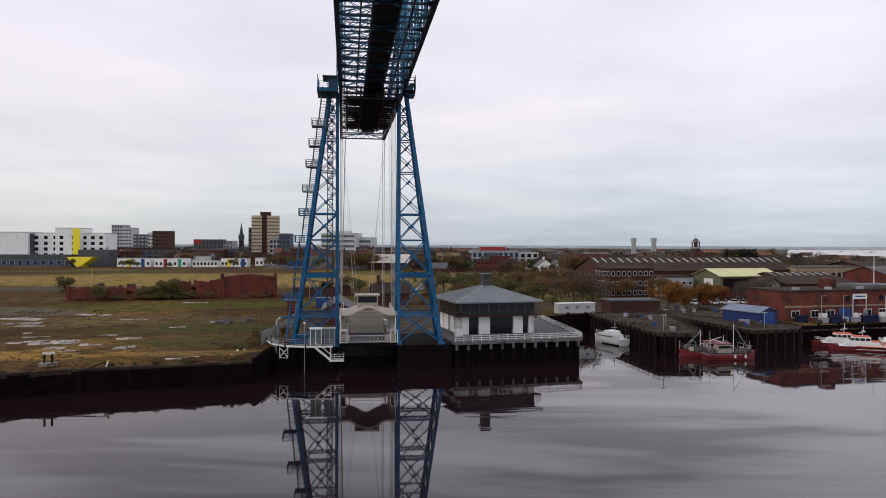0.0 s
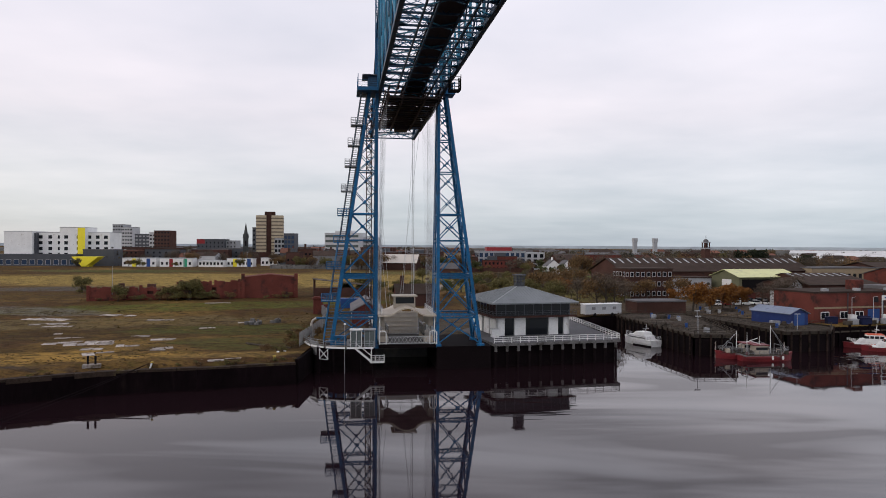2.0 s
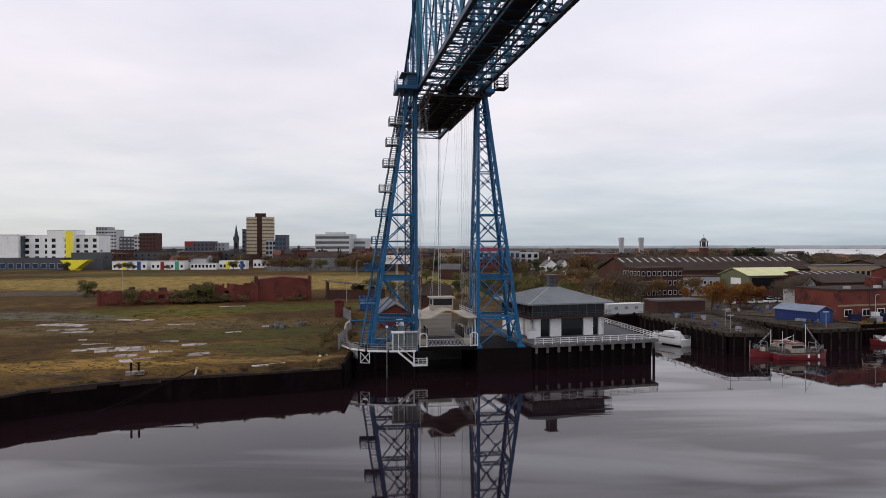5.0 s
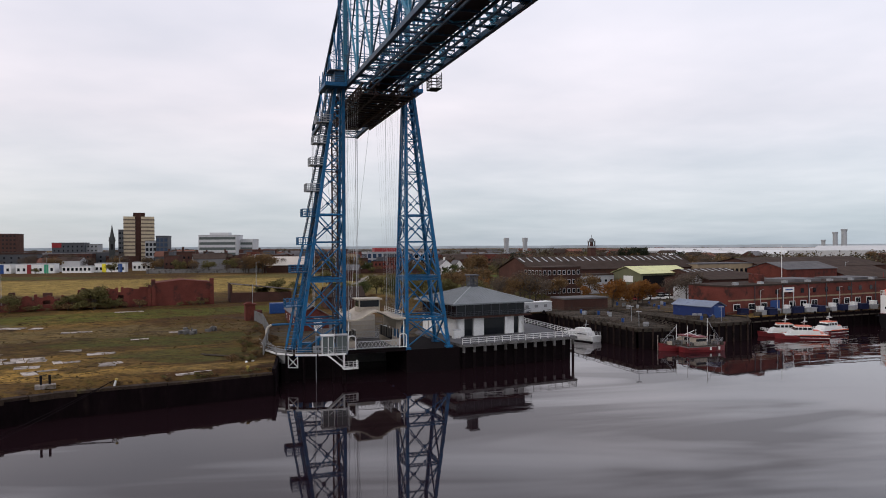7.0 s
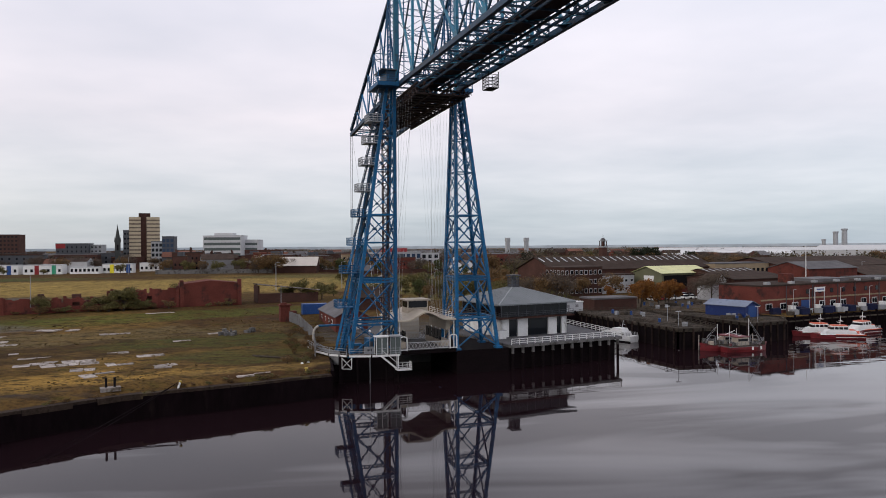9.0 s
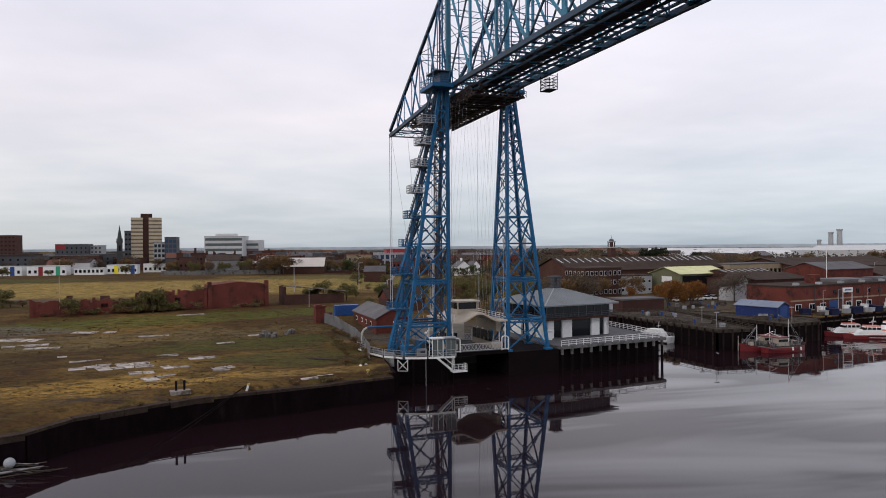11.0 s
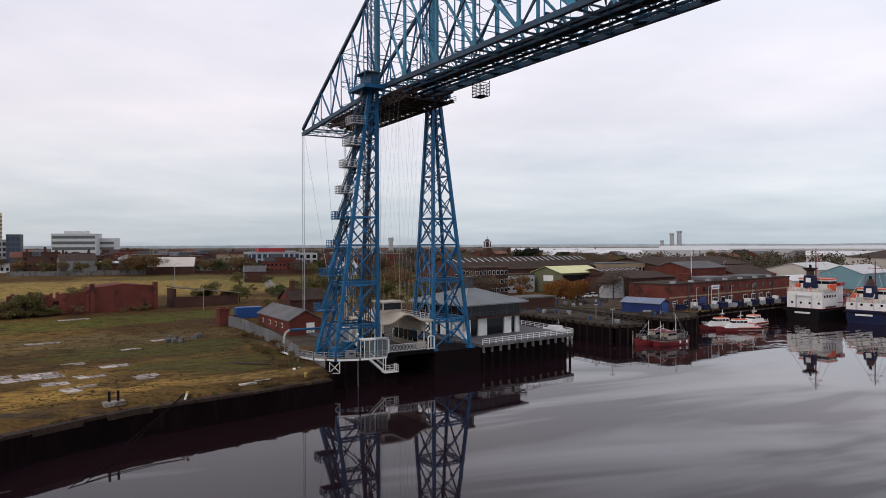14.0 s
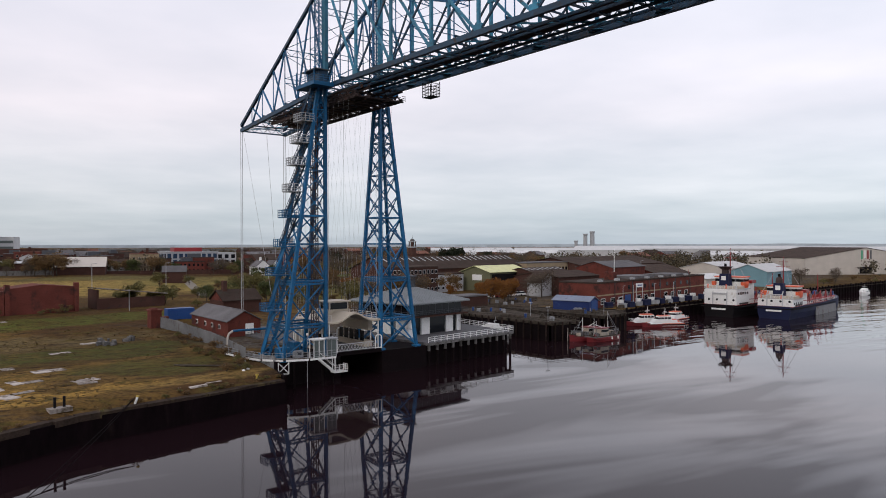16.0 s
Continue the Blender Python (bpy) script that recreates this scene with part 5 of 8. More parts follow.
def ground_clutter():
    rnd = random.Random(3)
    for x, y, w, d, rot in ((-90, 151, 6, 1.6, 10), (-94, 155, 8, 2, 14), (-70, 128.3, 5, 2.2, 20), (-75, 128, 4, 1.6, 12), (-60, 131.8, 4.5, 2, 18), (-63, 124, 4, 2.4, 22),
                            (-73, 163, 6, 1.5, 15), (-70, 194, 7, 1.5, 14), (-66, 136, 3.5, 1.5, 16), (-43, 110.6, 7, 1.0, 18), (-76, 125.5, 5, 2, 15), (-56, 121.5, 3.5, 2.2, 25), (-82, 139, 4, 1.2, 18),
                            (-67, 119.5, 3.6, 2.0, 15), (-58, 150, 3.4, 1.2, 15), (-52, 160, 5, 1.2, 20), (-86, 170, 9, 2, -12), (-99, 163, 11, 3, -10), (-78, 133, 5, 1.3, 15)):
        broken_slab(x, y, w * 0.85, d, rot, rnd)
    for x, y, w, d, rot in ((-57, 117.5, 4.6, 2.4, 8), (-63.5, 114.6, 4.2, 2.4, 30), (-69, 126.2, 4.4, 3.0, 14), (-72.4, 124.6, 3.4, 2.6, 24)):
        broken_slab(x, y, w, d, rot, rnd)
    b = thing("double_bollard", pose(-59.5, 104.4, height(-59.5, 104.4) - 0.05, 0, 0, 18), "two black posts on a pale concrete mooring base", "bollard")
    part("base", one(box, -1.2, 1.2, -0.6, 0.6, 0, 0.5), M_CONC, b)
    for x in (-0.5, 0.5):
        part("post", one(tube, (x, 0, 0.5), (x, 0, 1.7), 0.14, 0.16, 10), M_BLACK, b)
    y = thing("yellow_bollard", pose(-34.9, 112.6, height(-34.9, 112.6)), "small yellow mooring bollard at the quay edge", "bollard")
    part("stem", one(tube, (0, 0, 0), (0, 0, 0.5), 0.18, 0.15, 10), M_YELWORN, y)
    part("cap", one(tube, (0, 0, 0.5), (0, 0, 0.68), 0.27, 0.24, 10), M_YELWORN, y)
    w = thing("mooring_post", pose(-51.5, 105.6, height(-51.5, 105.6)), "leaning white-topped mooring post with a slack rope", "bollard")
    part("post", one(tube, (0, 0, 0), (0.3, 0, 0.9), 0.14, 0.14), M_WHITE, w)
    for dx, sag in ((0.0, 3.4), (0.9, 5.2)):
        bm = bmesh.new()
        pr = None
        for k in range(15):
            f = k / 14
            c = Vector((-15.6 * f + dx * f, -27 * f, 0.8 - 5.2 * f - sag * f * (1 - f) * 0.5))
            if pr is not None:
                tube(bm, pr, c, 0.045, n=5)
            pr = c
        part("rope", bm, M_PILE, w, "dark slack mooring rope")
    part("cap", one(tube, (0.28, 0, 0.82), (0.34, 0, 1.02), 0.2, 0.18, 10), M_YELWORN, w, "worn yellow cap")
    for x, yy in ((-35.5, 117.5), (-34.6, 118.4)):
        s = thing("white_stone", pose(x, yy, height(x, yy)), "small white marker stone in the grass", "stone", "marker stones")
        bm = bmesh.new()
        bmesh.ops.create_icosphere(bm, subdivisions=1, radius=0.28)
        part("stone", bm, M_WHITE, s)
    for k in range(3):
        p = thing("fallen_pole", pose(-39.5 + k * 0.5, 124 - k * 0.4, 4.75, 0, 0, -38 + k * 4), "weathered fallen timber pole in the weeds", "pole", "fallen poles")
        part("pole", one(tube, (-5, 0, 0), (5, 0, 0.1), 0.11, 0.09), M_TIMBER, p)
    for x, yy, s in ((-51, 158, 1.6), (-46, 160, 1.1), (-49.5, 156.5, 1.2)):
        o = thing("rubble_heap", pose(x, yy, height(x, yy), 0, 0, s * 40), "grey rubble heap on the waste ground", "rubble", "rubble heaps")
        for j in range(10):
            a, c = rnd.uniform(-s, s), rnd.uniform(-s * 0.6, s * 0.6)
            q = rnd.uniform(0.3, 0.7)
            bm = bmesh.new()
            e = rnd.uniform(0.3, 1.0)
            prism(bm, [(a + q * math.cos(w * 1.05 + e) * rnd.uniform(0.6, 1.1), c + q * 0.7 * math.sin(w * 1.05 + e) * rnd.uniform(0.6, 1.1)) for w in range(6)], -0.1, e)
            part("stone", bm, M_PILEGREY, o)
    # tall slim poles
    for x, yy, h in ((-101, 199, 9.5), (-41, 205, 5.5)):
        o = thing("pole", pose(x, yy, height(x, yy)), "slim pale pole standing by the ruined wall", "pole")
        part("shaft", one(tube, (0, 0, 0), (0, 0, h), 0.08, 0.05), M_GREY, o)


ground_clutter()


def drift_timber():
    """A tangle of drifted timber and a float against the quay's old bastion."""
    rnd = random.Random(17)
    t = thing("drift_timber", pose(-71.5, 87.0, WATER), "tangle of drifted poles and planks against the quay wall", "timber")
    for k in range(11):
        a, l = rnd.uniform(-0.6, 0.5), rnd.uniform(2.5, 6)
        c = Vector((rnd.uniform(-2.5, 1.5), rnd.uniform(-1.8, 1.2), 0.12 + 0.06 * k))
        d = Vector((math.cos(a), math.sin(a), rnd.uniform(-0.02, 0.16))) * l / 2
        part("pole", one(tube, c - d, c + d, rnd.uniform(0.06, 0.14), 0.05, 6), rnd.choice((M_TIMBER, M_FENCE, M_TIMBER)), t)
    bm = bmesh.new()
    bmesh.ops.create_uvsphere(bm, u_segments=12, v_segments=8, radius=0.55)
    bmesh.ops.translate(bm, verts=bm.verts, vec=(-1.6, 0.2, 0.9))
    part("float", bm, M_GREY, t, "grey plastic float")


drift_timber()


def quay_screen():
    """Grey timber screen on posts between the quay corner and the landing stage."""
    t = thing("timber_screen", pose(-33.2, 125.0, 0), "weathered grey timber screen wall below the landing stage", "screen")
    run = [(0.0, 8.0), (1.6, 0.0), (3.6, -3.6)]
    for a, b in zip(run, run[1:]):
        a, b = Vector((*a, 0)), Vector((*b, 0))
        n = max(2, round((b - a).length / 0.55))
        rnd = random.Random(n)
        for k in range(n):
            p, q = a.lerp(b, k / n), a.lerp(b, (k + 0.94) / n)
            part("board", one(beam, p + Vector((0, 0, 4.6)), q + Vector((0, 0, 4.6)), 0.12, 2.3 + rnd.uniform(-0.2, 0.3)), M_FENCE, t)
    for x, y in ((3.7, -3.8), (1.7, 0.2)):
        part("post", one(box, x - 0.3, x + 0.3, y - 0.3, y + 0.3, -2, 4.9), M_PILE, t)
    sh = thing("brick_outbuilding", pose(-16.5, 192, height(-16, 192) - 0.05, 0, 0, 10), "brick outbuilding with dark roof and tall chimney", "outbuilding")
    part("wall", one(box, -5, 5, 0, 8, 0, 3.2), M_BRICKDK, sh)
    for s in (-1, 1):
        bm = bmesh.new()
        v = [bm.verts.new(p) for p in ((-5.3, 4 + s * 4.4, 3.1), (5.3, 4 + s * 4.4, 3.1), (5.3, 4, 5.6), (-5.3, 4, 5.6), (-5.3, 4 + s * 4.4, 3.3), (5.3, 4 + s * 4.4, 3.3), (5.3, 4, 5.8), (-5.3, 4, 5.8))]
        for f in ((0, 1, 2, 3), (7, 6, 5, 4), (0, 4, 5, 1), (1, 5, 6, 2), (2, 6, 7, 3), (3, 7, 4, 0)):
            bm.faces.new([v[i] for i in f])
        part("roof_slope", bm, M_ROOFBROWN, sh)
    for x in (-4.9, 4.6):
        bm = bmesh.new()
        v = [bm.verts.new((x + dx, y, z)) for dx in (0, 0.3) for y, z in ((0, 3.2), (8, 3.2), (4, 5.55))]
        for f in ((0, 1, 2), (5, 4, 3), (0, 3, 4, 1), (1, 4, 5, 2), (2, 5, 3, 0)):
            bm.faces.new([v[i] for i in f])
        part("gable", bm, M_BRICK, sh)
    part("chimney", one(box, -3.6, -2.6, 3.2, 4.4, 3.0, 8.0), M_BRICKDK, sh)
    # pipes and plant at the foot of the tower
    for k, (u, v, w, d, h, ma) in enumerate(((-8.2, 129.5, 2.2, 1.2, 1.6, M_BLUE), (-5.4, 131.0, 1.2, 2.6, 2.2, M_BLUE), (-6.2, 127.9, 1.6, 0.8, 1.1, M_GREY))):
        o = thing("plant_box", axis_pose(u, v, 4.55), "painted steel plant box at the tower foot", "plant box", "tower plant")
        bm = bmesh.new()
        box(bm, -w / 2, w / 2, -d / 2, d / 2, 0, h)
        bmesh.ops.bevel(bm, geom=bm.edges[:], offset=0.06, segments=1, affect="EDGES")
        part("casing", bm, ma, o)
        part("vent", one(box, -w / 4, w / 4, -d / 2 - 0.04, -d / 2, h * 0.4, h * 0.8), M_DKGREY, o)


quay_screen()

# ---- jetties, quay and their sheds ----
def jetty(name, poly, label, rail=True):
    """A timber deck over a plan polygon (counterclockwise), on piles, with edge beams and a post-and-wire rail."""
    cx, cy = poly[0]
    j = thing(name, pose(cx, cy, 4.6), label, "jetty")
    loc = [(x - cx, y - cy) for x, y in poly]
    bm = bmesh.new()
    prism(bm, loc, -0.45, 0.0)
    part("deck", bm, M_TIMBER, j)
    # loose deck boards, some lifted or missing
    rj = random.Random(int(cx))
    ys = [q for _, q in loc]
    y = min(ys) + 0.6
    while y < max(ys) - 0.5:
        xs = []
        for k in range(len(loc)):
            (ax, ay), (bx, by) = loc[k], loc[(k + 1) % len(loc)]
            if (ay - y) * (by - y) < 0:
                xs.append(ax + (bx - ax) * (y - ay) / (by - ay))
        if len(xs) == 2 and rj.random() > 0.12 and abs(xs[0] - xs[1]) > 1.5:
            e = rj.uniform(0.02, 0.09)
            part("deck_board", one(box, min(xs) + 0.3, max(xs) - 0.3 - rj.random() * 0.8, y - 0.2, y + 0.2, 0.0, e), M_TIMBER, j)
        y += 0.5
    for k in range(len(loc)):
        a, b = Vector((*loc[k], 0)), Vector((*loc[(k + 1) % len(loc)], 0))
        n = max(1, round((b - a).length / 2.4))
        part("edge_beam", one(beam, a + Vector((0, 0, 0.1)), b + Vector((0, 0, 0.1)), 0.35, 0.35), M_TIMBER, j)
        # Near-black panel added to paint the shade between the jetty posts.
        part("shade_panel", one(beam, a.lerp(b, 0.02) + Vector((0, 0, -4.4)), a.lerp(b, 0.98) + Vector((0, 0, -4.4)), 0.2, 7.6), M_PILE, j)
        d = (b - a).normalized().cross(Vector((0, 0, 1))) * 0.25
        for i in range(n):
            c = a.lerp(b, (i + 0.5) / n) + d
            part("support_post", one(tube, c + Vector((0, 0, -7.5)), c + Vector((0, 0, 0.25)), 0.2, 0.2, 7), M_JETTYPOST, j)
        if rail:
            bm = bmesh.new()
            mesh_rail(bm, a * 0.98, b * 0.98, 1.0, max(1, n), 0.07)
            part("railing", bm, M_TIMBER, j)
    return j


jetty("timber_jetty", [(41.0, 142.4), (49.6, 142.4), (54.8, 184), (34.5, 186), (35.6, 176)], "weathered timber jetty on dark piles with a low rail")
jetty("timber_jetty", [(61.5, 147.4), (72.2, 150.4), (77.2, 159), (74, 166), (57.8, 182), (53.0, 184)], "weathered timber jetty on dark piles with a low rail")
for jx, jy in ((43, 146), (47, 158), (66, 152)):
    o = thing("jetty_lamp", pose(jx, jy, 4.6), "slim jetty lamp post with flat head", "lamp post", "jetty lamps")
    part("pole", one(tube, (0, 0, 0), (0, 0, 3.4), 0.06), M_GALV, o)
    part("lamp_head", one(box, -0.6, 0.6, -0.1, 0.1, 3.4, 3.55), M_GREYLT, o)
for mx, my, mh in ((44.6, 140.8, 5.6), (60.2, 145.5, 5.0)):
    o = thing("mooring_pile", pose(mx, my, -2), "tall pale mooring pile standing in the water", "pile")
    part("shaft", one(tube, (0, 0, 0), (0, 0, mh), 0.12), M_CONC, o)


def panes(parent, name, w, h, places, material=None, th=0.08, label=""):
    """Alike window panes, one mesh shared by all: places are (x, y, z, turn) of the foot's middle."""
    me = mesh_of(one(box, -w / 2, w / 2, -th, 0.04, 0, h), name, material or M_GLASS)
    for x, y, z, turn in places:
        ob = new(name, me)
        ob.parent = parent
        ob.matrix_basis = pose(x, y, z, 0, 0, turn)
    return parent


def front(a, b):
    """Pose and length of a facade from its left to its right foot."""
    d = Vector((b[0] - a[0], b[1] - a[1]))
    x, y = (a[0] + b[0]) / 2, (a[1] + b[1]) / 2
    return pose(x, y, height(x, y) - 0.05, 0, 0, math.degrees(math.atan2(d.y, d.x))), d.length


def block(name, a, b, depth, h, wall, label, category, roof=None, rows=0, cols=0, win=(1.2, 1.4), first=1.0, step=3.2, glass_mat=None, frame_mat=None, sides=True, parapet=0.4, group=""):
    """A flat-roofed block with rows of windows on its front and its left side."""
    m, L = front(a, b)
    t = thing(name, m, label, category, group)
    part("wall", one(box, -L / 2, L / 2, 0, depth, 0, h), wall, t)
    part("roof", one(box, -L / 2 - 0.15, L / 2 + 0.15, -0.15, depth + 0.15, h, h + parapet), roof or M_ROOFGREY, t)
    w, wh = win
    pl, sd = [], []
    for r in range(rows):
        z = first + r * step
        for c in range(cols):
            pl.append((-L / 2 + L * (c + 0.5) / cols, 0, z, 0))
        n = max(1, round(cols * depth / L))
        if sides:
            for c in range(n):
                sd.append((-L / 2, depth * (c + 0.5) / n, z, -90))
    if pl:
        if frame_mat:
            panes(t, "window_frame", w + 0.3, wh + 0.3, [(x, y, z - 0.15, q) for x, y, z, q in pl + sd], frame_mat, 0.05)
        panes(t, "window", w, wh, pl + sd, glass_mat)
    return t


def shed(name, a, b, depth, eave, ridge, wall, roof, label, category="shed", lights=0, along=True, group="", over=0.4, gable_wall=None):
    """A gabled shed; the ridge runs along the facade, or from front to back."""
    m, L = front(a, b)
    t = thing(name, m, label, category, group)
    bm = bmesh.new()
    if along:
        sec = [(0, 0), (depth, 0), (depth, eave), (depth / 2, ridge - 0.1), (0, eave)]
        f = [bm.verts.new((-L / 2, y, z)) for y, z in sec]
        k2 = [bm.verts.new((L / 2, y, z)) for y, z in sec]
    else:
        sec = [(-L / 2, 0), (L / 2, 0), (L / 2, eave), (0, ridge - 0.1), (-L / 2, eave)]
        f = [bm.verts.new((x, 0, z)) for x, z in sec]
        k2 = [bm.verts.new((x, depth, z)) for x, z in sec]
    bm.faces.new(f)
    bm.faces.new(k2[::-1])
    for k in range(5):
        j = (k + 1) % 5
        bm.faces.new((f[k], k2[k], k2[j], f[j]))
    part("wall", bm, wall, t)
    run, half = (L, depth / 2) if along else (depth, L / 2)
    slope = (ridge - eave) / half
    for s in (-1, 1):
        if along:
            p, q = Vector((0, depth / 2 + s * (half + over), eave - slope * over + 0.08)), Vector((0, depth / 2, ridge + 0.08))
            ax, lo, hi = Vector((1, 0, 0)), -L / 2 - over, L / 2 + over
        else:
            p, q = Vector((s * (half + over), 0, eave - slope * over + 0.08)), Vector((0, 0, ridge + 0.08))
            ax, lo, hi = Vector((0, 1, 0)), -over, depth + over
        bm = bmesh.new()
        up = Vector((0, 0, 0.12))
        v = [bm.verts.new(c + u) for c in (p + ax * lo, p + ax * hi, q + ax * hi, q + ax * lo) for u in (Vector(), up)]
        for fc in ((0, 2, 4, 6), (7, 5, 3, 1), (0, 1, 3, 2), (2, 3, 5, 4), (4, 5, 7, 6), (6, 7, 1, 0)):
            bm.faces.new([v[i] for i in fc])
        r = part("roof_slope", bm, roof, t)
        for k in range(lights):
            c = lo + (hi - lo) * (k + 0.5) / lights
            bm = bmesh.new()
            o = Vector((0, 0, 0.15))
            beam(bm, p.lerp(q, 0.62) + ax * c + o, p.lerp(q, 0.93) + ax * c + o, 0.7, 0.06, (0, 0, 1))
            part("rooflight", bm, M_GREY, r)
    return t


# blue boat shed and the brick harbour offices
bs = shed("blue_boat_shed", (68.4, 160.2), (73.4, 162.3), 11.0, 2.7, 3.8, M_BLUESHED, M_BLUESHEDROOF, "bright blue sheet-metal boat shed with pale grey roof", along=False)
part("door", one(box, -1.6, 1.6, -0.08, 0.05, 0, 2.8), M_BLUEPAINT, bs)


def harbour_office():
    t = block("harbour_office", (77, 166.5), (146, 187.0), 13, 6.9, M_BRICK, "long two-storey red brick harbour office with flat dark roof", "office building", M_ROOFBROWN)
    L = math.dist((77, 166.5), (146, 187.0))
    part("brick_band", one(box, -L / 2 - 0.05, L / 2, -0.06, 0.0, 3.3, 3.7), M_BRICKBUFF, t)
    wins = [(-L / 2 + x, 0, 0.9, 0) for x in (3, 8.5, 13, 24, 28.5, 33, 42, 47, 52, 57)]
    panes(t, "window_frame", 2.4, 1.7, wins, M_WHITE, 0.06)
    panes(t, "window", 1.0, 1.4, [(x - 0.55, y, z + 0.15, q) for x, y, z, q in wins] + [(x + 0.55, y, z + 0.15, q) for x, y, z, q in wins])
    panes(t, "upper_window", 1.2, 1.2, [(-L / 2 + x, 0, 4.6, 0) for x in range(18, 60, 5)])
    part("roller_door", one(box, -L / 2 + 15.5, -L / 2 + 19, -0.08, 0.02, 0, 3.0), M_BLUEPAINT, t)
    part("roof_house", one(box, -19, -16.5, 5, 8, 7.3, 9.6), M_BRICK, t)
    for x0, x1, h in ((-10, 4, 8.1), (14, 30, 7.9)):
        part("roof_stage", one(box, x0, x1, 3, 12, 7.3, h), M_ROOFGREY, t)
    part("side_window", one(box, -L / 2 - 0.07, -L / 2 + 0.05, 3, 5.4, 1.0, 2.4), M_WHITE, t)
    for x in (9.5, 20, 30.5, 38, 49, 60):
        part("downpipe", one(beam, (-L / 2 + x, -0.12, 0), (-L / 2 + x, -0.12, 6.9), 0.14), M_DKGREY, t)
    for k in range(7):
        x = -L / 2 + 4 + k * 9.4
        part("roof_vent", one(box, x, x + 1.2, 1.2, 2.4, 7.3, 7.9), M_GREY, t)
    s = thing("sign_board", pose(95.2, 168.3, 4.6, 0, 0, 16), "white sign board on two tall posts", "sign")
    for x in (-1.9, 1.9):
        part("post", one(beam, (x, 0, 0), (x, 0, 6.5), 0.16), M_GREYLT, s)
    part("board", one(box, -2.0, 2.0, -0.15, -0.05, 5.3, 6.5), M_WHITE, s)
    part("lettering", one(box, -1.4, 1.4, -0.18, -0.15, 5.75, 6.05), M_BLUEPAINT, s, "blue bar of lettering")
    return t


office = harbour_office()


def quay_clutter():
    rnd = random.Random(8)
    kinds = [("blue_skip", M_BOATBLUE, 2.4, 1.5, 1.5, "dark navy steel skip on the quay"), ("white_tank", M_WHITE, 1.4, 1.4, 1.9, "white plastic tank on the quay"),
             ("grey_crate", M_GREY, 1.8, 1.2, 1.1, "grey crate stacked on the quay"), ("brown_pallet", M_TIMBER, 1.6, 1.2, 0.8, "brown timber pallet stack on the quay")]
    for i in range(46):
        f = i / 45
        n, ma, w, d, h, lb = kinds[(i * 7 + i // 3) % 4]
        x = 81 + 60 * f + rnd.uniform(-1, 1)
        y = 162.3 + (x - 81) * 0.235 + rnd.uniform(0.0, 3.6)
        t = thing(n, pose(x, y, 4.62, 0, 0, 12 + rnd.uniform(-15, 15)), lb, n.split("_")[1], "quay clutter")
        bm = bmesh.new()
        box(bm, -w / 2, w / 2, -d / 2, d / 2, 0.0, h)
        bmesh.ops.bevel(bm, geom=bm.edges[:], offset=0.08, segments=1, affect="EDGES")
        part("body", bm, ma, t)
        part("lid", one(box, -w / 2 - 0.05, w / 2 + 0.05, -d / 2 - 0.05, d / 2 + 0.05, h, h + 0.1), ma, t)
    # gear left on the jetties and in the yard behind them
    gear = [("net_heap", M_MUD, "dark heap of nets and rope"), ("timber_stack", M_TIMBER, "stack of weathered timber baulks"), ("fish_crate", M_GREY, "small grey fish crate"), ("oil_drum", M_BLUEPAINT, "dull blue steel drum")]
    for i in range(46):
        n, ma, lb = gear[(i * 5 + i // 4) % 4]
        if i < 14:
            x, y = rnd.uniform(40, 48), rnd.uniform(147, 180)
        elif i < 26:
            x, y = rnd.uniform(62, 70), rnd.uniform(153, 165)
        else:
            x, y = rnd.uniform(58, 92), rnd.uniform(186, 200)
        t = thing(n, pose(x, y, 4.66 if i < 26 else 4.6, 0, 0, rnd.uniform(0, 180)), lb + (" on the jetty" if i < 26 else " in the yard"), n.split("_")[1], "yard gear")
        if n == "oil_drum":
            part("drum", one(tube, (0, 0, 0), (0, 0, 0.9), 0.32, 0.32, 12), ma, t)
            part("rim", one(tube, (0, 0, 0.86), (0, 0, 0.94), 0.34, 0.34, 12), ma, t)
        elif n == "net_heap":
            bm = bmesh.new()
            bmesh.ops.create_icosphere(bm, subdivisions=2, radius=1.0)
            for v in bm.verts:
                v.co = Vector((v.co.x * 1.3, v.co.y * 0.9, max(0, v.co.z) * 0.7)) * (1 + 0.35 * noise.noise(v.co * 2 + Vector((i, 0, 0))))
            part("heap", bm, ma, t)
        elif n == "timber_stack":
            for r in range(3):
                for c in range(4 - r):
                    part("baulk", one(box, -1.6, 1.6 - 0.2 * rnd.random(), -0.7 + 0.36 * c + 0.18 * r, -0.38 + 0.36 * c + 0.18 * r, 0.3 * r, 0.3 * r + 0.29), ma, t)
        else:
            for r in range(3):
                part("crate", one(box, -0.5, 0.5, -0.35, 0.35, 0.32 * r, 0.32 * r + 0.3), ma, t)
    for x, y in ((84, 163.6), (90, 165.5), (101, 167.9), (112, 170.5)):
        o = thing("quay_lamp", pose(x, y, 4.6), "tall pale quay lamp post", "lamp post", "quay lamps")
        part("pole", one(tube, (0, 0, 0), (0, 0, 6.2), 0.07, 0.05), M_GREYLT, o)
        part("arm", one(tube, (0, 0, 6.2), (0.9, 0, 6.35), 0.04), M_GREYLT, o)
    m = thing("flag_mast", pose(120, 205, 4.6), "tall slim white flag mast by the offices", "mast")
    part("pole", one(tube, (0, 0, 0), (0, 0, 17), 0.16, 0.08), M_WHITE, m)


quay_clutter()

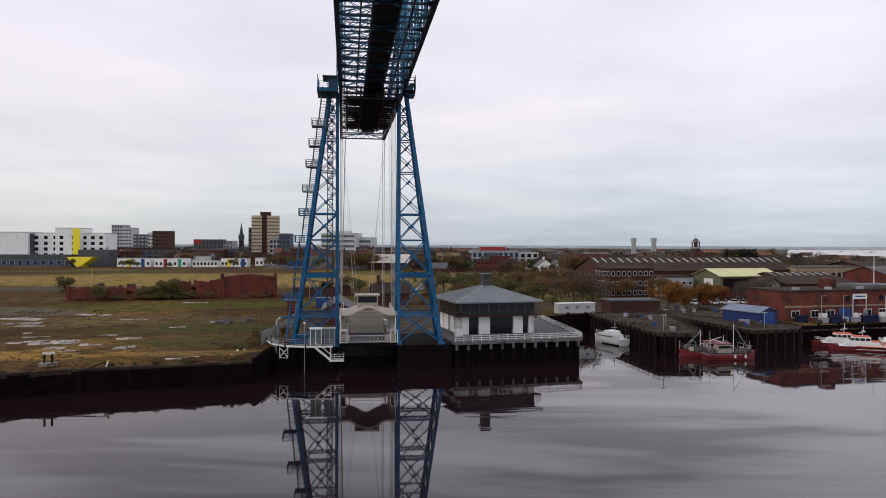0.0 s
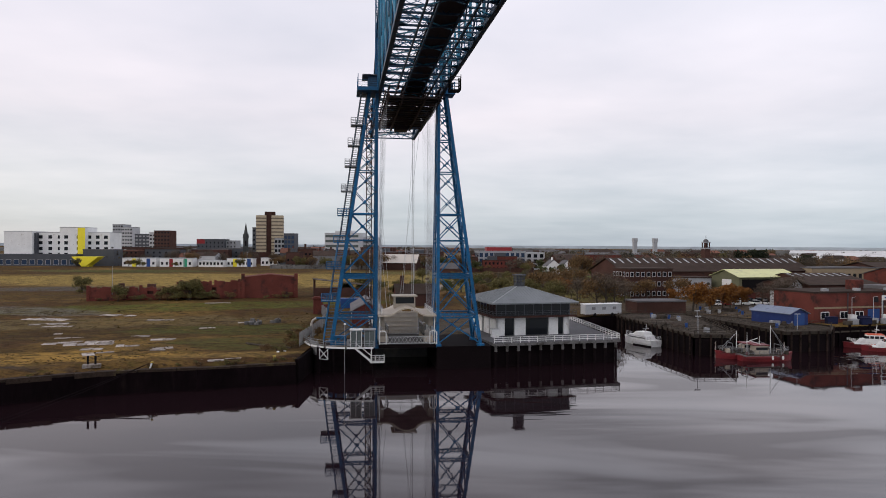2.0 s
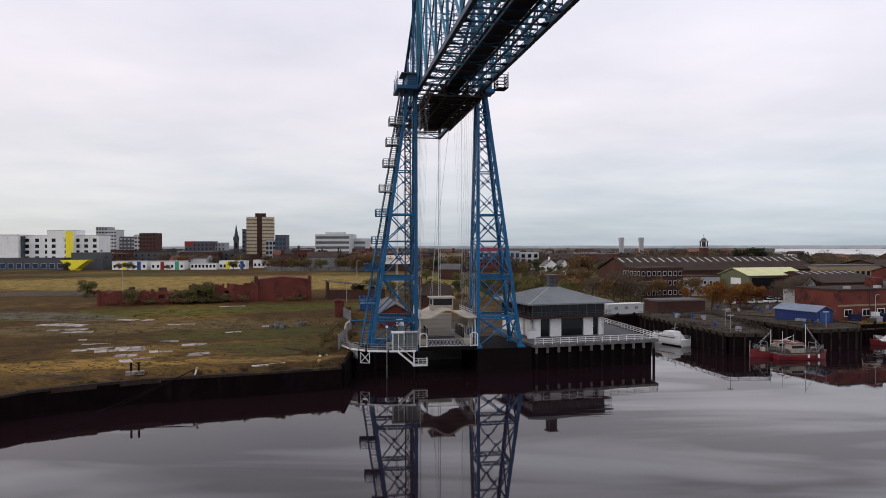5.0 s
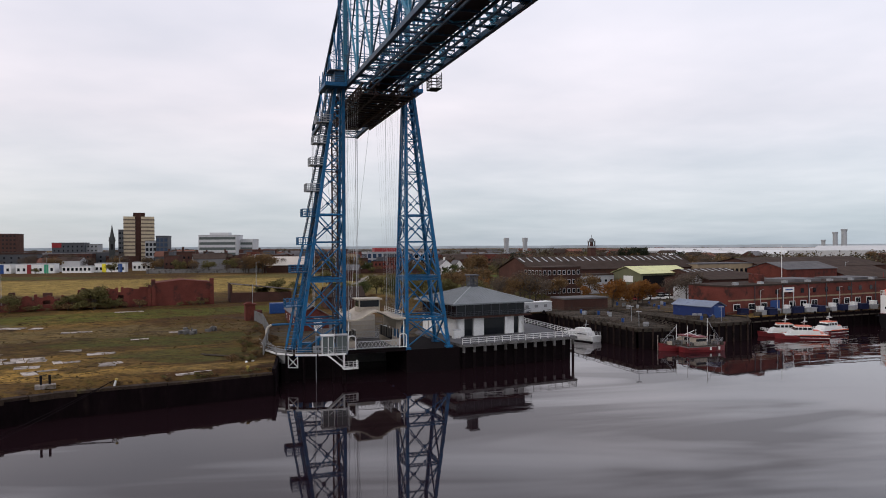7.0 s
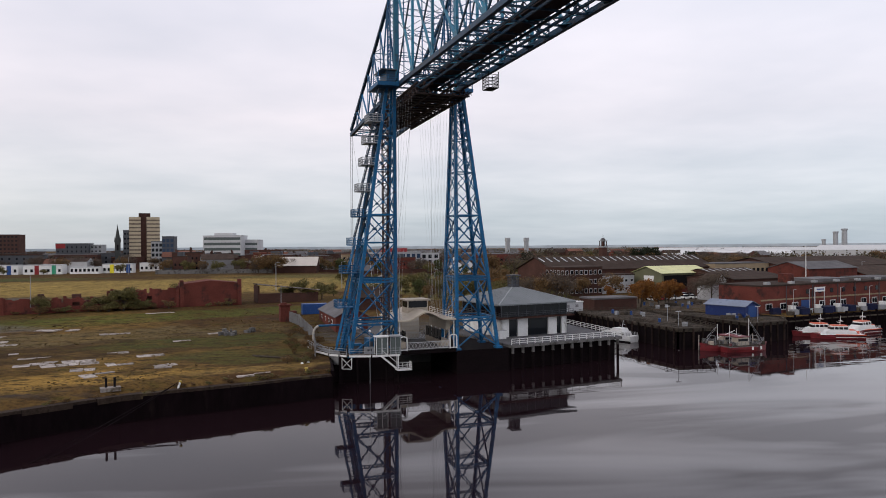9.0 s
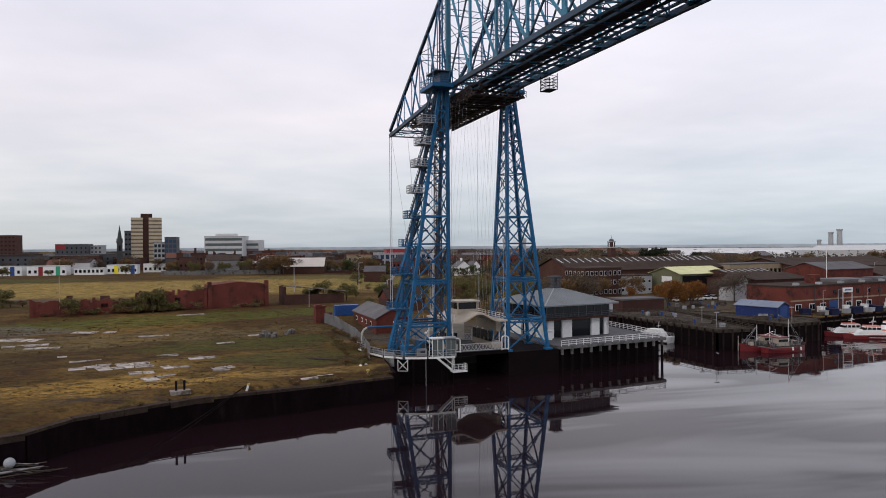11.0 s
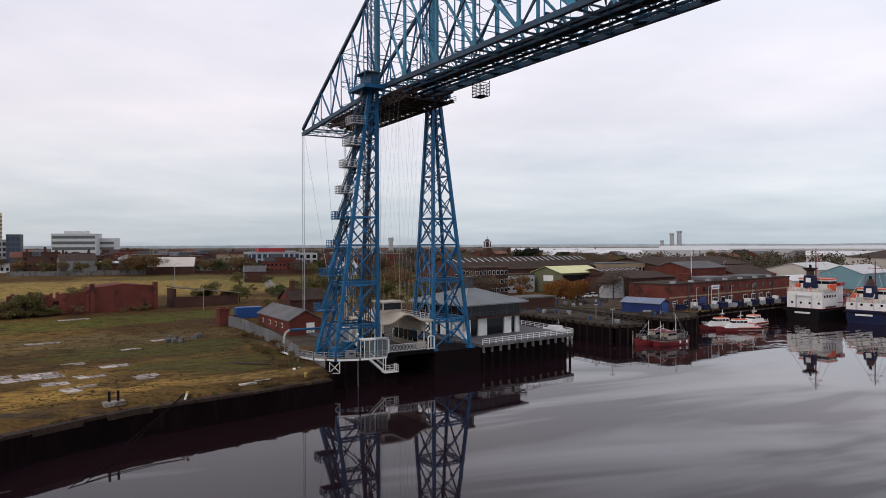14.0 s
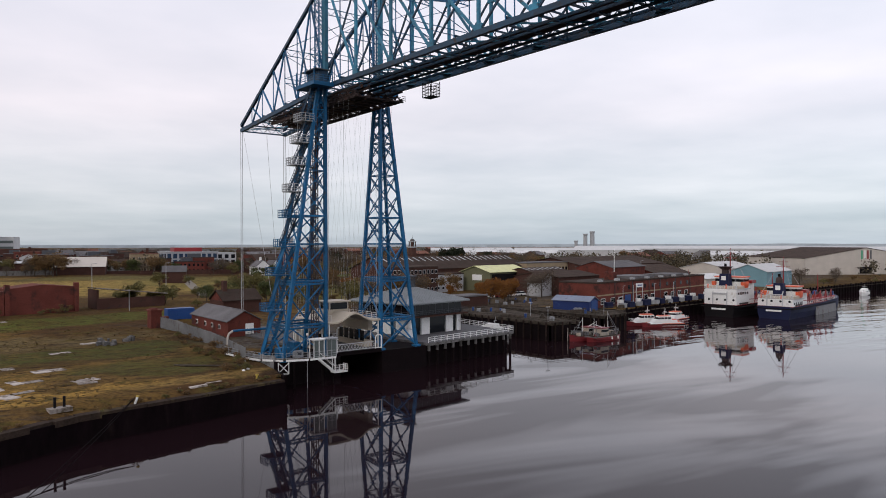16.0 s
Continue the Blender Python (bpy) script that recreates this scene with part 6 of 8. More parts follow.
# quay face fenders along the main berth
qf = thing("quay_fender", pose(77, 158.4, 0), "dark timber fendering of posts and rails along the berth", "fender")
for (ax, ay), (bx, by) in zip([(77, 158.4), (96, 164.4), (121, 169.9), (190, 185.9)], [(96, 164.4), (121, 169.9), (190, 185.9), (296, 205)]):
    n = round(math.dist((ax, ay), (bx, by)) / 3)
    for k in range(n):
        f = (k + 0.5) / n
        x, y = ax + (bx - ax) * f - 77, ay + (by - ay) * f - 158.4
        part("post", one(box, x - 0.2, x + 0.2, y - 0.65, y - 0.25, -2, 4.7 + 0.4 * (k % 2)), M_PILE, qf)
    part("rail", one(beam, (ax - 77, ay - 158.9, 3.6), (bx - 77, by - 158.9, 3.6), 0.25, 0.3), M_TIMBER, qf)

# sheds and offices behind the jetties
lt = thing("site_trailer", pose(31.0, 181.5, 4.62, 0, 0, 20), "white portable cabin on wheels beside the dock", "trailer")
part("body", one(box, -5.2, 5.2, -1.2, 1.2, 0.5, 2.9), M_GREYLT, lt)
part("roof", one(box, -5.3, 5.3, -1.3, 1.3, 2.9, 3.05), M_WHITE, lt)
for x in (-3.4, -0.4, 2.6):
    part("window", one(box, x, x + 1.0, -1.26, -1.2, 1.6, 2.3), M_HULLGREY, lt)
for x in (-2.5, 2.5):
    part("wheel", one(tube, (x, -1.25, 0.4), (x, -0.9, 0.4), 0.4, 0.4, 12), M_BLACK, lt)
fl = block("flat_roofed_kiosk", (41.5, 187), (55, 189.5), 7, 3.0, M_BRICKDK, "low brick kiosk with wide flat roof", "kiosk", M_ROOFGREY)
long_shed = shed("long_workshop", (53.5, 251.5), (130, 272), 24, 8.6, 13.0, M_BRICKDK, M_ROOFBROWN, "long brown workshop shed with strips of rooflights", lights=24, over=0.6)
panes(long_shed, "white_panel", 3.5, 5.0, [(-math.dist((53.5, 251.5), (130, 272)) / 2, 2.2, 1.5, -90)], M_GREYLT)
brick_office = block("brick_office", (52.3, 237.5), (68, 242), 11, 9.8, M_BRICKDK, "three-storey dark brick office with rows of white windows", "office building", M_ROOFBROWN, 3, 8, (1.0, 1.3), 1.1, 3.2, None, M_GREYLT)
low_row = block("grey_workshop", (69.5, 246), (84, 250), 9, 6.6, M_GREY, "two-storey grey workshop with small white windows", "workshop", M_ROOFBROWN, 2, 6, (1.0, 0.9), 1.2, 3.0, None, M_GREYLT)
ys = shed("yellow_roofed_shed", (89.6, 240), (111.9, 246), 15, 7.4, 9.6, M_GREENWALL, M_YELROOF, "olive shed with pale yellow corrugated roof", over=0.7)
# Black panel on the closed wall paints the shade inside an open front.
part("front_shade_panel", one(box, -10.5, 10.8, -0.1, 0.05, 2.4, 6.6), M_BLACK, ys, "black panel painted as the shade of an open front")
part("brick_plinth", one(box, -11.4, 11.5, -0.2, -0.11, 0, 2.3), M_BRICK, ys)
part("white_sign", one(box, -11.66, -11.56, 4, 9, 4.2, 6.4), M_WHITE, ys)
shed("dark_shed", (108, 232), (131, 238), 22, 6.2, 8.6, M_BRICKDK, M_ROOFBROWN, "dark brick shed with broken rooflights", lights=8)
shed("white_gabled_shed", (90.2, 209.5), (98, 211.5), 6, 5.0, 8.2, M_GREYLT, M_ROOFBROWN, "white gabled shed behind the boat yard", along=False)
shed("brown_roofed_shed", (97, 208), (121, 214), 20, 6.5, 8.2, M_BRICKDK, M_ROOFBROWN, "low brick shed with brown roof", lights=0)
shed("brick_warehouse", (132, 219), (157, 226), 16, 9.0, 11.2, M_BRICK, M_ROOFGREY, "red brick warehouse with grey slate roof and small windows")
shed("brown_roofed_shed", (160, 222), (186, 228), 24, 5.6, 9.2, M_BRICK, M_ROOFBROWN, "low brick shed with brown roof")
shed("dark_shed", (160, 268), (232, 286), 36, 8, 11.5, M_BRICKDK, M_ROOFBROWN, "long dark shed with low brown roof", over=0.8)
block("brick_terrace", (128, 268), (158, 276), 12, 9.5, M_BRICKBUFF, "buff brick terrace with rows of arched windows", "terrace", M_ROOFGREY, 2, 12, (1.4, 2.0), 1.5, 4.0)
shed("pale_storage_shed", (205, 224), (236, 232), 22, 7.0, 9.6, M_BEIGE, M_PALEROOF, "pale storage shed with white low-pitched roof", over=0.5)
shed("pale_storage_shed", (172, 208), (190, 212), 12, 4.0, 5.6, M_BEIGE, M_PALEROOF, "pale storage shed with white low-pitched roof", over=0.5)
shed("teal_shed", (205, 204), (232, 211), 16, 6.2, 9.2, M_TEAL, M_PALEROOF, "teal sheet-metal shed with white roof", over=0.4)
bsd = shed("large_beige_shed", (322, 263), (392, 234), 60, 9.5, 15.5, M_BEIGE, M_ROOFBROWN, "large beige shed with brown roof and coloured stripes", along=False)
for k, ma in enumerate((M_GREEN, M_WHITE, M_RED, M_DKGREY)):
    part("stripe", one(box, -3 + k * 1.9, -2.1 + k * 1.9, -0.1, 0.02, 9.0, 14), ma, bsd)
part("dock_door", one(box, -4, 4, -0.1, 0.02, 0.5, 4.5), M_BLACK, bsd)

# ---- boats and ships ----
def hull(bm, L, beam_w, depth, bow=0.35, stern=0.75, sheer=0.5, flare=0.75, n=14, z0=0.0):
    """A hull with a raked bow at +x and a broad stern; deck follows the sheer."""
    rings = []
    for k in range(n + 1):
        f = k / n
        x = -L / 2 + L * f
        full = (stern + (1 - stern) * min(1, f / 0.3)) if f < 0.3 else (1.0 if f < 1 - bow else max(0.02, 1 - ((f - (1 - bow)) / bow) ** 2))
        w = beam_w / 2 * full
        top = z0 + depth * (1 + sheer * max(0, (f - 0.45) / 0.55) ** 2 + 0.12 * max(0, 0.3 - f))
        bot = z0 - 0.8
        rake = 0.06 * L * max(0, f - 0.8) * 5 * 0.5
        rings.append([bm.verts.new(p) for p in ((x, -w * flare, bot), (x + rake * 0.5, -w, (top + z0) / 2), (x + rake, -w, top), (x + rake, w, top), (x + rake * 0.5, w, (top + z0) / 2), (x, w * flare, bot))])
    for a, b in zip(rings, rings[1:]):
        for k in range(6):
            j = (k + 1) % 6
            bm.faces.new((a[k], b[k], b[j], a[j]))
    bm.faces.new(rings[0])
    bm.faces.new(rings[-1][::-1])
    return rings


def cabin(bm, x0, x1, y, z0, z1, lean=0.15):
    v = [bm.verts.new(p) for p in ((x0, -y, z0), (x1, -y, z0), (x1, y, z0), (x0, y, z0), (x0 + lean, -y * 0.9, z1), (x1 - lean * 2, -y * 0.9, z1), (x1 - lean * 2, y * 0.9, z1), (x0 + lean, y * 0.9, z1))]
    for f in ((3, 2, 1, 0), (4, 5, 6, 7), (0, 1, 5, 4), (1, 2, 6, 5), (2, 3, 7, 6), (3, 0, 4, 7)):
        bm.faces.new([v[i] for i in f])


def rails(bm, L, w, z, h=0.8, n=8):
    for s in (-1, 1):
        mesh_rail(bm, (-L / 2, s * w, z), (L / 2 * 0.55, s * w, z), h, n, 0.05)
        mesh_rail(bm, (L / 2 * 0.55, s * w, z), (L / 2 * 0.98, 0, z + 0.5), h, 3, 0.05)


def pilot_boat(x, y, turn):
    b = thing("pilot_boat", pose(x, y, WATER, 0, 0, turn) @ Matrix.Scale(0.82, 4), "pilot launch with red hull, white cabin and orange wheelhouse roof", "boat", "pilot launches")
    bm = bmesh.new()
    hull(bm, 13.5, 4.0, 1.1, 0.45, 0.85, 0.35)
    hu = part("hull", bm, M_MAROON, b)
    for z0, z1, ma, nm in ((1.12, 1.3, M_ORANGE, "orange gunwale fender"), (0.42, 0.52, M_WHITE, "white hull stripe")):
        bm = bmesh.new()
        for f0, f1 in ((-6.7, -2.0), (-2.0, 1.0)):
            for sd in (-1, 1):
                box(bm, f0, f1, sd * 2.02 - 0.07, sd * 2.02 + 0.07, z0, z1)
        part("side_strip", bm, ma, hu, nm)
    part("fender_strake", one(box, -6.7, 1.5, -2.08, 2.08, 0.8, 1.0), M_BLACK, b)
    bm = bmesh.new()
    cabin(bm, -6.4, 4.8, 1.85, 1.1, 1.36)
    part("deck", bm, M_WHITE, b)
    bm = bmesh.new()
    cabin(bm, -4.6, 3.6, 1.62, 1.36, 2.35, 0.4)
    part("deckhouse", bm, M_WHITE, b)
    bm = bmesh.new()
    cabin(bm, -2.6, 2.3, 1.5, 2.35, 3.55, 0.4)
    wh = part("wheelhouse", bm, M_WHITE, b)
    bm = bmesh.new()
    cabin(bm, -2.5, 2.24, 1.53, 2.6, 3.3, 0.3)
    part("window_band", bm, M_GLASS, wh)
    part("wheelhouse_roof", one(box, -2.2, 1.6, -1.4, 1.4, 3.55, 3.72), M_ORANGE, wh)
    part("cabin_stripe", one(box, -4.2, -2.7, -1.4, 1.4, 2.35, 2.5), M_ORANGE, b)
    part("lettering", one(box, -3.0, -1.0, -1.63, -1.5, 1.62, 2.02), M_BLUEPAINT, b, "dark bar of lettering")
    bm = bmesh.new()
    beam(bm, (-0.6, 0, 3.45), (-0.9, 0, 6.2), 0.12)
    beam(bm, (-0.9, -0.8, 5.0), (-0.9, 0.8, 5.0), 0.08)
    beam(bm, (-0.7, 0, 4.4), (0.2, 0, 4.5), 0.3, 0.12)
    part("mast", bm, M_WHITE, b)
    for x in (-2.3, -1.1, 0.1, 1.2):
        part("window_post", one(box, x - 0.07, x + 0.07, -1.56, 1.56, 2.45, 3.5), M_WHITE, wh)
    part("life_raft", one(tube, (-5.2, -0.8, 1.75), (-5.2, 0.8, 1.75), 0.35, 0.35, 10), M_ORANGE, b)
    part("radar", one(box, -1.3, -0.5, -0.7, 0.7, 4.7, 4.9), M_GREYLT, b)
    bm = bmesh.new()
    rails(bm, 12.6, 1.85, 1.3, 0.75)
    part("railing", bm, M_WHITE, b)


pilot_boat(84.5, 149.4, 158)
pilot_boat(83.5, 154.6, 165)
pilot_boat(96.5, 156.0, 195)


def fishing_boat(x, y, turn, L, tall):
    b = thing("fishing_boat", pose(x, y, WATER, 0, 0, turn), "small red-hulled fishing boat with masts and white rails", "boat", "red fishing boats")
    bm = bmesh.new()
    hull(bm, L, 3.2, 0.95, 0.4, 0.6, 0.75)
    hu = part("hull", bm, M_MAROON, b)
    for s in (-1, 1):
        part("bulwark_band", one(box, -L * 0.45, L * 0.12, s * 1.6 - 0.05, s * 1.6 + 0.05, 0.62, 1.0), M_MAROON, hu)
    bm = bmesh.new()
    cabin(bm, -L * 0.42, L * 0.3, 1.45, 1.1, 1.3)
    part("deck", bm, M_TIMBER, b)
    bm = bmesh.new()
    cabin(bm, -L * 0.25, L * 0.02, 1.1, 1.3, 2.9, 0.15)
    wh = part("wheelhouse", bm, M_CREAM, b)
    part("wheelhouse_roof", one(box, -L * 0.27, L * 0.03, -1.2, 1.2, 2.9, 3.05), M_MAROON, wh)
    part("window_band", one(box, -L * 0.235, -L * 0.01, -1.08, 1.08, 2.1, 2.6), M_GLASS, wh)
    part("mast", one(tube, (L * 0.1, 0, 1.2), (L * 0.1, 0, tall), 0.09, 0.05), M_WHITE, b)
    part("aft_mast", one(tube, (-L * 0.36, 0, 1.0), (-L * 0.36, 0, tall * 0.8), 0.07, 0.04), M_WHITE, b)
    for s in (-1, 1):
        part("shroud", one(tube, (L * 0.1, 0, tall * 0.95), (L * 0.42, s * 0.5, 1.6), 0.025, 0.025, 4), M_CABLE, b)
    part("gunwale", one(box, -L * 0.46, L * 0.2, -1.58, 1.58, 0.92, 1.06), M_HULLGREY, b)
    part("boom", one(tube, (L * 0.1, 0, 2.4), (-L * 0.32, 0, 3.8), 0.06), M_WHITE, b)
    bm = bmesh.new()
    rails(bm, L * 0.95, 1.5, 1.3, 0.75)
    part("railing", bm, M_HULLGREY, b)
    for k in range(26):
        r = random.Random(k + int(L))
        a, c = r.uniform(-L * 0.4, L * 0.38), r.uniform(-1, 1)
        q = r.uniform(0.15, 0.4)
        part("deck_gear", one(box, a - q, a + q, c - q, c + q, 1.25, 1.3 + q * 1.8), r.choice((M_CREAM, M_TIMBER, M_HULLGREY, M_DARKSTEEL, M_HOIST, M_MAROON)), b)
    # net gallows over the stern and fore deck
    for gx in (-0.40, 0.24):
        bm = bmesh.new()
        for s in (-1, 1):
            beam(bm, (L * gx, s * 1.35, 1.1), (L * gx, s * 1.1, 3.0), 0.1)
        beam(bm, (L * gx, -1.1, 3.0), (L * gx, 1.1, 3.0), 0.1)
        beam(bm, (L * gx, -1.2, 2.2), (L * gx, 1.2, 2.2), 0.07)
        part("gallows", bm, M_HULLGREY, b)
    bm = bmesh.new()
    for k in range(2):
        tube(bm, (L * (0.05 + 0.2 * k), -1.75, 0.4), (L * (0.05 + 0.2 * k), -1.75, 1.0), 0.18)
    part("fender", bm, M_WHITE, b)


fishing_boat(52.8, 137.4, 6, 10.2, 6.6)
fishing_boat(49.4, 140.2, 186, 10.2, 5.2)


def cruiser(x, y, turn, name="motor_cruiser", s=1.0):
    b = thing(name, pose(x, y, WATER, 0, 0, turn), "small white motor cruiser with flybridge moored at the jetty", "boat")
    bm = bmesh.new()
    hull(bm, 9.5, 3.4, 1.3, 0.5, 0.9, 0.25)
    part("hull", bm, M_WHITE, b)
    part("boot_stripe", one(box, -4.72, 0.5, -1.72, 1.72, 0.0, 0.25), M_BLACK, b)
    bm = bmesh.new()
    cabin(bm, -3.2, 3.0, 1.4, 1.3, 2.2, 0.4)
    sl = part("saloon", bm, M_WHITE, b)
    bm = bmesh.new()
    cabin(bm, -2.9, 2.5, 1.38, 1.6, 2.0, 0.35)
    part("window_band", bm, M_GLASS, sl)
    bm = bmesh.new()
    cabin(bm, -2.4, 1.0, 1.25, 2.2, 2.9, 0.3)
    part("flybridge", bm, M_WHITE, b)
    bm = bmesh.new()
    rails(bm, 9.2, 1.5, 1.35, 0.7)
    beam(bm, (-1.5, 0, 2.9), (-1.8, 0, 4.6), 0.1)
    beam(bm, (-1.6, -0.9, 3.6), (-1.6, 0.9, 3.6), 0.08)
    part("radar_arch", bm, M_GREYLT, b)


cruiser(34.8, 158.6, 118)
cruiser(246, 187, 200, "white_workboat")


def ship(x, y, turn, L, W, hm, sup, label, funnel, white_h):
    """A coastal work ship lying stern to the camera's way, house aft."""
    b = thing("dredger", pose(x, y, WATER, 0, 0, turn), label, "ship", "moored dredgers")
    bm = bmesh.new()
    hull(bm, L, W, 3.6, 0.22, 0.85, 0.35, 0.85, 20)
    hu = part("hull", bm, hm, b)
    for sd in (-1, 1):
        part("hull_plating", one(box, -L * 0.12, L * 0.26, sd * W / 2 - 0.1, sd * W / 2 + 0.1, -0.6, 2.6), M_HULLGREY, hu, "worn grey hull side")
    part("rubbing_strake", one(box, -L / 2 - 0.1, L * 0.25, -W / 2 - 0.15, W / 2 + 0.15, 2.9, 3.2), M_BLACK, b)
    part("name_bar", one(box, -L / 2 - 0.16, -L / 2 - 0.1, -2.2, 2.2, 2.2, 2.7), M_WHITE, b, "white bar of lettering")
    part("deck", one(box, -L / 2 + 0.5, L * 0.3, -W / 2 + 0.4, W / 2 - 0.4, 3.6, 3.75), M_RED, b)
    x0 = -L / 2 + 1.0
    part("stern_house", one(box, x0, x0 + 9, -W / 2 + 0.5, W / 2 - 0.5, 3.75, white_h), M_WHITE, b)
    for k in range(4):
        y0 = -W / 2 + 1.4 + k * (W - 3.4) / 3
        part("porthole", one(tube, (x0 - 0.06, y0, 5.2), (x0 + 0.05, y0, 5.2), 0.35, 0.35, 12), M_GLASS, b)
    # rows of windows round the house, rafts, vents and a stern gallows
    for y0 in (-W / 2 + 0.46, W / 2 - 0.54):
        for k in range(5):
            part("side_window", one(box, x0 + 1 + k * 1.6, x0 + 2 + k * 1.6, y0, y0 + 0.08, white_h - 1.5, white_h - 0.8), M_GLASS, b)
    for k in range(4):
        a = -W / 2 + 1.2 + k * (W - 2.4) / 3
        part("vent", one(tube, (x0 + 1.0, a, white_h + 0.2), (x0 + 1.0, a, white_h + 1.2 + 0.3 * (k % 2)), 0.22), M_ORANGE if k % 2 else M_GREYLT, b)
    for s in (-1, 1):
        bm = bmesh.new()
        hull(bm, 4.2, 1.5, 0.9, 0.4, 0.7, 0.2, z0=0)
        bmesh.ops.translate(bm, verts=bm.verts, vec=(x0 + 7.2, s * (W / 2 - 0.9), white_h + 1.2))
        part("ships_boat", bm, M_ORANGE, b, "orange boat on the upper deck")
    bm = bmesh.new()
    for s in (-1, 1):
        beam(bm, (x0 - 0.4, s * 2.2, 3.7), (x0 - 0.4, s * 2.2, 7.2), 0.25)
        beam(bm, (x0 - 0.4, s * 2.2, 7.2), (x0 + 0.4, s * 2.2, 8.2), 0.2)
    beam(bm, (x0 - 0.4, -2.2, 7.2), (x0 - 0.4, 2.2, 7.2), 0.25)
    part("stern_gallows", bm, M_GREYLT, b)
    part("bridge_house", one(box, x0 + 9.2, x0 + 13.5, -W / 2 + 0.8, W / 2 - 0.8, 3.75, sup - 1.8), M_WHITE, b)
    part("bridge_wing", one(box, x0 + 9.6, x0 + 12.6, -W / 2 - 0.2, W / 2 + 0.2, sup - 1.8, sup - 0.9), M_RED, b, "red bridge wing screen")
    part("boat_deck", one(box, x0 + 1, x0 + 9.5, -W / 2 + 0.2, W / 2 - 0.2, white_h, white_h + 0.2), M_GREYLT, b)
    wh = part("wheelhouse", one(box, x0 + 6, x0 + 10.5, -W / 2 + 1.2, W / 2 - 1.2, white_h + 0.2, sup), M_WHITE, b)
    part("window_band", one(box, x0 + 5.95, x0 + 10.55, -W / 2 + 1.15, W / 2 - 1.15, sup - 1.3, sup - 0.5), M_GLASS, wh)
    part("wheelhouse_roof", one(box, x0 + 5.7, x0 + 10.8, -W / 2 + 0.9, W / 2 - 0.9, sup, sup + 0.3), M_ORANGE, wh)
    part("upper_stripe", one(box, x0 + 1, x0 + 5.5, -W / 2 + 0.35, W / 2 - 0.35, white_h + 0.21, white_h + 0.9), M_CREAM, b, "cream railing screen")
    bm = bmesh.new()
    cabin(bm, x0 + 2.2, x0 + 5.2, 1.5, white_h + 0.2, sup + 1.2, 0.3)
    fu = part("funnel", bm, M_BOATBLUE, b, "blue funnel")
    bm = bmesh.new()
    tube(bm, (x0 + 3.6, 0, sup + 1.0), (x0 + 3.6, 0, sup + funnel * 0.7), 1.1, 1.0, 12)
    tube(bm, (x0 + 3.6, 0, sup + funnel * 0.7), (x0 + 3.6, 0, sup + funnel), 1.0, 2.3 if white_h > 7 else 0.7, 12)
    part("funnel_cap", bm, M_DARKSTEEL, fu)
    for k in range(3):
        part("exhaust", one(tube, (x0 + 3.2 + 0.4 * k, 0.4 * (k - 1), sup + funnel), (x0 + 3.2 + 0.4 * k, 0.4 * (k - 1), sup + funnel + 0.9), 0.16), M_BLACK, fu)
    for s in (-1, 1):
        part("stay", one(tube, (x0 + 7, 0, sup + 8.6), (x0 + 0.6, s * (W / 2 - 0.6), white_h + 0.3), 0.05, 0.05, 4), M_CABLE, b)
        part("stay", one(tube, (x0 + 7, 0, sup + 8.6), (x0 + 16, s * (W / 2 - 0.8), 4.0), 0.05, 0.05, 4), M_CABLE, b)
        part("rust_streak", one(box, x0 + 2, x0 + 8.4, s * (W / 2 - 0.49) - 0.03, s * (W / 2 - 0.49) + 0.03, 3.8, 4.3), M_HOIST, b)
    part("after_mast", one(tube, (L * 0.26, 0, 3.7), (L * 0.26, 0, 12), 0.2, 0.1), M_RED, b)
    part("funnel_mark", one(box, x0 + 2.3, x0 + 2.36, -0.7, 0.7, sup - 0.8, sup + 0.5), M_WHITE, fu)
    bm = bmesh.new()
    tube(bm, (x0 + 7, 0, sup + 0.3), (x0 + 7, 0, sup + 9), 0.22, 0.1)
    beam(bm, (x0 + 7, -2, sup + 6), (x0 + 7, 2, sup + 6), 0.14)
    beam(bm, (x0 + 7, -1.3, sup + 7.5), (x0 + 7, 1.3, sup + 7.5), 0.12)
    part("mast", bm, M_RED, b, "red mast")
    bm = bmesh.new()
    for s in (-1, 1):
        mesh_rail(bm, (x0, s * (W / 2 - 0.5), white_h + 0.2), (x0 + 9, s * (W / 2 - 0.5), white_h + 0.2), 1.0, 8, 0.06)
        mesh_rail(bm, (x0 + 9, s * (W / 2 - 0.3), 3.7), (L * 0.3, s * (W / 2 - 0.3), 3.7), 1.0, 16, 0.06)
    mesh_rail(bm, (x0, -W / 2 + 0.5, white_h + 0.2), (x0, W / 2 - 0.5, white_h + 0.2), 1.0, 8, 0.06)
    part("railing", bm, M_WHITE, b)
    r = random.Random(int(L * 3))
    for k in range(90):
        a, c = x0 + 15 + r.random() * (L * 0.56), r.uniform(-W / 2 + 1.5, W / 2 - 1.5)
        q = r.uniform(0.25, 1.0)
        part("deck_gear", one(box, a - q, a + q, c - q * 0.6, c + q * 0.6, 3.75, 4.2 + r.random() * 2.2), r.choice((M_RED, M_BOATBLUE, M_BOATBLUE, M_DARKSTEEL, M_BLUEPAINT, M_HULLGREY, M_ORANGE)), b)
